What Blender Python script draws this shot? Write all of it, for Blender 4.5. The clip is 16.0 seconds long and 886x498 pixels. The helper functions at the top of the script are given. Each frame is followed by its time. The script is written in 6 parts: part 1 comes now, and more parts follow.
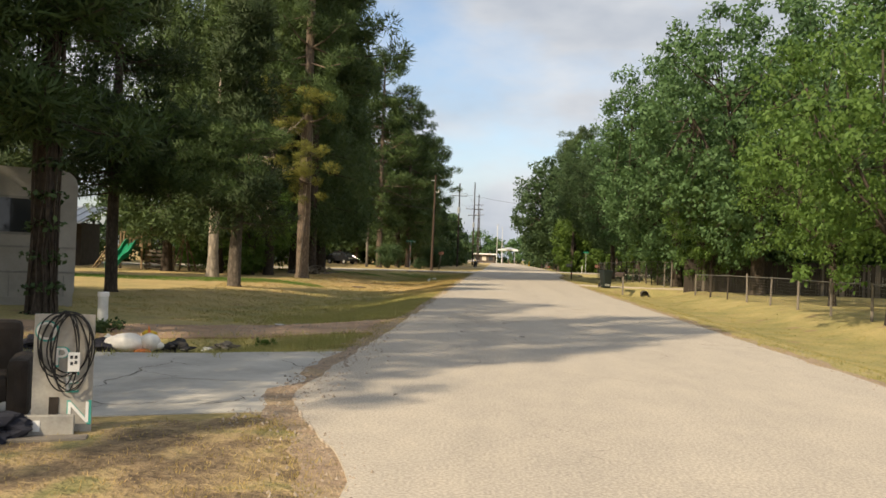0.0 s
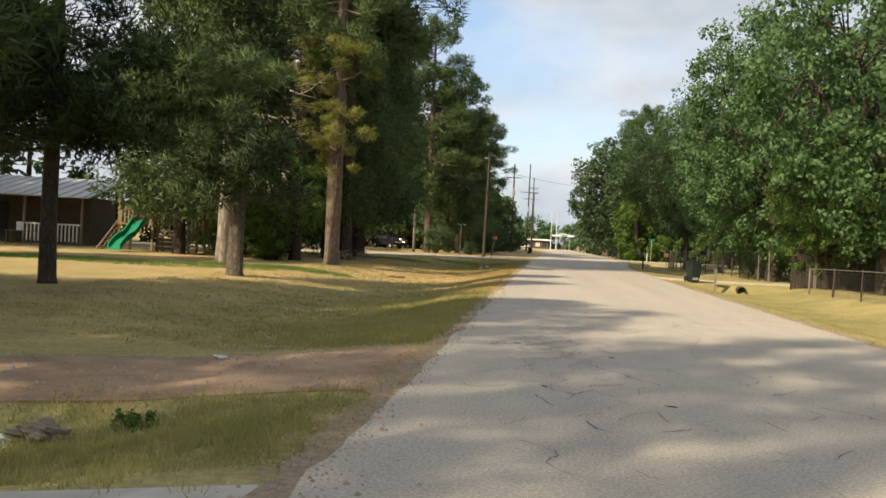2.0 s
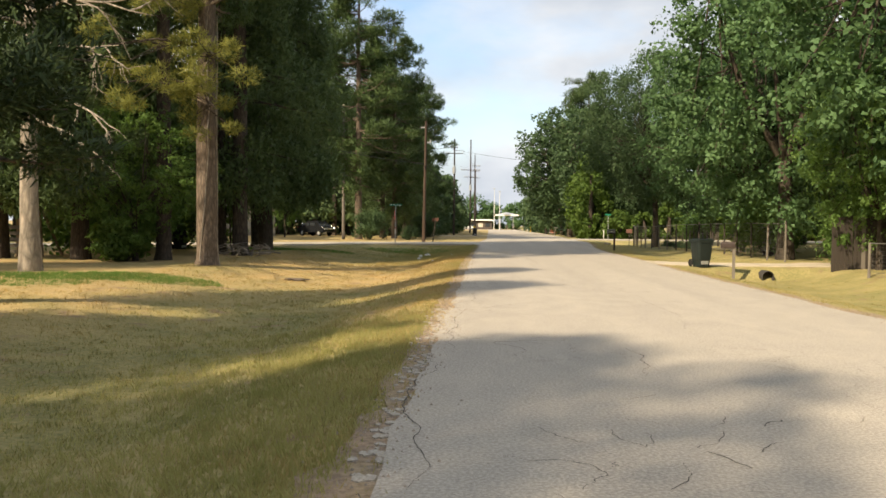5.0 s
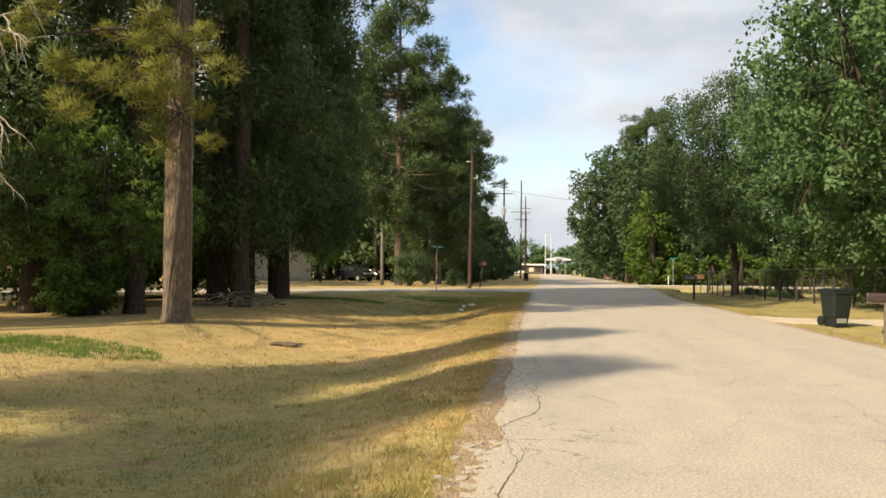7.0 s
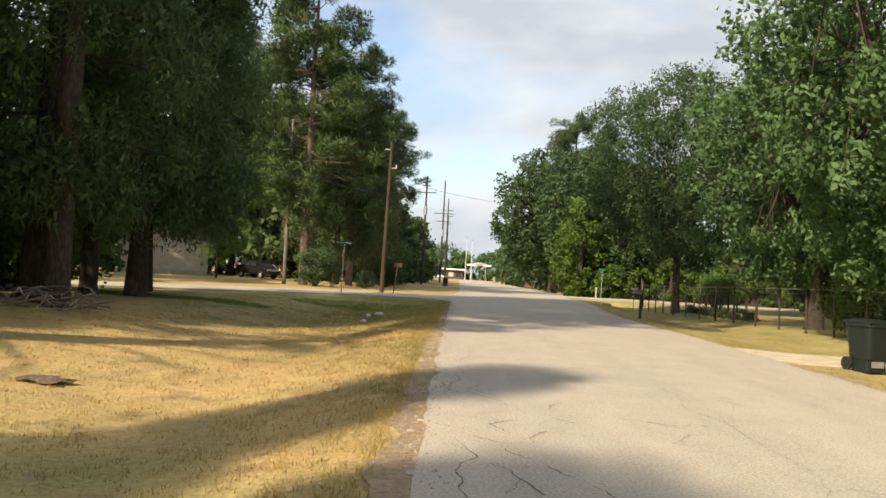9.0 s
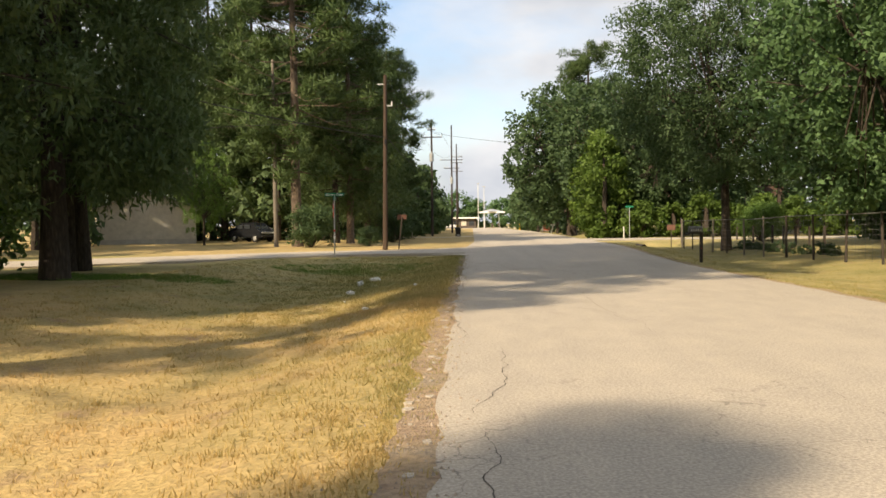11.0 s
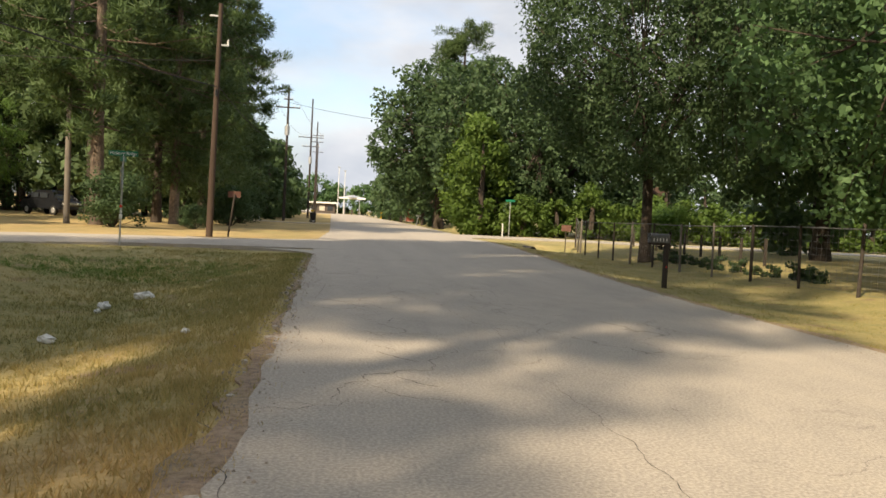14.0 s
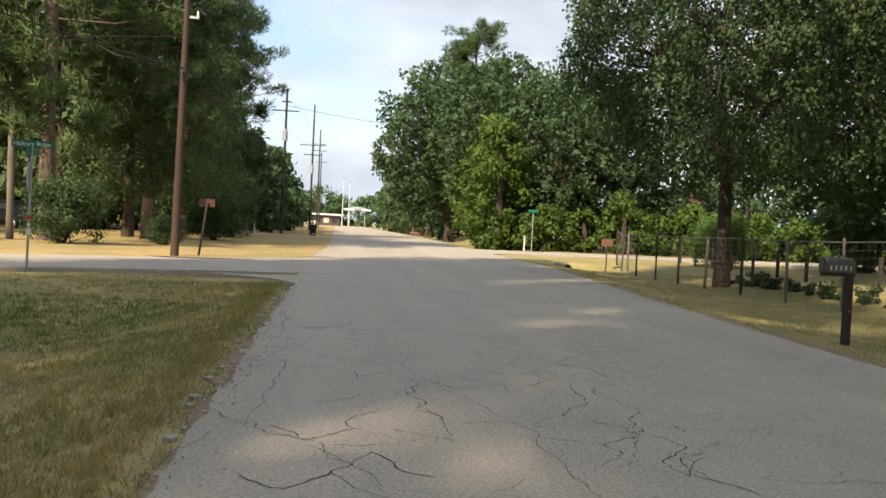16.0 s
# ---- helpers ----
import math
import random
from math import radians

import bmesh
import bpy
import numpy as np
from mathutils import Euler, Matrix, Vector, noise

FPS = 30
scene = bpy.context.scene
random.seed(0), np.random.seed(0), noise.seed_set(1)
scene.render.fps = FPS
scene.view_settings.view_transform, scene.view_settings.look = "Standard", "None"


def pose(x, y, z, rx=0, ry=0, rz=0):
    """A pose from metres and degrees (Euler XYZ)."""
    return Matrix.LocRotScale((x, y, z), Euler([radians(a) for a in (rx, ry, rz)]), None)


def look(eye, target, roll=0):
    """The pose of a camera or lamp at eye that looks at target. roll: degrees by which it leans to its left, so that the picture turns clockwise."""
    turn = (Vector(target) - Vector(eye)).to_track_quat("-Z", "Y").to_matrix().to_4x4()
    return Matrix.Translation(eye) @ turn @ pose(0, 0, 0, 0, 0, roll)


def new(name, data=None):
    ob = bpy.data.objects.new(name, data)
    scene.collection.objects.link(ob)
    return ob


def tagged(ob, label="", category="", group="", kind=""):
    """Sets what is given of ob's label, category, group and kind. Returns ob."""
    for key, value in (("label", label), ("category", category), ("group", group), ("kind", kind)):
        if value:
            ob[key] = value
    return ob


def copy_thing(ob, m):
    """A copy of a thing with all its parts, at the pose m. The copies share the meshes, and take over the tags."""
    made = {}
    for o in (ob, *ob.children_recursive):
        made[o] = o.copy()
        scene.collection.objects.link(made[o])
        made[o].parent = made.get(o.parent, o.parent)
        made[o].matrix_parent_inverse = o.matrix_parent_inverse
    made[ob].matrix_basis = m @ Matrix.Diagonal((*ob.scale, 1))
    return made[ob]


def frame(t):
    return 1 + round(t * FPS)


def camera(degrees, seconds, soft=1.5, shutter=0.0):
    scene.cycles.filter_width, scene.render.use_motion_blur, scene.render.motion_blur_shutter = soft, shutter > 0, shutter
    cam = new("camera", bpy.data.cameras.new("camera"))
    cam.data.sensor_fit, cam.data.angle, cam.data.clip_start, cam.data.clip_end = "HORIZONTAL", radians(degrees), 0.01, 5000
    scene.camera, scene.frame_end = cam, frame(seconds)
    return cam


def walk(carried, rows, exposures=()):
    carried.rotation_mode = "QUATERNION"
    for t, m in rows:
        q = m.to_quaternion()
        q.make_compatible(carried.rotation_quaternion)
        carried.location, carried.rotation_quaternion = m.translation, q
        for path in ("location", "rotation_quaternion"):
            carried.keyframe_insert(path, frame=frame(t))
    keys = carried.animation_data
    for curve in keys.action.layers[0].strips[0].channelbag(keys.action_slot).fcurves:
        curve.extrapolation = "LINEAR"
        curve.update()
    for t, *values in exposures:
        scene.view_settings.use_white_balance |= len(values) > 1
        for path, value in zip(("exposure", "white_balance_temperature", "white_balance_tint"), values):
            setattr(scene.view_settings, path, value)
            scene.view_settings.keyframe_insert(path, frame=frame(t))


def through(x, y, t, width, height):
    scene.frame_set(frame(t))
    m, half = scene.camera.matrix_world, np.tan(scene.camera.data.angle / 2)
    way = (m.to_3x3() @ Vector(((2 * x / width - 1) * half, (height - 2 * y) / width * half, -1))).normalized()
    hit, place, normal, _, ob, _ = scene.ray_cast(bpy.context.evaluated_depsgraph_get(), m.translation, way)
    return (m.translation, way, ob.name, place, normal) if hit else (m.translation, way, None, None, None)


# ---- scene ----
cam = camera(55.86, 16.0, soft=1.6)
# seconds, x, y, z of the eye, then yaw, pitch and roll in degrees
ROWS = [
    (0, 0.000, -0.000, 1.450, 3.65, 0.56, 2.12),
    (0.5, -0.186, 1.975, 1.450, 4.76, -0.64, 1.55),
    (1, -0.359, 3.936, 1.450, 7.83, -1.88, 1.50),
    (1.5, -0.519, 5.886, 1.450, 8.40, -1.58, 3.13),
    (2, -0.669, 7.825, 1.450, 7.14, -0.64, 2.95),
    (2.5, -0.807, 9.753, 1.450, 7.01, -0.35, 2.62),
    (3, -0.934, 11.671, 1.450, 5.57, -0.31, 3.02),
    (3.5, -1.052, 13.580, 1.450, 5.05, -2.16, 3.05),
    (6, -1.509, 23.018, 1.450, 2.28, -0.28, -0.49),
    (6.5, -1.575, 24.889, 1.450, 2.51, 1.47, -0.03),
    (7, -1.635, 26.757, 1.450, 6.61, 1.35, 0.70),
    (7.5, -1.686, 28.621, 1.450, 7.41, 3.48, 1.47),
    (8, -1.730, 30.484, 1.450, 8.04, 5.67, 1.60),
    (8.5, -1.767, 32.344, 1.450, 6.01, 3.87, 2.37),
    (9, -1.796, 34.204, 1.450, 1.19, 1.71, 3.37),
    (11.5, -1.818, 43.516, 1.450, 2.27, -2.12, -0.88),
    (12, -1.796, 45.386, 1.450, 1.52, -2.48, 0.33),
    (12.5, -1.765, 47.260, 1.450, -2.27, -1.07, 1.43),
    (13, -1.723, 49.139, 1.450, -5.55, -3.06, 3.90),
    (13.5, -1.670, 51.023, 1.450, -7.01, -3.50, 3.83),
    (14, -1.605, 52.913, 1.450, -7.74, -2.35, 3.01),
    (14.5, -1.528, 54.810, 1.450, -8.19, -2.99, 1.52),
    (15, -1.438, 56.715, 1.450, -10.84, -2.28, 2.37),
    (15.5, -1.334, 58.627, 1.450, -10.26, -1.50, 2.84),
    (16, -1.216, 60.548, 1.450, -7.31, -1.57, 2.84),
]


def aim(yaw, pitch):
    a, b = radians(yaw), radians(pitch)
    return Vector((-math.sin(a) * math.cos(b), math.cos(a) * math.cos(b), math.sin(b)))


EXPOSURES = [(0.0, 0.35, 6650, 9), (2.0, 0.48, 6600, 8), (3.5, 0.58, 6550, 8), (6.0, 0.64, 6750, 9), (6.6, 0.6, 6750, 9), (9.0, 0.6, 6750, 9), (11.5, 0.6, 6950, 11), (13.0, 0.58, 6900, 11), (14.5, 0.6, 6600, 10), (15.5, 0.7, 6450, 10), (16.0, 0.72, 6450, 10)]
walk(cam, [(t, look((x, y, z), Vector((x, y, z)) + aim(yaw, pitch), roll)) for t, x, y, z, yaw, pitch, roll in ROWS], EXPOSURES)

# ---- sky, sun ----
SUN_FROM = Vector((-0.507, -0.618, 0.60)).normalized()
world = bpy.data.worlds.new("sky")
scene.world = world
world.use_nodes = True
wn, wl = world.node_tree.nodes, world.node_tree.links
wn.clear()
w_out = wn.new("ShaderNodeOutputWorld")
w_sky = wn.new("ShaderNodeTexSky")
w_sky.sky_type = "NISHITA"
w_sky.sun_disc = False
w_sky.sun_elevation = math.asin(SUN_FROM.z)
w_sky.sun_rotation = math.atan2(SUN_FROM.x, SUN_FROM.y)
w_sky.altitude, w_sky.dust_density = 50, 2.0
w_clear = wn.new("ShaderNodeBackground")
w_clear.inputs[1].default_value = 0.15
wl.new(w_sky.outputs[0], w_clear.inputs[0])
w_tc = wn.new("ShaderNodeTexCoord")
w_map = wn.new("ShaderNodeMapping")
w_map.inputs["Scale"].default_value = (1.0, 1.0, 2.3)
w_map.inputs["Location"].default_value = (0.35, 0.1, 0.2)
wl.new(w_tc.outputs["Generated"], w_map.inputs[0])
w_n1 = wn.new("ShaderNodeTexNoise")
w_n1.inputs["Scale"].default_value, w_n1.inputs["Detail"].default_value, w_n1.inputs["Roughness"].default_value = 2.6, 7, 0.5
wl.new(w_map.outputs[0], w_n1.inputs["Vector"])
w_ramp = wn.new("ShaderNodeValToRGB")
w_ramp.color_ramp.elements[0].position, w_ramp.color_ramp.elements[1].position = 0.33, 0.50
wl.new(w_n1.outputs["Fac"], w_ramp.inputs[0])
w_n2 = wn.new("ShaderNodeTexNoise")
w_n2.inputs["Scale"].default_value, w_n2.inputs["Detail"].default_value = 4.5, 5
wl.new(w_map.outputs[0], w_n2.inputs["Vector"])
w_tone = wn.new("ShaderNodeValToRGB")
w_tone.color_ramp.elements[0].position, w_tone.color_ramp.elements[0].color = 0.36, (0.55, 0.60, 0.69, 1)
w_tone.color_ramp.elements[1].position, w_tone.color_ramp.elements[1].color = 0.65, (0.86, 0.88, 0.92, 1)
wl.new(w_n2.outputs["Fac"], w_tone.inputs[0])
w_cloud = wn.new("ShaderNodeBackground")
w_cloud.inputs[1].default_value = 0.74
wl.new(w_tone.outputs[0], w_cloud.inputs[0])
w_mix = wn.new("ShaderNodeMixShader")
wl.new(w_ramp.outputs[0], w_mix.inputs[0])
wl.new(w_clear.outputs[0], w_mix.inputs[1])
wl.new(w_cloud.outputs[0], w_mix.inputs[2])
wl.new(w_mix.outputs[0], w_out.inputs[0])

sun_data = bpy.data.lights.new("sun", "SUN")
sun_data.energy, sun_data.angle, sun_data.color = 5.0, radians(1.2), (1.0, 0.83, 0.60)
sun = new("sun", sun_data)
sun.matrix_world = look(SUN_FROM * 60, (0, 0, 0))


# ---- materials ----
def material(name, rough=0.8, metal=0.0):
    m = bpy.data.materials.new(name)
    m.use_nodes = True
    b = m.node_tree.nodes["Principled BSDF"]
    b.inputs["Roughness"].default_value, b.inputs["Metallic"].default_value = rough, metal
    b.inputs["Specular IOR Level"].default_value = 0.3
    return m, m.node_tree.nodes, m.node_tree.links, b


def tex(nodes, links, kind, scale, detail=4.0, stretch=None, obj=False):
    n = nodes.new(kind)
    n.inputs["Scale"].default_value = scale
    if "Detail" in n.inputs:
        n.inputs["Detail"].default_value = detail
    tc = nodes.new("ShaderNodeTexCoord")
    out = tc.outputs["Object"]
    if not obj:
        geo = nodes.new("ShaderNodeNewGeometry")
        out = geo.outputs["Position"]
    if stretch:
        mp = nodes.new("ShaderNodeMapping")
        mp.inputs["Scale"].default_value = stretch
        links.new(out, mp.inputs[0])
        out = mp.outputs[0]
    links.new(out, n.inputs["Vector"])
    return n


def ramp(nodes, links, source, stops):
    r = nodes.new("ShaderNodeValToRGB")
    els = r.color_ramp.elements
    while len(els) < len(stops):
        els.new(0.5)
    for e, (p, c) in zip(els, stops):
        e.position, e.color = p, (*c, 1) if len(c) == 3 else c
    links.new(source, r.inputs[0])
    return r.outputs[0]


def mixc(nodes, links, fac, a, b, mode="MIX"):
    n = nodes.new("ShaderNodeMix")
    n.data_type, n.blend_type = "RGBA", mode
    for sock, v in ((n.inputs[0], fac), (n.inputs[6], a), (n.inputs[7], b)):
        if isinstance(v, (int, float)):
            sock.default_value = v
        elif isinstance(v, tuple):
            sock.default_value = (*v, 1)
        else:
            links.new(v, sock)
    return n.outputs[2]


def bump(nodes, links, height, bsdf, strength=0.4, distance=0.02):
    n = nodes.new("ShaderNodeBump")
    n.inputs["Strength"].default_value, n.inputs["Distance"].default_value = strength, distance
    links.new(height, n.inputs["Height"])
    links.new(n.outputs[0], bsdf.inputs["Normal"])
    return n


def plain(name, colour, rough=0.7, metal=0.0, scale=9.0, spread=0.25, relief=0.15, obj=True, stretch=None):
    """A worn surface of one colour, with blotches and fine grain."""
    m, n, l, b = material(name, rough, metal)
    big = tex(n, l, "ShaderNodeTexNoise", scale, 5, stretch, obj)
    fine = tex(n, l, "ShaderNodeTexNoise", scale * 9, 3, stretch, obj)
    low = tuple(max(0.0, c * (1 - spread)) for c in colour)
    high = tuple(min(1.0, c * (1 + spread)) for c in colour)
    c1 = ramp(n, l, big.outputs["Fac"], [(0.3, low), (0.7, high)])
    c2 = mixc(n, l, 0.25, c1, ramp(n, l, fine.outputs["Fac"], [(0.3, low), (0.7, high)]))
    l.new(c2, b.inputs["Base Color"])
    if relief:
        bump(n, l, fine.outputs["Fac"], b, relief, 0.01)
    return m


def make_asphalt():
    m, n, l, b = material("asphalt", 0.88)
    agg = tex(n, l, "ShaderNodeTexVoronoi", 70)
    grain = tex(n, l, "ShaderNodeTexNoise", 40, 9)
    worn = tex(n, l, "ShaderNodeTexNoise", 2.3, 7, (1.0, 0.55, 1.0))
    patch = tex(n, l, "ShaderNodeTexNoise", 0.35, 5)
    lanes = tex(n, l, "ShaderNodeTexNoise", 0.9, 4, (1.0, 0.04, 1.0))
    c = ramp(n, l, patch.outputs["Fac"], [(0.30, (0.25, 0.226, 0.196)), (0.52, (0.335, 0.302, 0.256)), (0.72, (0.41, 0.36, 0.287))])
    c = mixc(n, l, 0.6, c, ramp(n, l, lanes.outputs["Fac"], [(0.34, (0.20, 0.182, 0.158)), (0.64, (0.45, 0.40, 0.325))]))
    c = mixc(n, l, 0.4, c, ramp(n, l, worn.outputs["Fac"], [(0.33, (0.215, 0.197, 0.174)), (0.5, (0.335, 0.30, 0.254)), (0.66, (0.47, 0.413, 0.327))]))
    c = mixc(n, l, 0.48, c, ramp(n, l, agg.outputs["Color"], [(0.1, (0.13, 0.12, 0.105)), (0.9, (0.55, 0.49, 0.41))]))
    c = mixc(n, l, 0.24, c, ramp(n, l, grain.outputs["Fac"], [(0.40, (0.10, 0.092, 0.082)), (0.50, (0.30, 0.27, 0.23)), (0.60, (0.62, 0.55, 0.45))]))
    warp = tex(n, l, "ShaderNodeTexNoise", 1.6, 7)
    geo = n.new("ShaderNodeNewGeometry")
    add = n.new("ShaderNodeVectorMath")
    add.operation = "MULTIPLY_ADD"
    l.new(warp.outputs["Color"], add.inputs[0])
    add.inputs[1].default_value = (1.3, 1.3, 0.0)
    l.new(geo.outputs["Position"], add.inputs[2])
    cracks = []
    for scale, width in ((0.55, 0.006), (1.7, 0.014)):
        v = n.new("ShaderNodeTexVoronoi")
        v.feature = "DISTANCE_TO_EDGE"
        v.inputs["Scale"].default_value = scale
        l.new(add.outputs[0], v.inputs["Vector"])
        cracks.append(ramp(n, l, v.outputs["Distance"], [(0.0, (1, 1, 1)), (width, (0, 0, 0))]))
    where = tex(n, l, "ShaderNodeTexNoise", 0.22, 3)
    mask1 = ramp(n, l, where.outputs["Fac"], [(0.54, (0, 0, 0)), (0.68, (0.8, 0.8, 0.8))])
    where2 = tex(n, l, "ShaderNodeTexNoise", 0.33, 3, (1.0, 0.6, 1.0))
    mask2 = ramp(n, l, where2.outputs["Fac"], [(0.56, (0, 0, 0)), (0.68, (0.8, 0.8, 0.8))])
    k1 = mixc(n, l, 1.0, cracks[0], mask1, "MULTIPLY")
    k2 = mixc(n, l, 1.0, cracks[1], mask2, "MULTIPLY")
    k = mixc(n, l, 1.0, k1, k2, "LIGHTEN")
    l.new(mixc(n, l, k, c, (0.10, 0.09, 0.076)), b.inputs["Base Color"])
    h = mixc(n, l, 1.0, mixc(n, l, 0.5, grain.outputs["Fac"], agg.outputs["Color"]), k, "SUBTRACT")
    bump(n, l, h, b, 0.3, 0.012)
    return m


def grass_tones(n, l):
    """Straw, green and bare earth in drifts over the lawns."""
    drift = tex(n, l, "ShaderNodeTexNoise", 0.16, 4, (1.0, 0.7, 1.0))
    mid = tex(n, l, "ShaderNodeTexNoise", 0.7, 5)
    c = ramp(n, l, drift.outputs["Fac"], [(0.34, (0.14, 0.18, 0.05)), (0.43, (0.27, 0.23, 0.085)), (0.52, (0.47, 0.325, 0.135)), (0.60, (0.62, 0.44, 0.195)), (0.70, (0.27, 0.24, 0.09))])
    c2 = ramp(n, l, mid.outputs["Fac"], [(0.32, (0.19, 0.19, 0.065)), (0.5, (0.43, 0.31, 0.125)), (0.68, (0.55, 0.345, 0.16))])
    geo = n.new("ShaderNodeNewGeometry")
    split = n.new("ShaderNodeSeparateXYZ")
    l.new(geo.outputs["Position"], split.inputs[0])
    damp = n.new("ShaderNodeMapRange")
    damp.inputs["From Min"].default_value, damp.inputs["From Max"].default_value = -0.24, -0.44
    l.new(split.outputs["Z"], damp.inputs["Value"])
    both = mixc(n, l, 0.45, c, c2)
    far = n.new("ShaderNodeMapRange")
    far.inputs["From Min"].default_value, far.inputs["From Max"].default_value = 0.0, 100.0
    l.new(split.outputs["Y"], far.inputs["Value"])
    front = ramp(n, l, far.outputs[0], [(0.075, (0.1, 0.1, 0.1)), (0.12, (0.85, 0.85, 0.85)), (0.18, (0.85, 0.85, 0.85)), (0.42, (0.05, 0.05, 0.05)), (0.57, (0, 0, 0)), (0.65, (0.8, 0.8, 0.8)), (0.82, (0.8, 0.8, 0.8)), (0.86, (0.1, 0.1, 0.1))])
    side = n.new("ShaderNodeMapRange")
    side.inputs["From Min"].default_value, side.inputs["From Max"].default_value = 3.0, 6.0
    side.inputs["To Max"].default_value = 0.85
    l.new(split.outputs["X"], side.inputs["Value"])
    # Cool bands: greener grass, with the lawn's shade partly put into the tone.
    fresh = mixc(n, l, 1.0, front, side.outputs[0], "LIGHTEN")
    cool_shaded = ramp(n, l, mid.outputs["Fac"], [(0.32, (0.15, 0.19, 0.055)), (0.52, (0.27, 0.275, 0.10)), (0.70, (0.42, 0.37, 0.16))])
    both = mixc(n, l, fresh, both, cool_shaded)
    wet = ramp(n, l, far.outputs[0], [(0.36, (1, 1, 1)), (0.45, (0.05, 0.05, 0.05)), (0.57, (0.05, 0.05, 0.05)), (0.66, (1, 1, 1))])
    green = ramp(n, l, mid.outputs["Fac"], [(0.35, (0.12, 0.16, 0.045)), (0.65, (0.31, 0.28, 0.10))])
    lush = n.new("ShaderNodeMath")
    lush.operation = "MULTIPLY"
    l.new(damp.outputs[0], lush.inputs[0])
    l.new(wet, lush.inputs[1])
    return mixc(n, l, lush.outputs[0], both, green), drift, mid


def make_ground():
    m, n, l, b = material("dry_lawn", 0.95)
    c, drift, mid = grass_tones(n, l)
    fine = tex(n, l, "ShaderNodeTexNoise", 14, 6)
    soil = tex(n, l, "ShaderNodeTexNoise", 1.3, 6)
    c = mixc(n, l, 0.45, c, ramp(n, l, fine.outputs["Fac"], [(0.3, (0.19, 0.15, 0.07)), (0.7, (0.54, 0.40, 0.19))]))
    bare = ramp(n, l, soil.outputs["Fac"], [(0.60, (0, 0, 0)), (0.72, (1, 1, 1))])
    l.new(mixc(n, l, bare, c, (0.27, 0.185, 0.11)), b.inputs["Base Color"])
    bump(n, l, fine.outputs["Fac"], b, 0.9, 0.05)
    return m


def make_blades():
    m, n, l, b = material("grass_blades", 0.85)
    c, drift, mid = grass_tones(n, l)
    geo = n.new("ShaderNodeNewGeometry")
    v = ramp(n, l, geo.outputs["Random Per Island"], [(0.0, (0.20, 0.22, 0.07)), (0.45, (0.48, 0.36, 0.14)), (1.0, (0.74, 0.54, 0.24))])
    tone = mixc(n, l, 0.35, c, v)
    l.new(tone, b.inputs["Base Color"])
    t = n.new("ShaderNodeBsdfTranslucent")
    l.new(tone, t.inputs[0])
    mix = n.new("ShaderNodeMixShader")
    mix.inputs[0].default_value = 0.4
    l.new(b.outputs[0], mix.inputs[1])
    l.new(t.outputs[0], mix.inputs[2])
    l.new(mix.outputs[0], n["Material Output"].inputs[0])
    return m


def make_leaves(name, dark, light, through=0.3):
    m, n, l, b = material(name, 0.62)
    b.inputs["Specular IOR Level"].default_value = 0.22
    geo = n.new("ShaderNodeNewGeometry")
    big = tex(n, l, "ShaderNodeTexNoise", 0.9, 5)
    c = ramp(n, l, geo.outputs["Random Per Island"], [(0.0, tuple(0.7 * p + 0.3 * q for p, q in zip(dark, light))), (0.7, tuple(0.4 * p + 0.6 * q for p, q in zip(dark, light))), (1.0, light)])
    c = mixc(n, l, 0.45, c, ramp(n, l, big.outputs["Fac"], [(0.35, dark), (0.65, light)]))
    l.new(c, b.inputs["Base Color"])
    t = n.new("ShaderNodeBsdfTranslucent")
    l.new(mixc(n, l, 0.5, c, (light[0] * 1.5, light[1] * 1.6, light[2])), t.inputs[0])
    mix = n.new("ShaderNodeMixShader")
    mix.inputs[0].default_value = through
    l.new(b.outputs[0], mix.inputs[1])
    l.new(t.outputs[0], mix.inputs[2])
    l.new(mix.outputs[0], n["Material Output"].inputs[0])
    return m


def make_bark(name, low, high, plates=7.0):
    m, n, l, b = material(name, 0.92)
    v = tex(n, l, "ShaderNodeTexVoronoi", plates, stretch=(1, 1, 0.36), obj=True)
    v.feature = "DISTANCE_TO_EDGE"
    v.inputs["Randomness"].default_value = 0.9
    f = tex(n, l, "ShaderNodeTexNoise", 9, 6, (1, 1, 0.35), True)
    c = ramp(n, l, v.outputs["Distance"], [(0.0, tuple(0.16 * p for p in low)), (0.09, tuple(0.5 * p for p in low)), (0.20, low), (0.36, high)])
    plate = tex(n, l, "ShaderNodeTexVoronoi", plates, stretch=(1, 1, 0.36), obj=True)
    plate.inputs["Randomness"].default_value = 0.9
    c = mixc(n, l, 0.8, c, ramp(n, l, plate.outputs["Color"], [(0.15, (0.45, 0.45, 0.45)), (0.8, (1.25, 1.2, 1.15))]), "MULTIPLY")
    c = mixc(n, l, 0.22, c, ramp(n, l, f.outputs["Fac"], [(0.3, low), (0.7, high)]))
    l.new(c, b.inputs["Base Color"])
    bump(n, l, mixc(n, l, 0.4, v.outputs["Distance"], f.outputs["Fac"]), b, 1.0, 0.09)
    return m


def make_brick(name):
    return plain(name, (0.42, 0.13, 0.075), 0.85, scale=4, spread=0.3)


def make_glass(name, tint=(0.03, 0.035, 0.04)):
    m, n, l, b = material(name, 0.06)
    b.inputs["Base Color"].default_value = (*tint, 1)
    b.inputs["Specular IOR Level"].default_value = 0.6
    return m


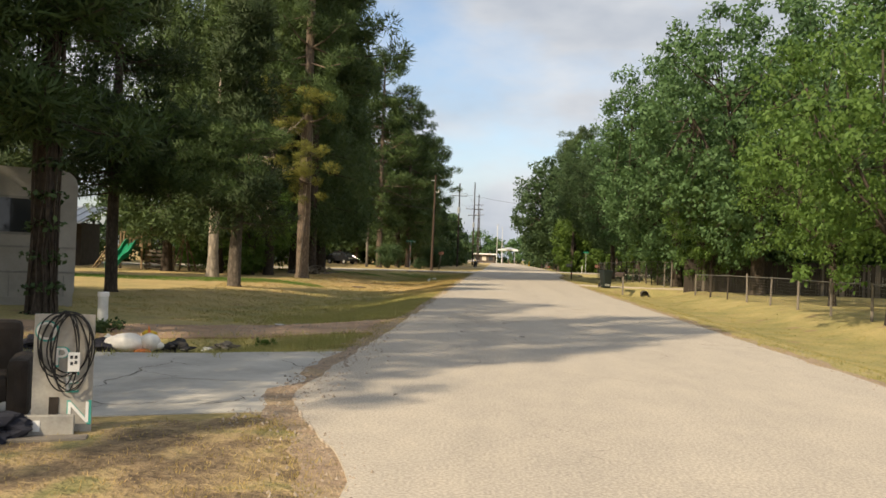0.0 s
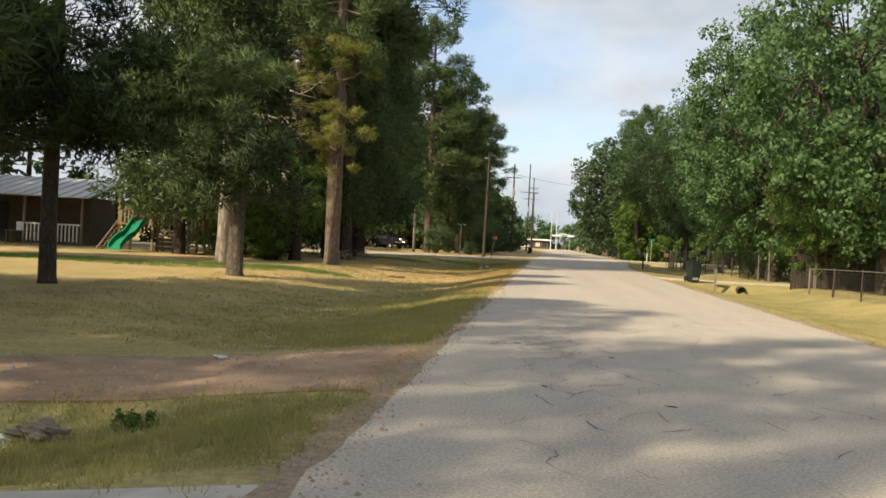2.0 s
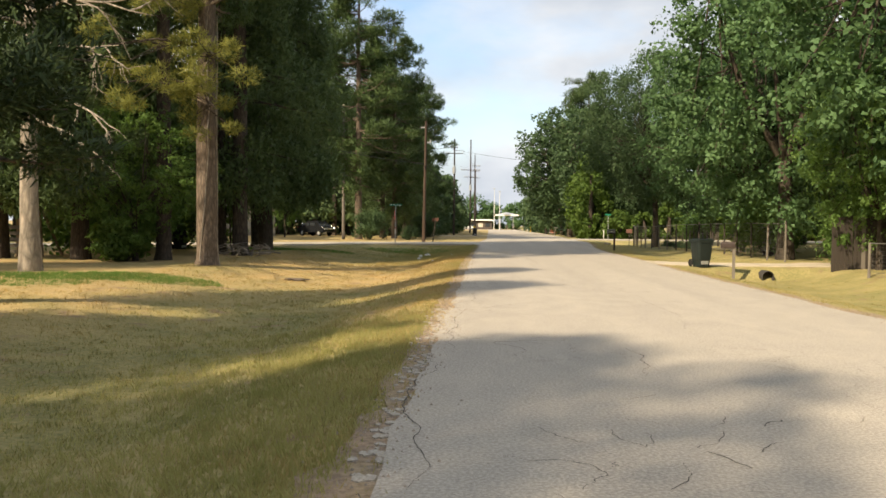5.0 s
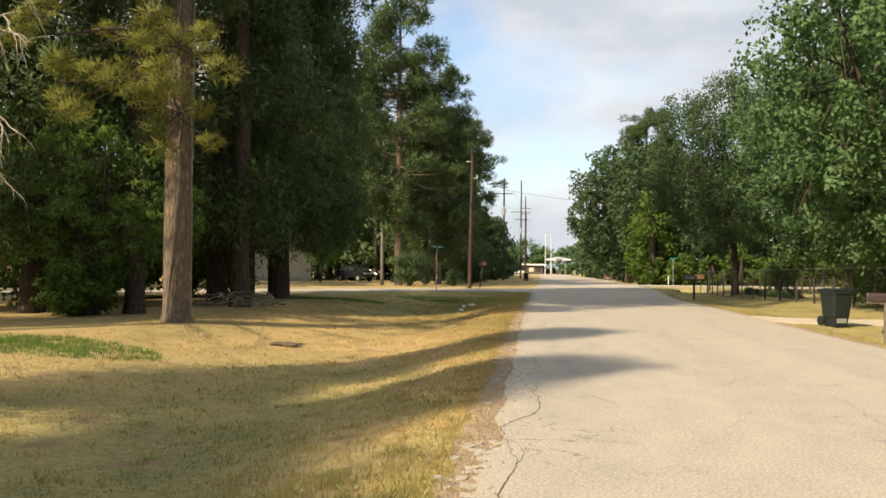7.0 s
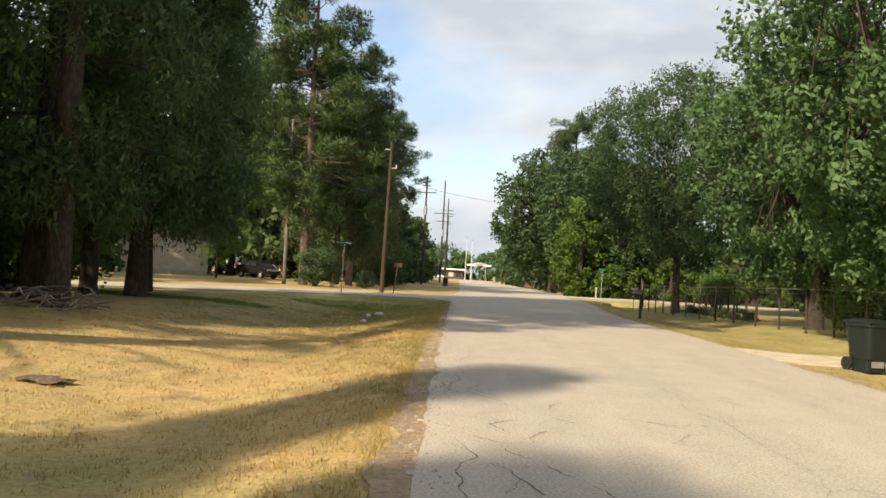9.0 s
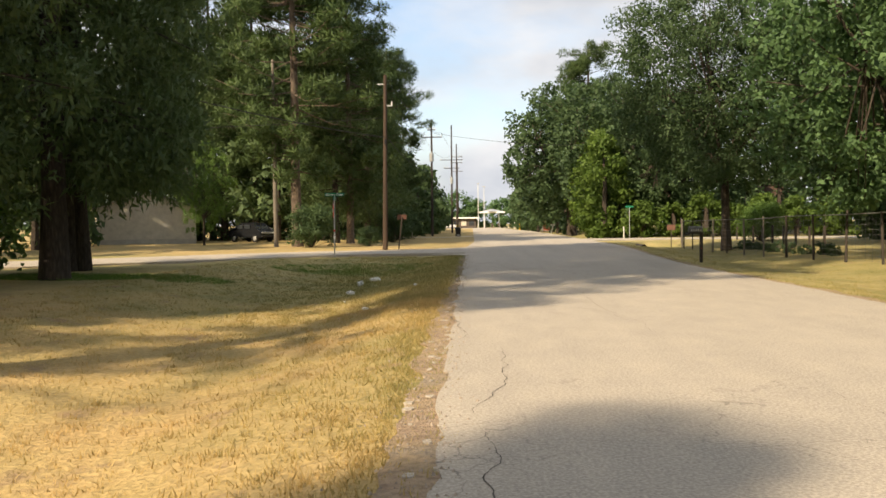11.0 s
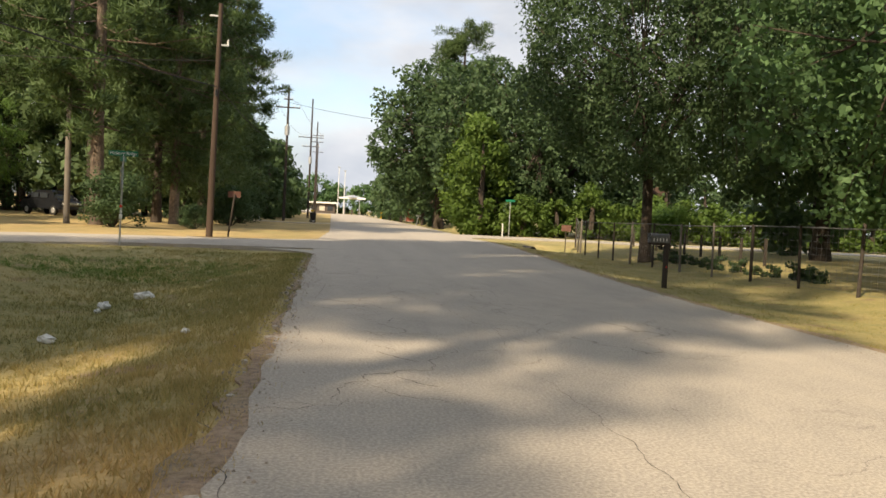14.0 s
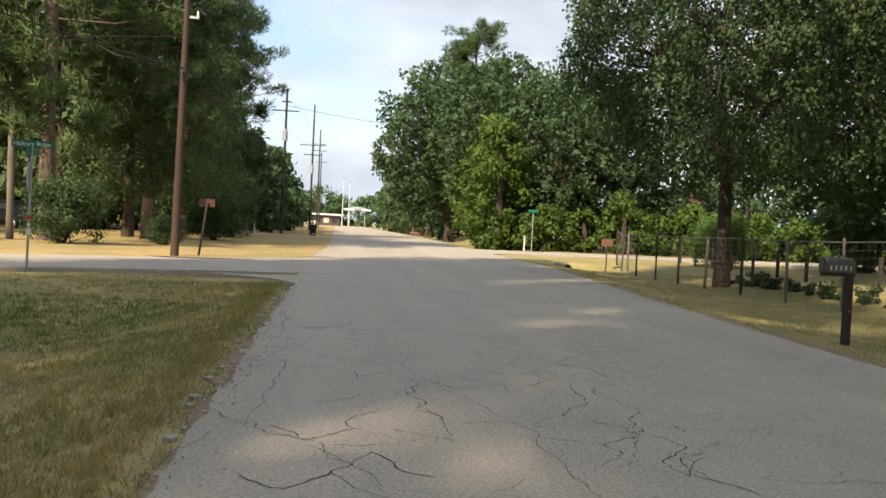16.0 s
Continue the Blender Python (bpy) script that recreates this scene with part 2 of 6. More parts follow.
ASPHALT = make_asphalt()
LAWN, BLADES = make_ground(), make_blades()
OAK_LEAF = make_leaves("oak_leaves", (0.047, 0.098, 0.041), (0.142, 0.24, 0.10), 0.3)
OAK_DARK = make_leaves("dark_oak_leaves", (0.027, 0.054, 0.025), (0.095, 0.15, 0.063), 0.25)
LIGHT_LEAF = make_leaves("light_leaves", (0.05, 0.10, 0.024), (0.165, 0.265, 0.07), 0.38)
VINE_LEAF = make_leaves("vine_leaves", (0.035, 0.07, 0.014), (0.13, 0.20, 0.04), 0.35)
NEEDLES = make_leaves("pine_needles", (0.03, 0.058, 0.024), (0.10, 0.15, 0.048), 0.2)
# Brighter golden copy of the needles; the sunlight is put into the colour.
NEEDLES_SUNLIT = make_leaves("sunlit_pine_needles", (0.085, 0.105, 0.024), (0.27, 0.265, 0.07), 0.35)
CEDAR_LEAF = make_leaves("cedar_foliage", (0.042, 0.074, 0.033), (0.135, 0.19, 0.075), 0.28)
# Darkened needle copy: the shade on the left-hand crowns is put into the colour.
PINE_SHADED = make_leaves("shaded_pine_needles", (0.019, 0.036, 0.016), (0.064, 0.094, 0.035), 0.14)
PINE_GREY = make_bark("grey_pine_bark", (0.12, 0.10, 0.08), (0.30, 0.26, 0.21), 9)
PINE_BARK = make_bark("pine_bark", (0.17, 0.13, 0.10), (0.40, 0.325, 0.25), 9)
DARK_BARK = make_bark("dark_bark", (0.07, 0.055, 0.043), (0.20, 0.165, 0.13), 10)
DEAD_WOOD = make_bark("bleached_wood", (0.36, 0.31, 0.25), (0.66, 0.60, 0.50), 5)
POLE_WOOD = plain("creosoted_pole", (0.06, 0.041, 0.03), 0.85, scale=3, stretch=(1, 1, 0.12), relief=0.3)
POLE_DARK = plain("dark_pole", (0.045, 0.035, 0.03), 0.85, scale=3, stretch=(1, 1, 0.12), relief=0.3)
GREY_WOOD = plain("grey_weathered_wood", (0.17, 0.15, 0.125), 0.9, scale=4, stretch=(1, 1, 0.2), relief=0.3)
DARK_WOOD = plain("dark_fence_wood", (0.05, 0.041, 0.034), 0.9, scale=4, stretch=(1, 1, 0.2), relief=0.3)
TAN_WOOD = plain("cedar_lumber", (0.23, 0.165, 0.10), 0.8, scale=4, stretch=(1, 1, 0.2), relief=0.2)
PLYWOOD = plain("old_plywood", (0.36, 0.34, 0.30), 0.85, scale=5, spread=0.3, relief=0.2)
CONCRETE = plain("old_concrete", (0.41, 0.39, 0.35), 0.9, scale=1.2, spread=0.22, relief=0.3, obj=False)
DIRT = plain("red_dirt", (0.31, 0.21, 0.135), 0.95, scale=1.4, spread=0.35, relief=0.6, obj=False)
def make_verge():
    m, n, l, b = material("sandy_shoulder", 0.95)
    big = tex(n, l, "ShaderNodeTexNoise", 1.1, 6)
    fine = tex(n, l, "ShaderNodeTexNoise", 16, 6)
    stone = tex(n, l, "ShaderNodeTexVoronoi", 38)
    c = ramp(n, l, big.outputs["Fac"], [(0.32, (0.34, 0.25, 0.16)), (0.48, (0.27, 0.16, 0.095)), (0.6, (0.36, 0.24, 0.10)), (0.72, (0.20, 0.18, 0.15))])
    c = mixc(n, l, 0.5, c, ramp(n, l, fine.outputs["Fac"], [(0.35, (0.12, 0.085, 0.055)), (0.65, (0.48, 0.36, 0.24))]))
    c = mixc(n, l, 0.25, c, ramp(n, l, stone.outputs["Color"], [(0.2, (0.16, 0.13, 0.10)), (0.9, (0.46, 0.40, 0.32))]))
    l.new(c, b.inputs["Base Color"])
    bump(n, l, mixc(n, l, 0.5, fine.outputs["Fac"], stone.outputs["Distance"]), b, 0.9, 0.03)
    return m


def make_soil():
    m, n, l, b = material("bare_soil", 0.95)
    big = tex(n, l, "ShaderNodeTexNoise", 1.7, 6)
    fine = tex(n, l, "ShaderNodeTexNoise", 19, 7)
    c = ramp(n, l, big.outputs["Fac"], [(0.34, (0.10, 0.072, 0.045)), (0.47, (0.17, 0.12, 0.072)), (0.56, (0.40, 0.30, 0.15)), (0.66, (0.22, 0.22, 0.075))])
    c = mixc(n, l, 0.4, c, ramp(n, l, fine.outputs["Fac"], [(0.35, (0.07, 0.05, 0.032)), (0.65, (0.36, 0.27, 0.16))]))
    l.new(c, b.inputs["Base Color"])
    bump(n, l, fine.outputs["Fac"], b, 1.0, 0.05)
    return m


VERGE, SOIL = make_verge(), make_soil()
LUSH = make_leaves("lush_grass", (0.045, 0.10, 0.02), (0.13, 0.22, 0.045), 0.4)
SAND = plain("pale_gravel", (0.50, 0.43, 0.33), 0.95, scale=2.0, spread=0.25, relief=0.6, obj=False)
GALV = plain("galvanised_steel", (0.48, 0.49, 0.49), 0.45, 0.7, spread=0.15)
WIRE = plain("dull_wire", (0.20, 0.20, 0.19), 0.6, 0.4, spread=0.15)
CABLE = plain("black_cable", (0.015, 0.015, 0.016), 0.6, spread=0.2)
SIGN_GREEN = plain("sign_green", (0.012, 0.16, 0.085), 0.45, spread=0.1, relief=0)
WHITE_PAINT = plain("white_paint", (0.78, 0.77, 0.74), 0.55, spread=0.08)
DIRTY_WHITE = plain("dirty_white_plastic", (0.62, 0.62, 0.58), 0.5, spread=0.15)
BIN_GREEN = plain("dark_green_plastic", (0.014, 0.021, 0.02), 0.5, spread=0.2)
BLACK_PLASTIC = plain("black_plastic", (0.018, 0.018, 0.02), 0.5, spread=0.2)
RUBBER = plain("tyre_rubber", (0.02, 0.02, 0.02), 0.85, spread=0.2)
SLIDE_GREEN = plain("green_slide_plastic", (0.01, 0.20, 0.10), 0.35, spread=0.12, relief=0)
RV_SKIN = plain("weathered_trailer_skin", (0.29, 0.28, 0.255), 0.6, scale=2, spread=0.15)
RV_TRIM = plain("trailer_trim", (0.20, 0.195, 0.185), 0.5, spread=0.2)
METAL_ROOF = plain("pale_metal_roof", (0.45, 0.46, 0.47), 0.4, 0.3, spread=0.15)
DARK_SIDING = plain("dark_siding", (0.085, 0.07, 0.06), 0.85, scale=3, spread=0.25)
PALE_SIDING = plain("pale_siding", (0.50, 0.47, 0.40), 0.75, scale=3, spread=0.15)
BRICK, BRICK_DARK = make_brick("red_brick"), plain("brown_brick", (0.10, 0.065, 0.05), 0.85)
MORTAR = plain("mortar", (0.38, 0.34, 0.30), 0.95)
GLASS, CAR_PAINT = make_glass("dark_glass"), make_glass("black_car_paint", (0.012, 0.013, 0.015))
CULVERT = plain("corrugated_pipe", (0.055, 0.05, 0.045), 0.8)
RED = plain("red_reflector", (0.55, 0.03, 0.02), 0.35, spread=0.1, relief=0)
TAN_SIGN = plain("faded_red_sign", (0.15, 0.075, 0.055), 0.7, spread=0.2)
TEAL = plain("teal_spray_paint", (0.06, 0.34, 0.29), 0.6, spread=0.2, relief=0)
PLUSH = plain("white_plush", (0.74, 0.71, 0.66), 0.95, scale=12, spread=0.12, relief=0.6)
ORANGE = plain("orange_plush", (0.62, 0.20, 0.06), 0.9, spread=0.2)
BLUE = plain("blue_plastic", (0.03, 0.16, 0.34), 0.45, spread=0.15)
LIME = plain("lime_plastic", (0.10, 0.50, 0.12), 0.4, spread=0.15)
DARK_CLOTH = plain("dark_cloth", (0.02, 0.021, 0.03), 0.95, spread=0.3, relief=0.5)
BROWN_CLOTH = plain("brown_upholstery", (0.035, 0.028, 0.023), 0.95, spread=0.3, relief=0.5)
YELLOW = plain("yellow_bollard_paint", (0.62, 0.40, 0.03), 0.55, spread=0.15)


# ---- mesh helpers ----
def mesh_from(name, verts, faces, mat, smooth=False):
    me = bpy.data.meshes.new(name)
    me.from_pydata([tuple(v) for v in verts], [], faces)
    me.materials.append(mat)
    if smooth:
        me.polygons.foreach_set("use_smooth", [True] * len(me.polygons))
    me.update()
    return me


def thing(name, label, category, x=0, y=0, z=0, rz=0, group=""):
    ob = new(name)
    ob.matrix_world = pose(x, y, z, 0, 0, rz)
    ob.empty_display_size = 0.2
    return tagged(ob, label, category, group)


def part(name, bm, mat, parent, label=""):
    """Links a bmesh, or a mesh, as one object under a thing or a part."""
    if isinstance(bm, bmesh.types.BMesh):
        me = bpy.data.meshes.new(name)
        bm.normal_update()
        bm.to_mesh(me)
        bm.free()
        me.materials.append(mat)
    else:
        me = bm
    ob = new(name, me)
    ob.parent = parent
    if label:
        ob["label"] = label
    return ob


def box(sx, sy, sz, x=0, y=0, z=0, bevel=0.0, m=None, bm=None):
    """A bevelled block, centred on x, y with its foot at z."""
    bm = bm or bmesh.new()
    t = (m or Matrix()) @ Matrix.Translation((x, y, z + sz / 2)) @ Matrix.Diagonal((sx, sy, sz, 1))
    vs = bmesh.ops.create_cube(bm, size=1, matrix=t)["verts"]
    if bevel:
        edges = list({e for v in vs for e in v.link_edges})
        bmesh.ops.bevel(bm, geom=edges, offset=bevel, segments=2, affect="EDGES", profile=0.6)
    return bm


def rod(p, q, r1, r2=None, sides=8, bm=None):
    """A round bar from p to q."""
    bm = bm or bmesh.new()
    p, q = Vector(p), Vector(q)
    r2 = r1 if r2 is None else r2
    m = Matrix.Translation((p + q) / 2) @ (q - p).to_track_quat("Z", "Y").to_matrix().to_4x4()
    bmesh.ops.create_cone(bm, cap_ends=True, segments=sides, radius1=r1, radius2=r2, depth=(q - p).length, matrix=m)
    return bm


def blob(sx, sy, sz, x=0, y=0, z=0, rough=0.2, seed=0, sub=2, bm=None):
    """A lumpy rounded body."""
    bm = bm or bmesh.new()
    vs = bmesh.ops.create_icosphere(bm, subdivisions=sub, radius=1)["verts"]
    for v in vs:
        k = 1 + rough * noise.noise(v.co * 1.9 + Vector((seed * 3.1, seed, 0)))
        if rough > 0.4:
            k += 0.4 * rough * (noise.noise(v.co * 5.3 + Vector((seed, 0, 0))) + 0.6 * noise.noise(v.co * 11 + Vector((0, seed, 0))))
        v.co = Vector((v.co.x * sx * k + x, v.co.y * sy * k + y, v.co.z * sz * k + z))
    for f in bm.faces:
        f.smooth = rough <= 0.4
    return bm


def tube_arrays(verts, faces, pts, radii, sides=8, flare=None):
    """Adds a bent tapering tube to lists of verts and faces."""
    start = len(verts)
    whole = Vector(pts[-1]) - Vector(pts[0])
    ref = Vector((0, 1, 0)) if abs(whole.y) < 0.6 * whole.length else Vector((1, 0, 0))
    for i, p in enumerate(pts):
        p = Vector(p)
        d = Vector(pts[min(i + 1, len(pts) - 1)]) - Vector(pts[max(i - 1, 0)])
        w = d.normalized()
        u = ref.cross(w).normalized()
        v2 = w.cross(u)
        for k in range(sides):
            a = 2 * math.pi * k / sides
            r = radii[i] * (1 + (0.10 * math.sin(3 * a + i) if sides > 7 else 0))
            verts.append(p + u * (r * math.cos(a)) + v2 * (r * math.sin(a)))
    for i in range(len(pts) - 1):
        for k in range(sides):
            a, b = start + i * sides + k, start + i * sides + (k + 1) % sides
            faces.append((a, b, b + sides, a + sides))
    top = start + (len(pts) - 1) * sides
    faces.append(tuple(range(top, top + sides)))


def leaf_mesh(name, centres, radii, per, length, width, mat, seed, flat=0.7, needle=False, droop=0.0):
    """Many small separate leaves, gathered in clumps."""
    rng = np.random.default_rng(seed)
    c = np.repeat(np.asarray(centres, float), per, axis=0)
    r = np.repeat(np.asarray(radii, float), per)[:, None]
    d = rng.normal(size=c.shape)
    d /= np.linalg.norm(d, axis=1, keepdims=True)
    pos = c + d * r * rng.uniform(0.45, 1.05, (len(c), 1)) * (1, 1, flat)
    nrm = d * 0.5 + rng.normal(size=c.shape) * 0.55 + (0, 0, 0.35)
    nrm /= np.linalg.norm(nrm, axis=1, keepdims=True)
    if needle:
        axis = d * 0.8 + rng.normal(size=c.shape) * 0.6 + (0, 0, 0.25 - droop)
    else:
        axis = np.cross(nrm, rng.normal(size=c.shape)) - (0, 0, droop)
    axis /= np.linalg.norm(axis, axis=1, keepdims=True)
    side = np.cross(nrm, axis)
    side /= np.linalg.norm(side, axis=1, keepdims=True) + 1e-9
    s = rng.uniform(0.65, 1.3, (len(c), 1))
    a, w = axis * length * s, side * width * s * 0.5
    if needle:
        v = np.stack([pos - w, pos + w, pos + a], 1)
        k = 3
    else:
        lift = nrm * length * s * 0.12
        v = np.stack([pos, pos + a * 0.45 + w + lift, pos + a, pos + a * 0.45 - w + lift], 1)
        k = 4
    n = len(pos)
    turn = d * 0.85 + nrm * 0.45
    turn /= np.linalg.norm(turn, axis=1, keepdims=True) + 1e-9
    face = np.cross(v[:, 1] - v[:, 0], v[:, 2] - v[:, 0])
    back = np.sum(face * turn, axis=1) < 0
    v[back] = v[back][:, ::-1]
    me = bpy.data.meshes.new(name)
    me.vertices.add(n * k)
    me.vertices.foreach_set("co", v.reshape(-1).astype(np.float32))
    me.loops.add(n * k)
    me.loops.foreach_set("vertex_index", np.arange(n * k, dtype=np.int32))
    me.polygons.add(n)
    me.polygons.foreach_set("loop_start", np.arange(0, n * k, k, dtype=np.int32))
    me.materials.append(mat)
    me.update(calc_edges=True)
    me.normals_split_custom_set_from_vertices(np.repeat(turn, k, axis=0))
    return me


# ---- lie of the land ----
def smooth(a, b, v):
    t = min(1.0, max(0.0, (v - a) / (b - a)))
    return t * t * (3 - 2 * t)


def left_edge(y):
    return -2.0 - 0.12 * smooth(30, 60, y) + 0.5 * smooth(92, 110, y) + 1.15 * (1 - smooth(4.8, 8.6, y))


def right_edge(y):
    return 5.0 + 0.35 * smooth(45, 60, y) + 2.2 * smooth(66, 100, y) + 0.9 * smooth(100, 150, y) - 1.5 * smooth(170, 280, y)


def ground_z(x, y):
    """Height of the ground: a shallow roadside ditch on both sides, filled where drives cross."""
    wob = 0.05 * noise.noise((x * 0.23, y * 0.23, 0.0)) + 0.018 * noise.noise((x * 1.3, y * 1.3, 3.0))
    z = -0.035
    d = left_edge(y) - x
    if d > 0:
        deep = 0.30 + 0.12 * smooth(19, 26, y)
        deep *= 1 - 0.75 * smooth(74, 80, y)
        s = y + 0.40 * max(0.0, -2 - x)
        deep *= 1 - 0.95 * (smooth(2.5, 4.5, s) - smooth(12.6, 13.6, s)) - 0.6 * (smooth(15, 16.0, s) - smooth(18.6, 20, s))
        z = -0.035 - deep * smooth(0.0, 3.2, d) + (deep - 0.02) * smooth(4.2, 10.0, d)
        z += wob * smooth(0.2, 2.0, d)
    e = x - right_edge(y)
    if e > 0:
        deep = (0.46 - 0.24 * (smooth(57, 64, y) - smooth(97, 101, y))) * (1 - 0.96 * (smooth(50.95, 51.7, y) - smooth(55.5, 56.6, y))) * (1 - 0.95 * (smooth(101.2, 103, y) - smooth(119, 122, y)))
        z = -0.035 - deep * smooth(0.3, 3.2, e) + deep * smooth(4.2, 7.0, e)
        z += wob * smooth(0.2, 2.0, e)
    return z


def make_ground_sheet():
    xs = sorted({*np.arange(-16, 18.01, 0.5).tolist(), *np.arange(-60, 61, 4.0).tolist(), -2500, -900, -350, -150, -90, 90, 150, 350, 900, 2500})
    ys = sorted({*np.arange(0, 112.1, 0.5).tolist(), *np.arange(-30, 330, 4.0).tolist(), -2500, -900, -300, -100, 400, 600, 1100, 2500})
    verts = [(x, y, ground_z(x, y) if abs(x) < 70 and -30 < y < 330 else -0.04) for y in ys for x in xs]
    w = len(xs)
    faces = [(j * w + i, j * w + i + 1, (j + 1) * w + i + 1, (j + 1) * w + i) for j in range(len(ys) - 1) for i in range(w - 1)]
    ob = new("ground", mesh_from("ground", verts, faces, LAWN, True))
    return tagged(ob, "dry straw-coloured and green lawn with shallow roadside ditches", "ground", kind="structure")


def strip(name, left, right, mat, z=0.0, thick=0.09, cols=6, ragged=0.0, seed=0, crown=0.0, drape=None):
    """A slab between two edge lines, with broken edges and real thickness."""
    rng = random.Random(seed)
    verts, faces = [], []
    n = len(left)
    for i in range(n):
        a, b = Vector((*left[i], 0)), Vector((*right[i], 0))
        u = (b - a).normalized()
        a = a + u * ragged * (noise.noise((a.x * 0.9, a.y * 0.9, seed)) + 0.6 * noise.noise((a.x * 3.1, a.y * 3.1, seed)) + rng.uniform(-0.1, 0.1))
        b = b - u * ragged * (noise.noise((b.x * 0.9, b.y * 0.9, seed + 5)) + rng.uniform(-0.1, 0.1))
        row = [a - Vector((0, 0, 0))]
        for k in range(cols + 1):
            t = k / cols
            p = a.lerp(b, t)
            row.append(Vector((p.x, p.y, z + crown * (1 - (2 * t - 1) ** 2))))
        if drape is not None:
            for k in range(1, cols + 2):
                row[k].z = ground_z(row[k].x, row[k].y) + drape
        row[0] = Vector((row[1].x, row[1].y, row[1].z - thick))
        row.append(Vector((row[-1].x, row[-1].y, row[-1].z - thick)))
        if i == 0:
            verts += [Vector((p.x, p.y, p.z - thick)) for p in row]
        verts += row
    verts += [Vector((p.x, p.y, p.z - thick)) for p in row]
    n += 2
    w = cols + 3
    faces = [(i * w + k, i * w + k + 1, (i + 1) * w + k + 1, (i + 1) * w + k) for i in range(n - 1) for k in range(w - 1)]
    return new(name, mesh_from(name, verts, faces, mat))


def offset_line(pts, d):
    out = []
    for i, p in enumerate(pts):
        a, b = Vector(pts[max(0, i - 1)]), Vector(pts[min(len(pts) - 1, i + 1)])
        u = (b - a).normalized()
        out.append((p[0] - u.y * d, p[1] + u.x * d))
    return out


def spline(pts, step=0.6):
    """Catmull-Rom through a few points."""
    out = []
    for i in range(len(pts) - 1):
        p0, p1, p2, p3 = (Vector(pts[min(max(i + k, 0), len(pts) - 1)]) for k in (-1, 0, 1, 2))
        n = max(2, int((p2 - p1).length / step))
        for j in range(n):
            t = j / n
            out.append(tuple(0.5 * (2 * p1 + (p2 - p0) * t + (2 * p0 - 5 * p1 + 4 * p2 - p3) * t * t + (3 * p1 - p0 - 3 * p2 + p3) * t**3)))
    return out + [tuple(pts[-1])]


make_ground_sheet()
road_ys = np.concatenate([np.arange(-25, 110, 0.3), np.arange(110, 300.1, 2.0)]).tolist()
road = strip("road", [(left_edge(y), y) for y in road_ys], [(right_edge(y), y) for y in road_ys], ASPHALT, 0.0, 0.12, 8, 0.10, 3)
tagged(road, "worn sun-bleached asphalt road with cracks and broken edges", "road", kind="structure")
SIDE_L = spline([(-1.6, 86.4), (-5, 85.6), (-10, 83.6), (-16.5, 77.8), (-25, 71.2), (-40, 62), (-60, 52)])
side_l = strip("side_road", offset_line(SIDE_L, 3.0), offset_line(SIDE_L, -3.0), ASPHALT, 0.006, 0.12, 4, 0.14, 9)
tagged(side_l, "narrow worn asphalt side street", "road", kind="structure")
SIDE_R = spline([(6.6, 112.5), (10, 113.2), (16, 113.8), (30, 114.0), (60, 116), (90, 120)])
side_r = strip("side_road", offset_line(SIDE_R, 3.2), offset_line(SIDE_R, -3.2), ASPHALT, 0.006, 0.12, 4, 0.14, 11)
tagged(side_r, "pale worn asphalt side street", "road", kind="structure")
CROSS = [(x, 297.0) for x in range(-60, 61, 6)]
cross_road = strip("cross_road", offset_line(CROSS, 4.0), offset_line(CROSS, -4.0), ASPHALT, 0.012, 0.12, 3, 0.1, 12)
tagged(cross_road, "distant asphalt cross road", "road", kind="structure")


def fillet(cx, cy, sx, sy, r, name):
    """The widened corner where two roads meet."""
    verts, faces = [(cx, cy, 0.003)], []
    for k in range(13):
        a = math.pi / 2 * k / 12
        verts.append((cx + sx * (r - r * math.sin(a)), cy + sy * (r - r * math.cos(a)), 0.003))
    faces = [(0, k + 1, k + 2) if sx * sy > 0 else (0, k + 2, k + 1) for k in range(12)]
    base = len(verts)
    verts += [(v[0], v[1], -0.12) for v in verts[1:]]
    faces += [(k + 1, base + k, base + k + 1, k + 2) for k in range(12)]
    ob = new(name, mesh_from(name, verts, faces, ASPHALT))
    return tagged(ob, "worn asphalt corner of a street junction", "road", kind="structure")


fillet(-2.0, 82.0, -1, -1, 3.2, "road_corner")
fillet(-1.6, 89.2, -1, 1, 6.0, "road_corner")
fillet(7.0, 109.6, 1, -1, 4.5, "road_corner")

# ---- verges and drives ----
for name, lo, hi, seed in (("left", lambda y: left_edge(y) - 0.30 + 0.22 * smooth(58, 64, y), lambda y: left_edge(y) + 0.3, 41), ("right", lambda y: right_edge(y) - 0.3, lambda y: right_edge(y) + 0.3, 42)):
    sy = np.arange(-20, 78 if name == "left" else 104, 0.3).tolist()
    verge = strip("shoulder", [(lo(y), y) for y in sy], [(hi(y), y) for y in sy], VERGE, 0.0, 0.1, 4, 0.24, seed, drape=0.016)
    tagged(verge, "sandy broken shoulder along the asphalt edge", "shoulder", kind="structure")
dys = np.arange(3.4, 7.6, 0.2).tolist()
soil = strip("bare_ground", [(-4.4 - 0.6 * math.sin(y * 1.7), y - 1.1) for y in dys], [(left_edge(y) - 0.02, y) for y in dys], SOIL, 0, 0.1, 14, 0.4, 27, drape=0.012)
tagged(soil, "bare brown earth with dead grass at a drive mouth", "soil", kind="structure")
dys = np.arange(7.7, 12.80, 0.23).tolist()
drive = strip("concrete_driveway", [(-14.0, y - 0.40 * 12) for y in dys], [(-1.75 - 0.45 * math.sin(math.pi * (y - 7.7) / 4.6), y) for y in dys], CONCRETE, 0.004, 0.14, 20, 0.05, 21, drape=0.009)
tagged(drive, "old cracked concrete driveway with ragged edges", "driveway", kind="structure")
dys = np.arange(15.9, 19.61, 0.2).tolist()
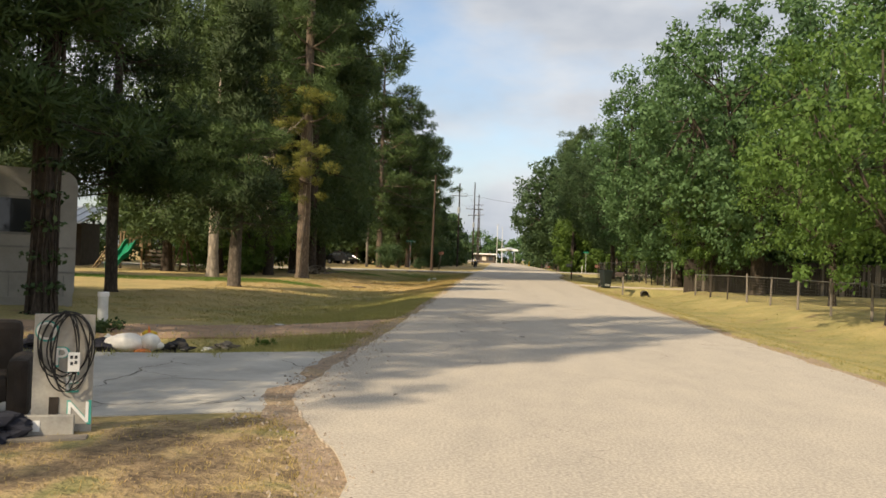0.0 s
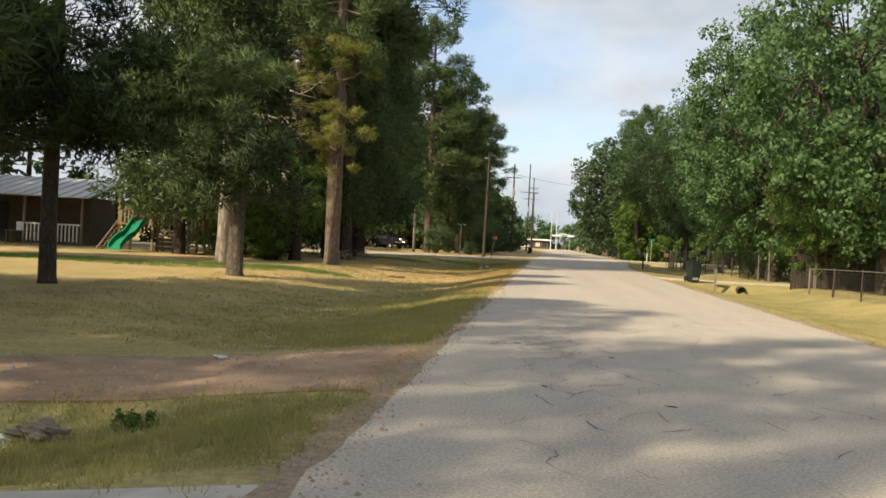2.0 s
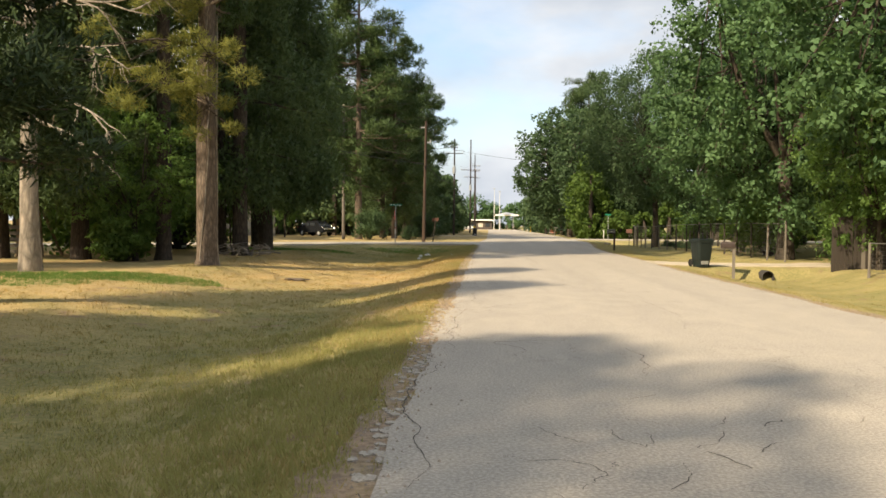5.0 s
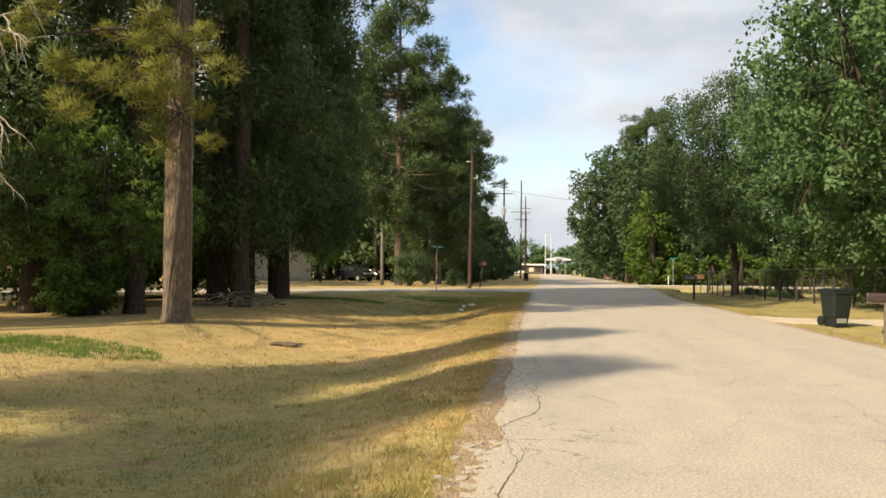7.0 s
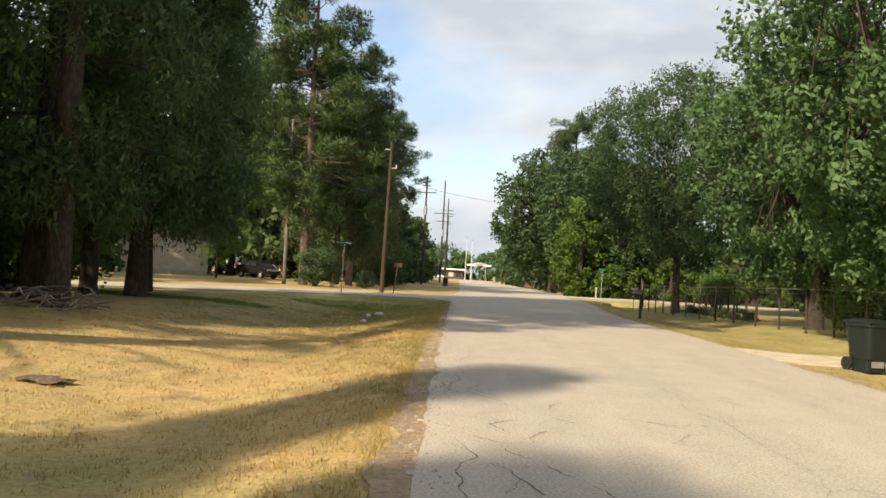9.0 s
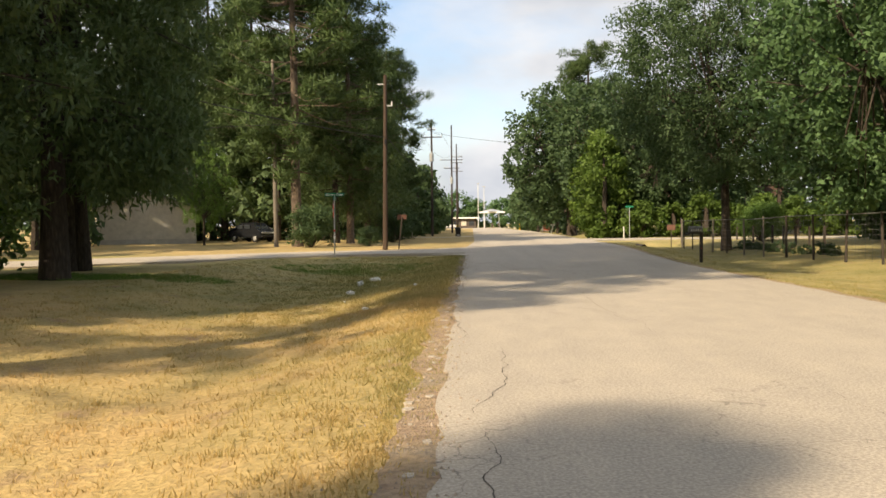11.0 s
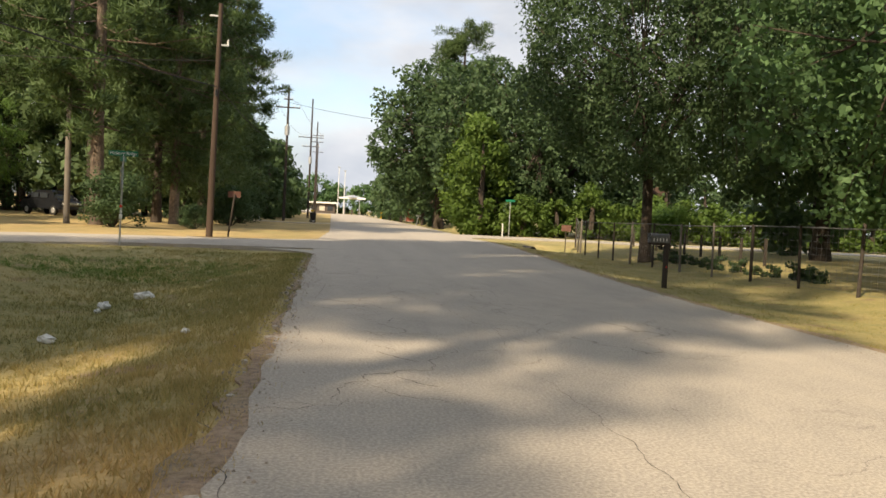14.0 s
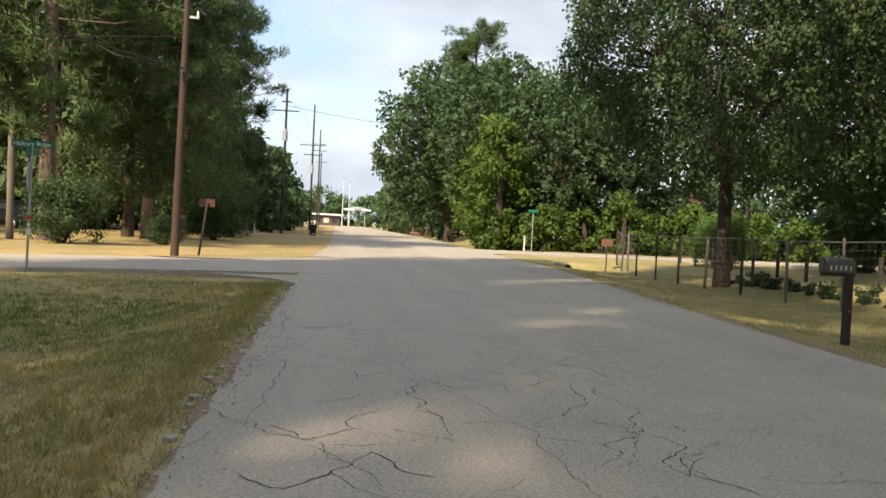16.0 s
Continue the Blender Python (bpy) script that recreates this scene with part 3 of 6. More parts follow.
track = strip("dirt_driveway", [(-14.0, y - 0.42 * 12) for y in dys], [(-1.9, y) for y in dys], DIRT, 0, 0.1, 26, 0.35, 22, drape=0.014)
tagged(track, "bare reddish dirt drive beside the road", "driveway", kind="structure")
dys = np.arange(52.3, 56.01, 0.25).tolist()
track = strip("gravel_driveway", [(5.15, y) for y in dys], [(24.0, y + 1.0) for y in dys], SAND, 0, 0.1, 30, 0.2, 23, drape=0.03)
tagged(track, "pale sandy gravel drive crossing the ditch", "driveway", kind="structure")
dys = np.arange(136.0, 140.01, 0.4).tolist()
track = strip("gravel_driveway", [(-16.0, y) for y in dys], [(-1.4, y) for y in dys], SAND, 0.0, 0.1, 8, 0.15, 24, drape=0.03)
tagged(track, "pale gravel drive beside the road", "driveway", kind="structure")


# ---- trees ----
def bend(rng, x, y, z, height, lean, steps=10):
    pts, px, py = [], x, y
    dx, dy = rng.uniform(-lean, lean), rng.uniform(-lean, lean)
    for i in range(steps + 1):
        pts.append((px, py, z + height * i / steps))
        px += dx * height / steps + rng.uniform(-0.006, 0.006) * height / steps
        py += dy * height / steps + rng.uniform(-0.006, 0.006) * height / steps
    return pts


def along(pts, t):
    k = min(len(pts) - 2, int(t * (len(pts) - 1)))
    return Vector(pts[k]).lerp(Vector(pts[k + 1]), t * (len(pts) - 1) - k)


def make_pine(name, label, seed, height, radius, bare=0.45, spread=3.2, bark=None, leaf=None, clumps=150, per=190, big=1.0, taper=True):
    """A tall pine: straight trunk, whorls of limbs, tufts of needles at their ends."""
    rng = random.Random(seed)
    tree = thing(name, label, "tree", group="roadside trees")
    verts, faces = [], []
    pts = bend(rng, 0, 0, 0, height, 0.012, 14)
    radii = [radius * (1.25 if i == 0 else 1.0) * (1 - 0.8 * (i / 14) ** 1.2) for i in range(15)]
    pts.insert(1, tuple(Vector(pts[0]).lerp(Vector(pts[1]), 0.18)))
    radii.insert(1, radius * 1.02)
    tube_arrays(verts, faces, pts, radii, 14)
    tips, sizes = [], []
    while len(tips) < clumps:
        t = bare + (0.99 - bare) * rng.random() ** 0.9
        a = rng.uniform(0, 2 * math.pi)
        f = (t - bare) / (1 - bare)
        reach = spread * ((1.0 - 0.78 * f) if taper else (0.75 + 0.5 * math.sin(math.pi * f)) * (1 - 0.4 * f)) * rng.uniform(0.55, 1.15)
        p = along(pts, t)
        rise = rng.uniform(-0.25, 0.35) * reach
        tip = p + Vector((math.cos(a) * reach, math.sin(a) * reach, rise))
        mid = p.lerp(tip, 0.5) + Vector((0, 0, -0.06 * reach))
        tube_arrays(verts, faces, [p, mid, tip], [radius * 0.16 * (1.1 - f * 0.6), radius * 0.10, 0.015], 5)
        for k in range(3):
            q = p.lerp(tip, rng.uniform(0.45, 1.05)) + Vector((rng.uniform(-0.5, 0.5), rng.uniform(-0.5, 0.5), rng.uniform(-0.2, 0.4)))
            tips.append(q)
            sizes.append(rng.uniform(0.45, 0.85))
    part("trunk", mesh_from(name + "_trunk", verts, faces, bark or PINE_BARK, True), None, tree)
    part("crown", leaf_mesh(name + "_crown", tips, sizes, per, 0.36 * big, 0.066 * big, leaf or NEEDLES, seed, 0.75, True), None, tree)
    return tree


def make_oak(name, label, seed, height, radius, crown_r, low=0.22, leaf=None, bark=None, clumps=170, per=150, size=0.26, squash=1.0, droop=0.1):
    """A broadleaf tree: forked trunk, limbs, and clumps of leaves with gaps between them."""
    rng = random.Random(seed)
    tree = thing(name, label, "tree", group="roadside trees")
    verts, faces = [], []
    fork = height * 0.30
    pts = bend(rng, 0, 0, 0, fork, 0.05, 4)
    tube_arrays(verts, faces, pts, [radius * 1.35, radius, radius * 0.95, radius * 0.9, radius * 0.85], 12)
    top = Vector(pts[-1])
    mid_z = height * (low + 1) / 2
    half = height * (1 - low) / 2
    tips, sizes = [], []
    limbs = []
    for k in range(9):
        a = 2 * math.pi * k / 9 + rng.uniform(-0.3, 0.3)
        out = crown_r * rng.uniform(0.35, 0.75)
        end = Vector((math.cos(a) * out, math.sin(a) * out, height * rng.uniform(0.5, 0.86)))
        bendp = top.lerp(end, 0.5) + Vector((math.cos(a) * 0.5, math.sin(a) * 0.5, -0.4))
        tube_arrays(verts, faces, [top - Vector((0, 0, 0.3)), bendp, end], [radius * 0.5, radius * 0.3, 0.03], 7)
        limbs.append((bendp, end))
    for k in range(clumps):
        while True:
            d = Vector((rng.gauss(0, 1), rng.gauss(0, 1), rng.gauss(0, 1))).normalized()
            s = rng.random() ** 0.33
            if s > 0.3:
                break
        lump = 1 + 0.22 * noise.noise(d * 1.7 + Vector((seed, 0, seed)))
        q = Vector((d.x * crown_r * s * lump, d.y * crown_r * s * lump, mid_z + d.z * half * s * lump * squash))
        tips.append(q)
        sizes.append(rng.uniform(0.32, 0.80) * crown_r / 5.5)
        if k % 6 == 0:
            b, e = min(limbs, key=lambda le: (le[1] - q).length)
            st = b.lerp(e, rng.uniform(0.2, 1.0))
            tube_arrays(verts, faces, [st, st.lerp(q, 0.5) + Vector((0, 0, -0.15)), q], [radius * 0.14, radius * 0.09, 0.012], 5)
    part("trunk", mesh_from(name + "_trunk", verts, faces, bark or DARK_BARK, True), None, tree)
    part("crown", leaf_mesh(name + "_crown", tips, sizes, per, size, size * 0.62, leaf or OAK_LEAF, seed, 0.75, False, droop), None, tree)
    return tree


def make_cedar(name, label, seed, height, radius, spread, bare=0.14, leaf=None, clumps=240, per=150, bark=None, fine=1.0):
    """A dense dark evergreen with foliage hanging close to the ground."""
    rng = random.Random(seed)
    tree = thing(name, label, "tree", group="roadside trees")
    verts, faces = [], []
    pts = bend(rng, 0, 0, 0, height * 0.97, 0.01, 10)
    tube_arrays(verts, faces, pts, [radius * (1.25 if i == 0 else 1) * (1 - 0.88 * i / 10) for i in range(11)], 12)
    tips, sizes = [], []
    for k in range(clumps):
        t = bare + (1 - bare) * rng.random() ** 1.15
        f = (t - bare) / (1 - bare)
        a = rng.uniform(0, 2 * math.pi)
        lump = 1 + 0.5 * noise.noise((math.cos(a) * 1.6, math.sin(a) * 1.6 + seed, t * 9))
        reach = spread * (1 - f) ** 0.55 * (0.35 + 0.65 * min(1, f * 6 + 0.35)) * lump * rng.uniform(0.5, 1.0)
        p = along(pts, min(t, 0.999))
        q = p + Vector((math.cos(a) * reach, math.sin(a) * reach, -0.12 * reach))
        tips.append(q)
        sizes.append(rng.uniform(0.35, 0.95) * spread / 3.4)
        if k % 3 == 0:
            tube_arrays(verts, faces, [p, p.lerp(q, 0.5) + Vector((0, 0, 0.1)), q], [radius * 0.14, radius * 0.08, 0.01], 5)
    part("trunk", mesh_from(name + "_trunk", verts, faces, bark or DARK_BARK, True), None, tree)
    part("crown", leaf_mesh(name + "_crown", tips, sizes, per, 0.30 * fine, 0.11 * fine, leaf or CEDAR_LEAF, seed, 0.9, True, 0.35), None, tree)
    return tree


def make_bush(name, label, seed, r, h, leaf, per=110, clumps=40, size=0.16):
    rng = random.Random(seed)
    bush = thing(name, label, "bush")
    verts, faces, tips, sizes = [], [], [], []
    for k in range(clumps):
        a, s = rng.uniform(0, 2 * math.pi), rng.random() ** 0.5
        z = h * rng.uniform(0.15, 0.9)
        k2 = r * s * math.sqrt(max(0.1, 1 - (z / h - 0.4) ** 2))
        q = Vector((math.cos(a) * k2, math.sin(a) * k2, z))
        tips.append(q)
        sizes.append(rng.uniform(0.2, 0.38) * (r + h) / 2)
        if k % 2 == 0:
            tube_arrays(verts, faces, [(0.1 * math.cos(a), 0.1 * math.sin(a), -0.05), q * 0.5, q], [0.03, 0.018, 0.006], 5)
    part("stem", mesh_from(name + "_stems", verts, faces, DARK_BARK), None, bush)
    part("foliage", leaf_mesh(name + "_foliage", tips, sizes, per, size, size * 0.6, leaf, seed, 0.8), None, bush)
    return bush


def put(ob, x, y, turn=0.0, scale=1.0, z=None, tall=None):
    z = ground_z(x, y) - 0.04 if z is None else z
    return pose(x, y, z, 0, 0, turn) @ Matrix.Diagonal((scale, scale, tall or scale, 1))


def plant(proto, spots):
    """Sets the first at the first spot, and copies at the others."""
    for k, (x, y, turn, s, tall) in enumerate(spots):
        m = put(proto, x, y, turn, s, tall=tall)
        if k == 0:
            first = m
        else:
            copy_thing(proto, m)
    proto.matrix_basis = first


PINE_A = make_pine("pine_tree", "tall pine with plated reddish-brown bark on a dry lawn", 11, 25, 0.42, 0.35, 3.3, taper=False, clumps=280, per=240, big=0.72)
plant(PINE_A, [(-11.3, 48.2, 0, 0.86, 1.14)])
PINE_B = make_pine("pine_tree", "pine with dark trunk and low needle-laden limbs", 12, 15, 0.24, 0.28, 3.7, DARK_BARK, PINE_SHADED, clumps=340, per=175, big=0.85)
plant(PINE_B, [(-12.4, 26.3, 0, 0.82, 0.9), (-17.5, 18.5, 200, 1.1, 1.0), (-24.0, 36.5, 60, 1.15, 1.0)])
PINE_E = make_pine("pine_tree", "stout grey-barked pine with a narrow crown coloured dark for shade", 15, 13, 0.27, 0.26, 2.2, PINE_GREY, PINE_SHADED, clumps=230, per=170, big=0.8)
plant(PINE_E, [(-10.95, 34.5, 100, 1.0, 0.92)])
PINE_D = make_pine("pine_tree", "tall dark pine with a broad high crown by a side street", 14, 25, 0.30, 0.44, 4.8, DARK_BARK, CEDAR_LEAF, clumps=260, per=120, big=1.2, taper=False)
plant(PINE_D, [(-15.6, 69.6, 0, 1.0, 1.15), (-12.6, 56.6, 80, 1.15, 1.22), (-14.6, 63.0, 200, 1.0, 1.24), (-14.2, 51.6, 150, 1.0, 1.18)])
PINE_C = make_pine("pine_tree", "very tall slender pine with tiered crown", 13, 25.5, 0.36, 0.24, 5.0, clumps=360, per=115, big=1.3, taper=False)
plant(PINE_C, [(-14.0, 99.5, 0, 1.0, 1.0), (-11.0, 133, 120, 0.9, 0.8), (-28.5, 127, 30, 1.0, 1.08), (-23.5, 125, 75, 1.0, 1.0), (-34.5, 127, 140, 1.1, 1.12), (-11.4, 107.5, 60, 0.85, 0.82), (16.5, 172, 10, 1.2, 1.12), (15.0, 192, 40, 1.0, 0.9)])
CEDAR = make_cedar("cedar_tree", "dense dark evergreen with foliage hanging low", 22, 17, 0.34, 4.4, clumps=300, per=210, fine=0.7)
plant(CEDAR, [(-17.4, 51.2, 0, 0.95, 1.2), (-14.3, 58.6, 70, 1.0, 1.35), (-13.8, 65.2, 140, 1.05, 1.5), (-15.4, 70.0, 200, 1.1, 1.5)])
CEDAR_FAR = make_cedar("cedar_tree", "dense dark evergreen with foliage hanging low", 21, 17, 0.30, 4.4, per=95)
# The spots at x -38.5 and -33.5 are added out of view to shade the shed.
plant(CEDAR_FAR, [ (-20.5, 51, 30, 1.0, 1.1), (-20.5, 60, 260, 1.2, 1.25), (-38.5, 48.5, 40, 1.1, 1.2), (-33.5, 46.5, 140, 1.0, 1.1),
              (-13.0, 110, 10, 1.0, 1.18), (-11.5, 119, 90, 1.0, 1.1), (-11.5, 127, 170, 1.0, 1.0), (-27, 126, 10, 1.2, 1.2), (-19.5, 127, 90, 1.0, 1.1)])
OAK_A = make_oak("oak_tree", "broad green oak with dense clumped leaves beside the road", 31, 15, 0.34, 6.4, 0.10, clumps=520, per=72, size=0.23)
# The last spot is an unseen oak, added to cast shade across the road.
plant(OAK_A, [(12.8, 60.0, 0, 1.0, 1.08), (13.8, 71.0, 130, 0.95, 1.0), (14.5, 47.5, 220, 1.08, 1.15), (18.5, 32, 300, 1.0, 1.1), (-9.8, 4.8, 20, 0.54, 1.2)])
OAK_B = make_oak("oak_tree", "spreading dark oak with heavy limbs behind a wire fence", 32, 15.5, 0.28, 7.6, 0.20, OAK_DARK, clumps=820, per=100, size=0.18)
plant(OAK_B, [(12.2, 88.2, 0, 0.84, 1.02), (22, 78, 100, 1.1, 1.0)])
OAK_C = make_oak("oak_tree", "tall dark oak overhanging the far road", 34, 15.5, 0.42, 7.4, 0.12, OAK_DARK, clumps=620, per=32, size=0.42)
# The spot at x -14.5 is an unseen tree, added to shade road and lawn.
plant(OAK_C, [(12.5, 163, 200, 1.4, 1.42), (15.5, 140, 280, 1.1, 1.15), (26, 97, 30, 1.1, 1.1), (21, 62, 300, 1.1, 1.0), (-14.5, 11.5, 100, 0.7, 1.05), (18.5, 128, 60, 0.9, 0.95)])
OAK_L = make_oak("young_tree", "light green leafy tree leaning over a verge", 33, 8.5, 0.14, 4.3, 0.16, LIGHT_LEAF, clumps=270, per=66, size=0.155, droop=0.5)
# The spot at x -8.3 is an unseen tree, added to shade the concrete drive.
plant(OAK_L, [(11.6, 25.2, 0, 1.05, 1.1), (14.5, 37, 90, 1.0, 1.05), (12.7, 50.2, 40, 0.72, 0.85), (-14.9, 50.6, 130, 0.72, 0.72), (-8.3, 3.4, 200, 0.75, 0.85), (-23.3, 108.0, 60, 0.58, 0.95)])


# ---- woods and hedges in the distance ----
def make_woods(name, label, spots, leaf, seed, size=0.75, per=46):
    """A belt of trees too far off to tell apart: trunks and leaves of many crowns."""
    rng = random.Random(seed)
    verts, faces, tips, sizes = [], [], [], []
    for x, y, r, h in spots:
        z0 = ground_z(x, y)
        tube_arrays(verts, faces, [(x, y, z0 - 0.1), (x + 0.1, y, h * 0.5), (x, y + 0.2, h * 0.85)], [0.3, 0.2, 0.05], 6)
        for k in range(int(26 + 1.1 * h)):
            t = rng.random()
            w = r * math.sqrt(max(0.05, 1 - (2 * t - 0.85) ** 2)) * rng.random() ** 0.4
            a = rng.uniform(0, 2 * math.pi)
            tips.append((x + math.cos(a) * w, y + math.sin(a) * w, z0 + h * (0.06 + 0.92 * t)))
            sizes.append(rng.uniform(0.8, 1.5) * r / 4)
    ob = tagged(new(name), label, "woods", kind="stuff")
    part("trunks", mesh_from(name + "_trunks", verts, faces, DARK_BARK), None, ob)
    part("foliage", leaf_mesh(name + "_foliage", tips, sizes, per, size, size * 0.6, leaf, seed, 0.85, False, 0.2), None, ob)
    return ob


rw = random.Random(5)
make_woods("woods", "dark wood of mixed trees closing the lawns", [((-31 if k > 8 else -44) - 6 * rw.random(), 30 + k * 5.5 + rw.uniform(-1.5, 1.5), rw.uniform(3.6, 5.2), rw.uniform(13, 19)) for k in range(16)], OAK_DARK, 51)
make_woods("woods", "dark wood behind a side street", [(-14 - k * 4.2, 136 + rw.uniform(-5, 5) - k * 0.6, rw.uniform(3.6, 5.0), rw.uniform(15, 21)) for k in range(9)], OAK_DARK, 52)
make_woods("woods", "roadside belt of shrubby trees in the distance", [(-9.0 - rw.uniform(0, 3.0), 150 + k * 8 + rw.uniform(-2, 2), rw.uniform(3.0, 4.0), max(6.0, 11 - 0.5 * k) + rw.uniform(-0.8, 0.8)) for k in range(13)], OAK_DARK, 53)
make_woods("woods", "tall dark trees leading along the road", [(-17.0 - rw.uniform(0, 4.0), 122 + k * 9 + rw.uniform(-2, 2), rw.uniform(4, 5), max(9, 20 - 1.5 * k)) for k in range(8)], CEDAR_LEAF, 54)
make_woods("woods", "far treeline beyond a cross road", [(-75 + k * 8.5 + rw.uniform(-2, 2), 335 + rw.uniform(-10, 14), rw.uniform(5, 7), rw.uniform(9, 15)) for k in range(19)], OAK_LEAF, 55, 1.0, 52)
make_woods("woods", "dense trees behind fences and gardens", [(29 + 5 * rw.random(), 22 + k * 8 + rw.uniform(-2, 2), rw.uniform(4, 5.5), rw.uniform(11, 16)) for k in range(11)], OAK_DARK, 56)
make_woods("hedge", "vine-smothered thicket beside a junction", [(11.2 + 0.35 * k + rw.uniform(-0.5, 0.5), 124.5 + k * 2.6, 2.7 + 0.1 * k, 10.2 + 0.5 * k) for k in range(10)], VINE_LEAF, 57, 0.40, 90)
make_woods("hedge", "leafy green hedge along a side street", [(14.5 + k * 2.9, 122 + rw.uniform(-0.6, 0.6), rw.uniform(1.6, 2.2), rw.uniform(3.0, 4.6)) for k in range(16)], VINE_LEAF, 58, 0.32, 90)
make_woods("woods", "dark trees along the road behind a junction", [(10.5 + rw.uniform(0, 3), 176 + k * 11, rw.uniform(3.5, 5), rw.uniform(10, 15)) for k in range(10)], OAK_DARK, 59)
make_woods("woods", "trees behind a leafy hedge", [(22 + k * 7, 136 + rw.uniform(-3, 3), rw.uniform(4, 5.5), rw.uniform(11, 16)) for k in range(8)], OAK_DARK, 60)
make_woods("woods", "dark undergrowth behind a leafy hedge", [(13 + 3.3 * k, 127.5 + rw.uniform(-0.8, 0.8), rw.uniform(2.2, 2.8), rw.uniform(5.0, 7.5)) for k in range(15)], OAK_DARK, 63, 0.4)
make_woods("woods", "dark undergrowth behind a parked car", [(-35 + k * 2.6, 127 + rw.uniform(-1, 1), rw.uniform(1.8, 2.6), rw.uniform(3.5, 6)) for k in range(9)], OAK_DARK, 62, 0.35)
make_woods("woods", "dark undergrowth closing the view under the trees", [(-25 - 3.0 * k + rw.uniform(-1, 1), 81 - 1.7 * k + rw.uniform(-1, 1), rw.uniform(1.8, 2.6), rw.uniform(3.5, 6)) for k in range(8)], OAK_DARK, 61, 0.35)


# ---- dead tree with bare limbs ----
def make_snag():
    rng = random.Random(77)
    tree = thing("dead_tree", "bleached dead tree with bare crooked limbs", "tree", -14.9, 43.2, -0.1)
    verts, faces = [], []
    trunk = bend(rng, 0, 0, 0, 11, 0.015, 9)
    tube_arrays(verts, faces, trunk, [0.36, 0.27, 0.25, 0.23, 0.21, 0.19, 0.16, 0.12, 0.08, 0.03], 10)
    part("trunk", mesh_from("snag_trunk", verts, faces, DEAD_WOOD, True), None, tree)

    def limb(p, d, length, r, depth):
        pts, q = [p], Vector(p)
        v = Vector(d).normalized()
        for k in range(6):
            v = (v + Vector((rng.uniform(-0.3, 0.3), rng.uniform(-0.3, 0.3), rng.uniform(-0.32, 0.2)))).normalized()
            q = q + v * length / 6
            pts.append(q.copy())
        tube_arrays(lv, lf, pts, [r * (1 - 0.85 * k / 6) for k in range(7)], 6)
        if depth:
            for k in (2, 3, 4, 5):
                w = (v + Vector((rng.uniform(-0.9, 0.9), rng.uniform(-0.9, 0.9), rng.uniform(-0.7, 0.4)))).normalized()
                limb(pts[k], w, length * 0.42, r * 0.42, depth - 1)

    for z, d, n in ((7.6, (0.9, -0.1, 0.35), 4.6), (6.6, (0.95, 0.1, -0.05), 4.4), (5.6, (0.9, -0.3, -0.15), 4.0), (8.6, (0.7, -0.4, 0.5), 4.2), (4.6, (0.85, -0.1, -0.25), 3.2), (7.2, (-0.8, -0.5, 0.2), 3.2)):
        lv, lf = [], []
        limb(Vector((0, 0, z)), d, n, 0.07, 2)
        part("limb", mesh_from("snag_limb", lv, lf, DEAD_WOOD, True), None, tree)


make_snag()


# ---- climbing vines ----
def make_vine(name, label, x, y, r, h, seed, leaf, leaves=900, stems=7, mat=None):
    """Stems that wind up a trunk, with leaves along them."""
    rng = random.Random(seed)
    vine = thing(name, label, "vine", x, y, ground_z(x, y) - 0.05)
    verts, faces, tips = [], [], []
    for k in range(stems):
        a = rng.uniform(0, 2 * math.pi)
        pts = []
        for j in range(12):
            z = h * j / 11 * rng.uniform(0.95, 1.0)
            a += rng.uniform(-0.25, 0.25)
            rr = r * (1.22 if j == 0 else 1.04) * (1 - 0.012 * z) + 0.02
            pts.append((rr * math.cos(a), rr * math.sin(a), z))
            tips.append(pts[-1])
        tube_arrays(verts, faces, pts, [0.022] * 11 + [0.008], 5)
    part("stem", mesh_from(name + "_stems", verts, faces, mat or DARK_BARK), None, vine)
    if leaves:
        part("foliage", leaf_mesh(name + "_foliage", tips, [0.2] * len(tips), max(1, leaves // len(tips)), 0.13, 0.09, leaf, seed), None, vine)
    return vine


make_vine("vine", "pale woody vine stems climbing a pine trunk", -11.3, 48.2, 0.345, 9.0, 3, VINE_LEAF, 0, 4, DEAD_WOOD)
make_vine("vine", "tangled vines smothering a trunk beside a camper", -10.0, 17.9, 0.27, 7.5, 4, OAK_DARK, 1600, 22)
make_vine("vine", "leafy creeper on a dark trunk", -13.6, 58.6, 0.38, 6.0, 6, VINE_LEAF, 900, 6)
SLIM = thing("bare_trunk", "slender bare grey trunk beside a tall pine", "tree", -15.4, 99.2, -0.1)
vv, ff = [], []
tube_arrays(vv, ff, bend(random.Random(8), 0, 0, 0, 13, 0.01, 8), [0.17, 0.15, 0.15, 0.14, 0.13, 0.12, 0.11, 0.10, 0.08], 10)
part("trunk", mesh_from("bare_trunk", vv, ff, GREY_WOOD, True), None, SLIM)
VINE_TREE = make_pine("pine_tree", "vine-clad pine trunk beside a parked camper", 14, 12, 0.26, 0.40, 2.6, DARK_BARK, clumps=130, per=140)
VINE_TREE.matrix_basis = put(VINE_TREE, -10.0, 17.9, tall=0.9)


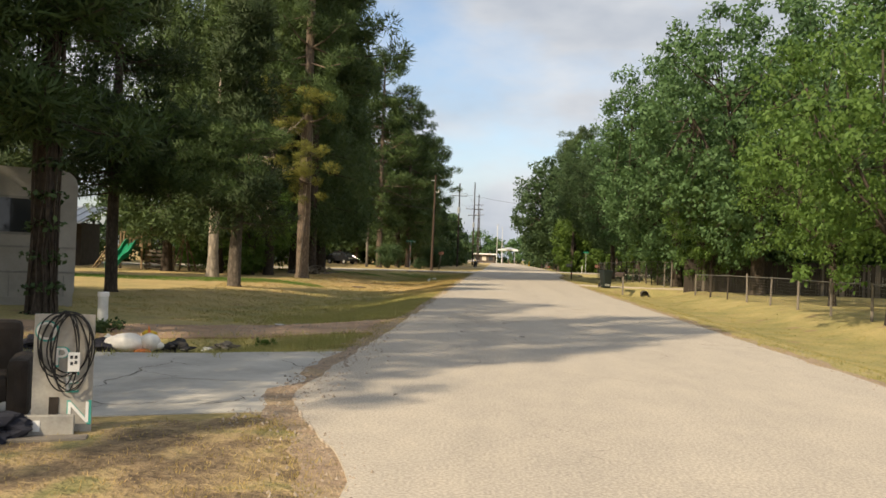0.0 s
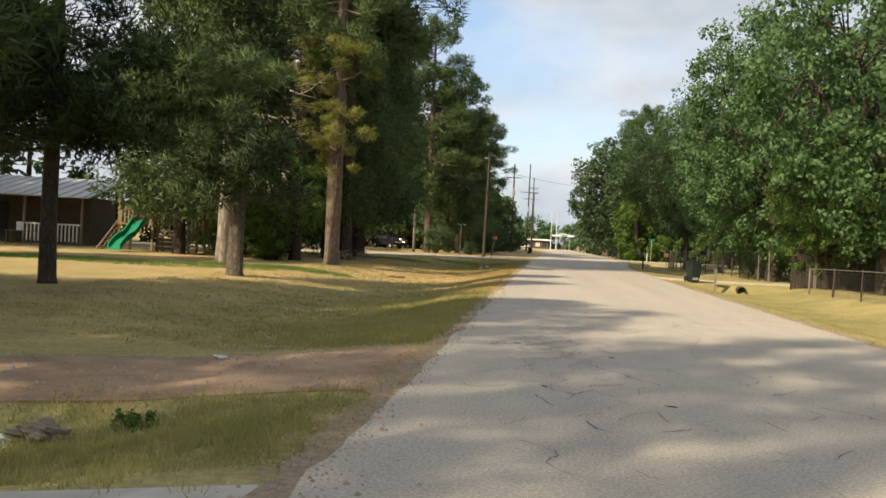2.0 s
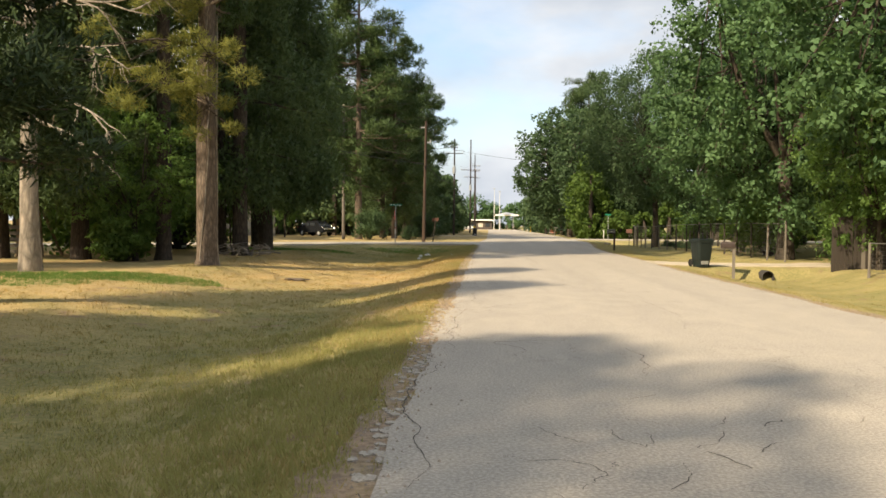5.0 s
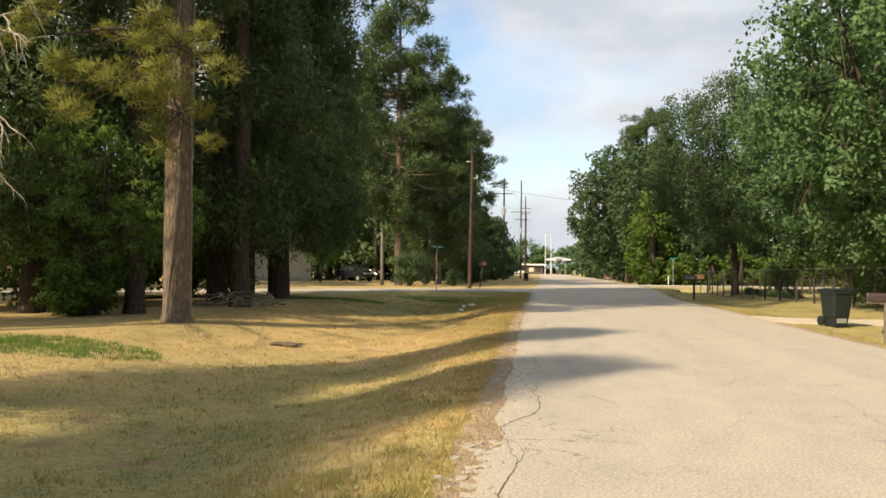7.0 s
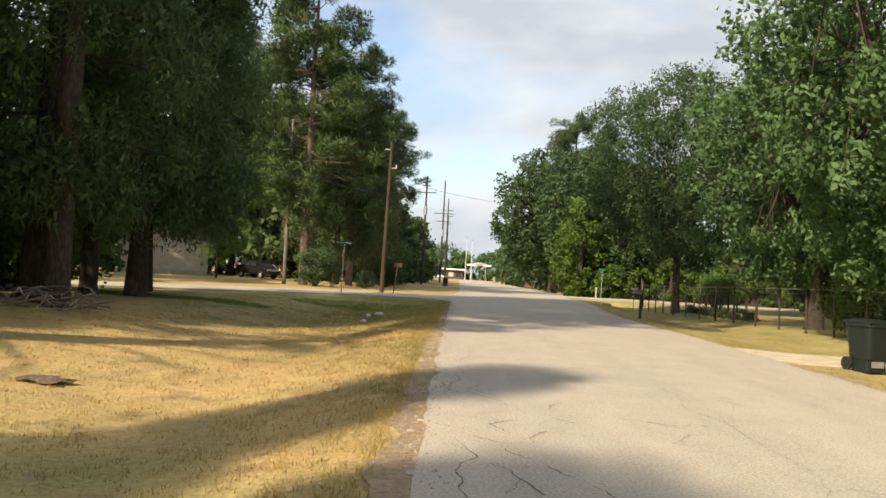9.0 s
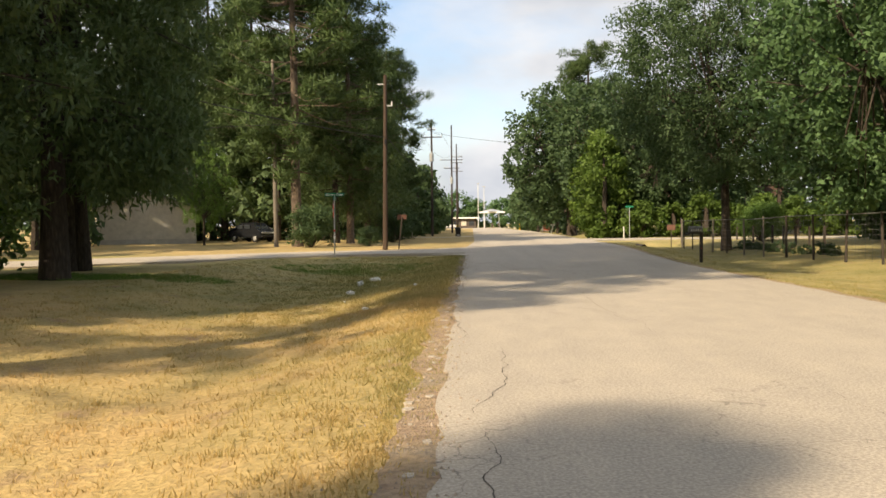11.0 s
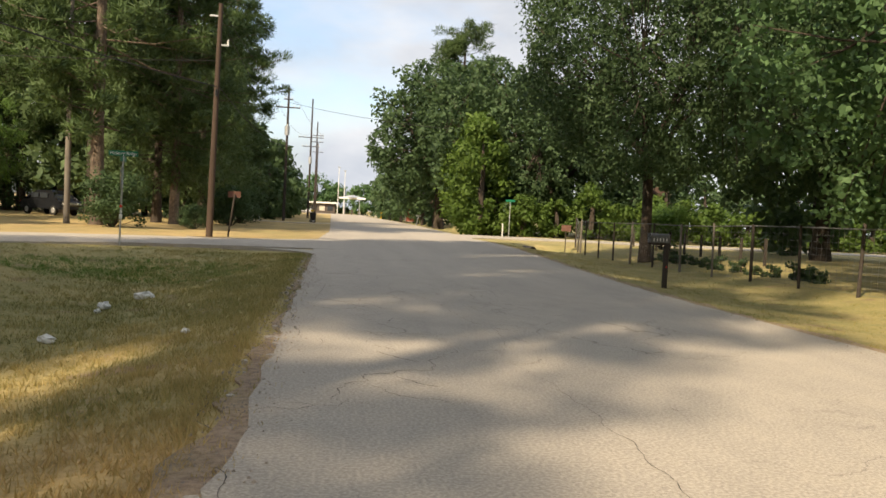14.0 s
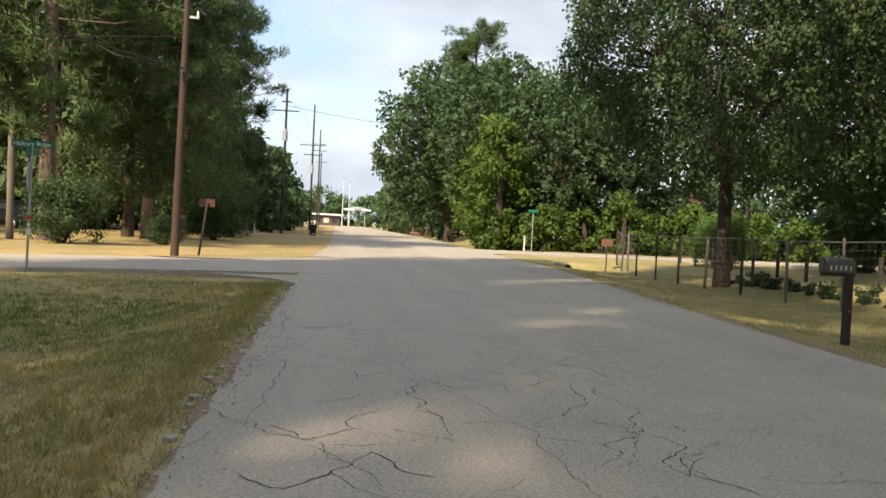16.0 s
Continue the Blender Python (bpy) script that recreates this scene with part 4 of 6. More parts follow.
def needle_spray(x, y, z, dx, dy, n, seed, leaf, label):
    """A low limb of a pine with its own sprays of needles; golden ones have sunlight in their colour."""
    rng = random.Random(seed)
    limb = thing("pine_bough", label, "bough", x, y, z)
    verts, faces, tips, sizes = [], [], [], []
    for k in range(n):
        t = 0.35 + 0.65 * k / n
        q = Vector((dx * t + rng.uniform(-1.2, 1.2), dy * t + rng.uniform(-1.2, 1.2), rng.uniform(-0.8, 0.8) - 0.25 * t))
        tips.append(q)
        sizes.append(rng.uniform(0.32, 0.55))
        tube_arrays(verts, faces, [(dx * t * 0.7, dy * t * 0.7, 0), q], [0.02, 0.008], 5)
    tube_arrays(verts, faces, [(0, 0, 0), (dx * 0.5, dy * 0.5, 0.15), (dx, dy, -0.15)], [0.06, 0.04, 0.01], 6)
    part("branch", mesh_from("bough_branch", verts, faces, DARK_BARK), None, limb)
    part("needle_spray", leaf_mesh("bough_needles", tips, sizes, 320, 0.2, 0.024, leaf, seed, 0.55, True), None, limb)


needle_spray(-12.4, 26.3, 4.2, 3.2, -0.8, 40, 61, NEEDLES, "green pine bough reaching low from a dark trunk")
needle_spray(-12.4, 26.3, 4.9, 4.4, 0.6, 40, 62, NEEDLES, "green pine bough reaching low from a dark trunk")
# Boughs of the tall pine, their sunlit look painted in by the golden needles.
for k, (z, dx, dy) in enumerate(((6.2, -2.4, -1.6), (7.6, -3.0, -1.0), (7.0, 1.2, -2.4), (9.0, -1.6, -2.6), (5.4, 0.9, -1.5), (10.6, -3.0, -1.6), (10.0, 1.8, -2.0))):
    needle_spray(-11.4, 48.2, z, dx, dy, 9, 70 + k, NEEDLES_SUNLIT, "golden-green sunlit bough on a tall pine")


# ---- undergrowth ----
def seat(ob, x, y, turn=0, s=1.0):
    ob.matrix_basis = put(ob, x, y, turn, s)
    return ob


seat(make_bush("bush", "leafy shrub at the foot of a tree", 81, 0.95, 1.5, VINE_LEAF), -15.2, 50.2)
B1 = seat(make_bush("bush", "dense evergreen bush before a pine trunk", 82, 1.7, 3.3, OAK_DARK, 150, 60), -12.6, 97.2, 0, 0.85)
copy_thing(B1, put(B1, -9.2, 101.5, 90, 0.5))
copy_thing(B1, put(B1, -8.6, 113, 90, 1.0))
copy_thing(B1, put(B1, -8.8, 122, 30, 1.1))
B2 = seat(make_bush("bush", "leafy understorey tree among the pines", 83, 2.4, 5.0, LIGHT_LEAF, 115, 80, 0.24), -21.8, 63.0)
for x, y, a, s in ((-18.8, 56.5, 50, 1.0), (-19.0, 66.0, 200, 1.1), (14.6, 55.0, 10, 0.7), (13.8, 65.5, 100, 0.7), (19.5, 104.0, 100, 0.6)):
    copy_thing(B2, put(B2, x, y, a, s))
B3 = seat(make_bush("garden_shrub", "small rounded shrub in a row inside the fence", 84, 0.34, 0.5, OAK_DARK, 60, 16, 0.09), 12.9, 76.2)
B3["group"] = "shrub row"
for k in range(1, 11):
    copy_thing(B3, put(B3, 12.9 + 0.1 * math.sin(k * 2.1), 76.2 + 1.25 * k, k * 50, 0.9 + 0.2 * math.sin(k * 1.7)))


def make_brush_pile():
    rng = random.Random(91)
    x, y = -12.3, 54.9
    pile = thing("brush_pile", "heap of cut grey branches on the lawn", "brush pile", x, y, ground_z(x, y))
    for k in range(46):
        verts, faces = [], []
        a = rng.uniform(0, 2 * math.pi)
        p = Vector((rng.uniform(-1.4, 1.4), rng.uniform(-0.8, 0.8), rng.uniform(0.0, 0.5)))
        d = Vector((math.cos(a), math.sin(a) * 0.6, rng.uniform(-0.15, 0.4)))
        n = rng.uniform(0.6, 1.7)
        tube_arrays(verts, faces, [p - d * n / 2, p + Vector((0, 0, 0.08)), p + d * n / 2], [0.03, 0.024, 0.006], 5)
        for v in verts:
            v.z = max(v.z, 0.01)
        part("branch", mesh_from("branch", verts, faces, DEAD_WOOD if k % 2 else GREY_WOOD), None, pile)


make_brush_pile()


# ---- poles, wires, signs ----
def make_pole(x, y, h, r, mat, arms=(), box_at=None, label="", lean=0.0):
    z0 = ground_z(x, y) - 0.2
    pole = thing("utility_pole", label, "utility pole", x, y, z0)
    part("shaft", rod((0, 0, 0), (lean, 0, h + 0.2), r, r * 0.62, 14), mat, pole)
    for z, half in arms:
        arm = part("crossarm", box(2 * half, 0.1, 0.12, lean * z / h, -r, z, 0.01), DARK_WOOD, pole)
        for s in (-1, -0.55, 0.55, 1):
            part("insulator", rod((s * half * 0.94 + lean * z / h, -r, z + 0.12), (s * half * 0.94 + lean * z / h, -r, z + 0.34), 0.05, 0.03, 8), DIRTY_WHITE, arm)
    if box_at:
        can = part("transformer", rod((lean, -r - 0.28, box_at), (lean, -r - 0.28, box_at + 1.0), 0.27, 0.27, 16), GALV, pole, "grey transformer can")
        part("bushing", rod((lean, -r - 0.28, box_at + 1.0), (lean, -r - 0.28, box_at + 1.25), 0.05, 0.03, 8), DIRTY_WHITE, can)
    return pole


P1 = make_pole(-7.1, 92.3, 10.6, 0.16, POLE_WOOD, (), None, "tall brown wooden utility pole at a street corner", 0.12)
part("bracket", box(0.5, 0.06, 0.08, 0.3, 0, 8.9, 0.01), GALV, P1)
part("insulator", rod((0.5, 0, 8.98), (0.5, 0, 9.2), 0.05, 0.03), DIRTY_WHITE, P1)
part("bracket", box(0.4, 0.06, 0.08, -0.15, 0, 10.2, 0.01), GALV, P1)
part("cable_clamp", rod((0.1, -0.2, 6.6), (0.1, -0.2, 6.9), 0.06), BLACK_PLASTIC, P1)
make_pole(-6.8, 147, 14.7, 0.17, POLE_DARK, ((12.6, 1.3), (13.5, 0.5)), 9.6, "tall dark utility pole with crossarm and transformer")
make_pole(-5.2, 185, 18.4, 0.18, POLE_DARK, ((12.6, 1.9), (11.2, 1.3)), 8.6, "distant tall utility pole with double crossarms")
make_pole(-4.9, 215, 18.0, 0.18, POLE_DARK, ((15.5, 1.2), (14.3, 1.2)), None, "distant tall utility pole with crossarms")
make_pole(-5.4, 255, 17.0, 0.18, POLE_DARK, ((15.0, 1.3),), None, "distant utility pole with crossarm")


def make_wire(a, b, sag, r, label):
    a, b = Vector(a), Vector(b)
    pts = []
    for k in range(25):
        t = k / 24
        p = a.lerp(b, t)
        p.z -= sag * 4 * t * (1 - t)
        pts.append(p)
    verts, faces = [], []
    tube_arrays(verts, faces, pts, [r] * 25, 5)
    return tagged(new("overhead_wire", mesh_from("overhead_wire", verts, faces, CABLE)), label, "wire", "overhead wires")


for a, b, sag, r in (((-6.6, 92.3, 9.15), (-8.0, 147, 12.9), 0.9, 0.014), ((-7.0, 92.3, 10.3), (-5.6, 147, 12.9), 0.9, 0.014), ((-7.0, 92.1, 6.7), (-24, 62, 9.6), 0.8, 0.026), ((-7.0, 92.3, 7.9), (-46, 100, 9.0), 0.6, 0.016),
                     ((-6.9, 92.3, 6.7), (-6.7, 147, 8.2), 0.8, 0.022), ((-6.8, 147, 12.9), (21, 128, 9.5), 0.9, 0.02), ((-8.0, 147, 12.9), (-7.0, 185, 12.9), 0.6, 0.014), ((-5.6, 147, 12.9), (-3.5, 185, 12.9), 0.6, 0.014),
                     ((-7.0, 185, 12.9), (-6.0, 215, 15.7), 0.4, 0.014), ((-3.5, 185, 12.9), (-3.8, 215, 15.7), 0.4, 0.014), ((-24, 62, 9.6), (-16, 20, 9.0), 0.9, 0.026)):
    make_wire(a, b, sag, r, "thin black overhead wire sagging between poles")


def lettering(text, size, mat, parent, m, name="lettering", thick=0.002):
    """Raised letters in the built-in font, as a mesh."""
    cu = bpy.data.curves.new(name, "FONT")
    cu.body, cu.size, cu.align_x, cu.align_y, cu.extrude = text, size, "CENTER", "CENTER", thick
    tmp = bpy.data.objects.new(name, cu)
    scene.collection.objects.link(tmp)
    me = bpy.data.meshes.new_from_object(tmp.evaluated_get(bpy.context.evaluated_depsgraph_get()))
    bpy.data.objects.remove(tmp)
    bpy.data.curves.remove(cu)
    me.materials.clear()
    me.materials.append(mat)
    ob = part(name, me, None, parent)
    ob.matrix_basis = m
    return ob


def octagon(r, t):
    bm = bmesh.new()
    bmesh.ops.create_cone(bm, cap_ends=True, segments=8, radius1=r, radius2=r, depth=t, matrix=pose(0, 0, 0, 0, 90, 0) @ pose(0, 0, 0, 0, 0, 22.5))
    return bm


x, y = -8.35, 81.1
SIGN = thing("street_sign", "green street-name sign over a stop sign seen edge-on", "street sign", x, y, ground_z(x, y) - 0.1)
part("post", rod((0, 0, 0), (0.03, 0, 3.0), 0.03, 0.03, 10), GALV, SIGN)
blade = part("name_plate", box(0.92, 0.012, 0.17, 0.03, 0, 3.0, 0.004), SIGN_GREEN, SIGN, "green plate with white lettering")
lettering("Hickory Ridge", 0.145, WHITE_PAINT, blade, pose(0.03, -0.008, 3.085, 90, 0, 0))
part("name_plate", box(0.012, 0.8, 0.16, 0.03, 0, 2.82, 0.004), SIGN_GREEN, SIGN)
stop = part("stop_plate", octagon(0.37, 0.003), RED, SIGN, "red octagonal stop plate")
stop.matrix_basis = pose(-0.032, -0.010, 2.32, 0, 0, 13)
back = part("stop_back", octagon(0.38, 0.008), GALV, SIGN, "bare grey back of a stop plate")
back.matrix_basis = pose(-0.025, -0.008, 2.32, 0, 0, 13)
lettering("STOP", 0.26, WHITE_PAINT, stop, pose(-0.009, 0, 0, 90, 0, -90))
part("reflector", rod((0.02, -0.035, 1.38), (0.02, -0.045, 1.38), 0.05), RED, SIGN, "red reflector")
part("sticker", box(0.1, 0.012, 0.14, 0.02, -0.036, 0.98), WHITE_PAINT, SIGN)
part("sticker", box(0.07, 0.012, 0.07, 0.02, -0.036, 1.18), WHITE_PAINT, SIGN)

x, y = 12.65, 119.0
S2 = thing("street_sign", "small green street-name sign before a hedge", "street sign", x, y, ground_z(x, y) - 0.1)
part("post", rod((0, 0, 0), (0, 0, 2.9), 0.03), GALV, S2)
part("name_plate", box(0.75, 0.012, 0.17, 0, 0, 2.9, 0.004), SIGN_GREEN, S2)
part("name_plate", box(0.012, 0.7, 0.15, 0, 0, 2.74, 0.004), SIGN_GREEN, S2)
x, y = 12.2, 119.4
part("post", box(0.10, 0.09, 1.15, 0, 0, 0, 0.02), DIRTY_WHITE, thing("marker_post", "white painted wooden post before a hedge", "post", x, y, ground_z(x, y) - 0.08))

x, y = 12.1, 100.6
SQ = thing("notice_board", "small faded reddish sign on a thin post", "sign", x, y, ground_z(x, y) - 0.1, -8)
part("post", box(0.06, 0.05, 1.6, 0, 0, 0, 0.006), DARK_WOOD, SQ)
part("board", box(0.56, 0.025, 0.36, 0, -0.04, 1.42, 0.005), TAN_SIGN, SQ)
part("rim", box(0.62, 0.02, 0.03, 0, -0.045, 1.78, 0.004), DARK_WOOD, SQ)
x, y = -6.25, 93.1
SB = thing("road_sign", "small sign seen from behind on a leaning dark post", "sign", x, y, ground_z(x, y) - 0.1, 25)
part("post", rod((-0.12, 0, 0), (0.15, 0, 2.1), 0.045, 0.045, 8), DARK_WOOD, SB)
part("board", box(0.6, 0.025, 0.3, 0.14, 0.04, 1.95, 0.005), TAN_SIGN, SB)
for x, y, h, w in ((-9.6, 141.0, 1.5, 0.17), (-9.0, 142.0, 1.2, 0.12)):
    part("post", box(w, 0.1, h, 0, 0, 0, 0.02), WHITE_PAINT if h > 1.3 else DIRTY_WHITE, thing("marker_post", "pale upright marker post by a drive", "post", x, y, ground_z(x, y) - 0.08))


# ---- mailboxes ----
def make_mailbox(x, y, rz, post_mat, box_mat, h=1.05, side=-1, bars=False, label=""):
    mb = thing("mailbox", label, "mailbox", x, y, ground_z(x, y) - 0.1, rz)
    post = part("post", box(0.1, 0.1, h + 0.2, 0, 0, 0, 0.008), post_mat, mb)
    part("arm", box(0.55, 0.09, 0.06, side * 0.2, 0, h - 0.06, 0.008), post_mat, mb)
    bm = bmesh.new()
    prof = [(-0.09, 0.0), (0.09, 0.0), (0.09, 0.13)] + [(0.09 * math.cos(a), 0.13 + 0.09 * math.sin(a)) for a in np.linspace(0.3, math.pi - 0.3, 7)] + [(-0.09, 0.13)]
    ends = []
    for s in (-0.25, 0.25):
        ends.append([bm.verts.new((side * 0.22 + s, p, h + q)) for p, q in prof])
    n = len(prof)
    for k in range(n):
        bm.faces.new((ends[0][k], ends[0][(k + 1) % n], ends[1][(k + 1) % n], ends[1][k]))
    bm.faces.new(ends[0])
    bm.faces.new(ends[1][::-1])
    bmesh.ops.recalc_face_normals(bm, faces=bm.faces)
    body = part("box", bm, box_mat, mb)
    part("door", box(0.012, 0.17, 0.2, side * 0.47 - 0.006 * side, 0, h + 0.005, 0.003), GALV, body)
    part("flag", box(0.12, 0.008, 0.035, side * 0.1, 0.1, h + 0.12), GALV, body)
    if bars:
        for k in range(5):
            part("number_bar", box(0.022, 0.006, 0.07, side * 0.22 - 0.17 + 0.085 * k, -0.093, h + 0.035), DIRTY_WHITE, body)
        part("reflector", rod((0, -0.05, 0.62), (0, -0.062, 0.62), 0.02), RED, post)
    return mb


make_mailbox(6.5, 72.3, 6, DARK_WOOD, plain("grey_mailbox", (0.13, 0.13, 0.125), 0.5, 0.3), 1.2, -1, True, "grey mailbox with pale number marks on a dark wooden post")
make_mailbox(7.6, 50.4, -10, GREY_WOOD, plain("dark_mailbox", (0.05, 0.035, 0.03), 0.5), 1.25, -1, False, "dark mailbox on a weathered grey post")
make_mailbox(-19.0, 66.6, 40, GREY_WOOD, DIRTY_WHITE, 1.0, -1, False, "pale mailbox on a post by a side street")
x, y = 10.2, 167.0
LM = thing("mailbox", "white mailbox on a leaning white post", "mailbox", x, y, ground_z(x, y) - 0.1)
part("post", rod((-0.25, 0, 0), (0.1, 0, 1.4), 0.09, 0.08, 8), WHITE_PAINT, LM)
part("box", box(0.65, 0.2, 0.25, 0.1, 0, 1.35, 0.05), DIRTY_WHITE, LM)


# ---- bins ----
def make_bin(x, y, rz, mat, label):
    b = thing("wheeled_bin", label, "bin", x, y, ground_z(x, y), rz, "wheeled bins")
    bm = bmesh.new()
    rings = []
    for z, w, d in ((0.0, 0.24, 0.25), (0.10, 0.245, 0.26), (0.24, 0.255, 0.275), (0.27, 0.27, 0.30), (0.92, 0.315, 0.37), (0.925, 0.34, 0.395), (0.99, 0.34, 0.395)):
        ring = []
        for k in range(20):
            a = 2 * math.pi * k / 20
            c, s = math.cos(a), math.sin(a)
            ring.append(bm.verts.new((w * abs(c) ** 0.35 * (1 if c > 0 else -1), d * abs(s) ** 0.35 * (1 if s > 0 else -1), z)))
        rings.append(ring)
    for p, q in zip(rings, rings[1:]):
        for k in range(20):
            bm.faces.new((p[k], p[(k + 1) % 20], q[(k + 1) % 20], q[k]))
    bm.faces.new(rings[0][::-1])
    part("tub", bm, mat, b)
    lid = part("lid", box(0.66, 0.80, 0.07, 0, 0, 0.985, 0.028), mat, b)
    part("lid_rib", box(0.5, 0.62, 0.02, 0, -0.03, 1.055, 0.01), mat, lid)
    part("handle", rod((-0.27, 0.46, 0.95), (0.27, 0.46, 0.95), 0.016), mat, b)
    part("axle", rod((-0.3, 0.26, 0.14), (0.3, 0.26, 0.14), 0.014), GALV, b)
    for s in (-1, 1):
        w = part("wheel", rod((s * 0.27, 0.27, 0.14), (s * 0.32, 0.27, 0.14), 0.14, 0.14, 18), RUBBER, b)
        part("hub", rod((s * 0.32, 0.27, 0.14), (s * 0.33, 0.27, 0.14), 0.06, 0.06, 10), RUBBER, w)
    part("label_panel", box(0.3, 0.012, 0.13, 0, -0.27, 0.10), GALV, b, "worn grey printed panel")
    return b


make_bin(6.75, 51.7, 15, BIN_GREEN, "dark green wheeled bin at the mouth of a gravel drive")
make_bin(-3.5, 143.0, 10, BLACK_PLASTIC, "black wheeled bin on the roadside grass")
make_bin(-18.4, 64.6, 60, BLACK_PLASTIC, "black wheeled bin under dark trees")
pile = thing("bin_bag", "yellow bag heaped on a black bin", "bag", -3.6, 143.2, 1.05)
part("bag", blob(0.17, 0.15, 0.14, 0, 0, 0.1, 0.6, 3), YELLOW, pile)


# ---- culverts ----
def make_culvert(x, y, rz, label, r=0.24):
    c = thing("culvert", label, "culvert", x, y, ground_z(x, y) - 0.1, rz)
    bm = bmesh.new()
    rings = []
    for k in range(25):
        rr = r + (0.012 if k % 2 else 0.0)
        rings.append([bm.verts.new((rr * math.cos(a), -0.06 + k * 0.1, r + rr * math.sin(a))) for a in np.linspace(0, 2 * math.pi, 21)[:-1]])
    inner = [[bm.verts.new(((r - 0.02) * math.cos(a), yy, r + (r - 0.02) * math.sin(a))) for a in np.linspace(0, 2 * math.pi, 21)[:-1]] for yy in (-0.06, 2.0)]
    for p, q in zip(rings, rings[1:]):
        for k in range(20):
            bm.faces.new((p[k], p[(k + 1) % 20], q[(k + 1) % 20], q[k]))
    for k in range(20):
        j = (k + 1) % 20
        bm.faces.new((rings[0][j], rings[0][k], inner[0][k], inner[0][j]))
        bm.faces.new((inner[0][j], inner[0][k], inner[1][k], inner[1][j]))
    bm.faces.new(inner[1])
    part("pipe", bm, CULVERT, c)
    return c


make_culvert(9.0, 50.9, 0, "dark corrugated culvert pipe under a drive", 0.23)
make_culvert(10.3, 101.2, 12, "dark corrugated culvert pipe in a ditch", 0.21)


# ---- fences ----
def smooth_line(pts, step):
    out, carry = [], 0.0
    for a, b in zip(pts, pts[1:]):
        a, b = Vector(a), Vector(b)
        n = (b - a).length
        d = carry
        while d < n:
            out.append(tuple(a.lerp(b, d / n)))
            d += step
        carry = d - n
    return out


def wire_bay(p, q, h, gap):
    """Woven wire between two posts."""
    verts, faces = [], []
    p, q = Vector(p), Vector(q)
    zs = [0.08 + (h - 0.1) * k / 9 for k in range(10)]
    for z in zs:
        tube_arrays(verts, faces, [p + Vector((0, 0, z)), q + Vector((0, 0, z))], [0.0035] * 2, 3)
    n = max(2, int((q - p).length / gap))
    for k in range(1, n):
        c = p.lerp(q, k / n)
        tube_arrays(verts, faces, [c + Vector((0, 0, zs[0])), c + Vector((0, 0, zs[-1]))], [0.003] * 2, 3)
    return mesh_from("wire_mesh", verts, faces, WIRE)


def make_wire_fence(pts, h, step, label, seed, gap=0.22):
    rng = random.Random(seed)
    fence = thing("wire_fence", label, "fence")
    spots = smooth_line(pts, step)
    tops = []
    for k, (x, y) in enumerate(spots):
        z = ground_z(x, y)
        r = rng.uniform(0.036, 0.055)
        mat = (GREY_WOOD, DARK_WOOD, GREY_WOOD, DARK_WOOD)[rng.randrange(4)]
        part("fence_post", rod((x, y, z - 0.2), (x + rng.uniform(-0.05, 0.05), y + rng.uniform(-0.05, 0.05), z + h + rng.uniform(0.02, 0.16)), r, r * 0.9, 8), mat, fence)
        tops.append((x, y, z))
    for a, b in zip(tops, tops[1:]):
        part("wire_mesh", wire_bay(a, b, h, gap), None, fence)
        part("top_rail", rod((a[0], a[1], a[2] + h), (b[0], b[1], b[2] + h), 0.016, 0.016, 6), WIRE, fence)
    return fence


make_wire_fence([(11.9, 57.5), (12.0, 68), (11.45, 78), (11.2, 87), (11.6, 95.5), (13.4, 103)], 1.74, 2.5, "woven wire fence on weathered wooden posts", 5)
make_wire_fence([(11.2, 47.6), (11.4, 38), (11.7, 24), (12.2, 8)], 1.15, 3.0, "low wire fence on thin posts", 6)
stakes = thing("stake_row", "row of short dark wooden stakes in a garden", "stakes")
for k in range(9):
    x, y = 16.6 + 0.25 * k, 86 + 2.6 * k
    part("stake", box(0.11, 0.11, 1.25, x, y, ground_z(x, y) - 0.1, 0.01), DARK_WOOD, stakes)

BOARD = bpy.data.meshes.new("board")
bmb = box(0.145, 0.02, 2.0, 0, 0, 0, 0.004)
bmb.to_mesh(BOARD)
bmb.free()
BOARD.materials.append(DARK_WOOD)
BOARD_TAN = BOARD.copy()
BOARD_TAN.materials[0] = GREY_WOOD


def make_board_fence(a, b, label, seed, pale=0.0):
    rng = random.Random(seed)
    fence = thing("board_fence", label, "fence")
    a, b = Vector((*a, 0)), Vector((*b, 0))
    u = (b - a).normalized()
    turn = math.degrees(math.atan2(u.y, u.x))
    n = int((b - a).length / 0.155)
    for k in range(n):
        p = a + u * (k * 0.155)
        ob = part("board", BOARD_TAN if rng.random() < pale else BOARD, None, fence)
        ob.matrix_basis = pose(p.x, p.y, ground_z(p.x, p.y) - 0.03 + rng.uniform(-0.02, 0.02), 0, rng.uniform(-0.8, 0.8), turn)
    for z in (0.35, 1.6):
        p, q = a + Vector((0, 0, z)), b + Vector((0, 0, z))
        o = Vector((-u.y, u.x, 0)) * 0.04
        part("rail", rod(p + o, q + o, 0.04, 0.04, 4), DARK_WOOD, fence)
    for k in range(0, n, 16):
        p = a + u * (k * 0.155) + Vector((-u.y, u.x, 0)) * 0.08
        part("fence_post", box(0.09, 0.09, 2.05, p.x, p.y, ground_z(p.x, p.y) - 0.1, 0.006), DARK_WOOD, fence)


make_board_fence((11.3, 50.7), (19.5, 51.2), "dark weathered wooden board fence", 7, 0.05)
make_board_fence((19.5, 51.2), (32.0, 52.4), "wooden board fence with some pale boards", 8, 0.3)


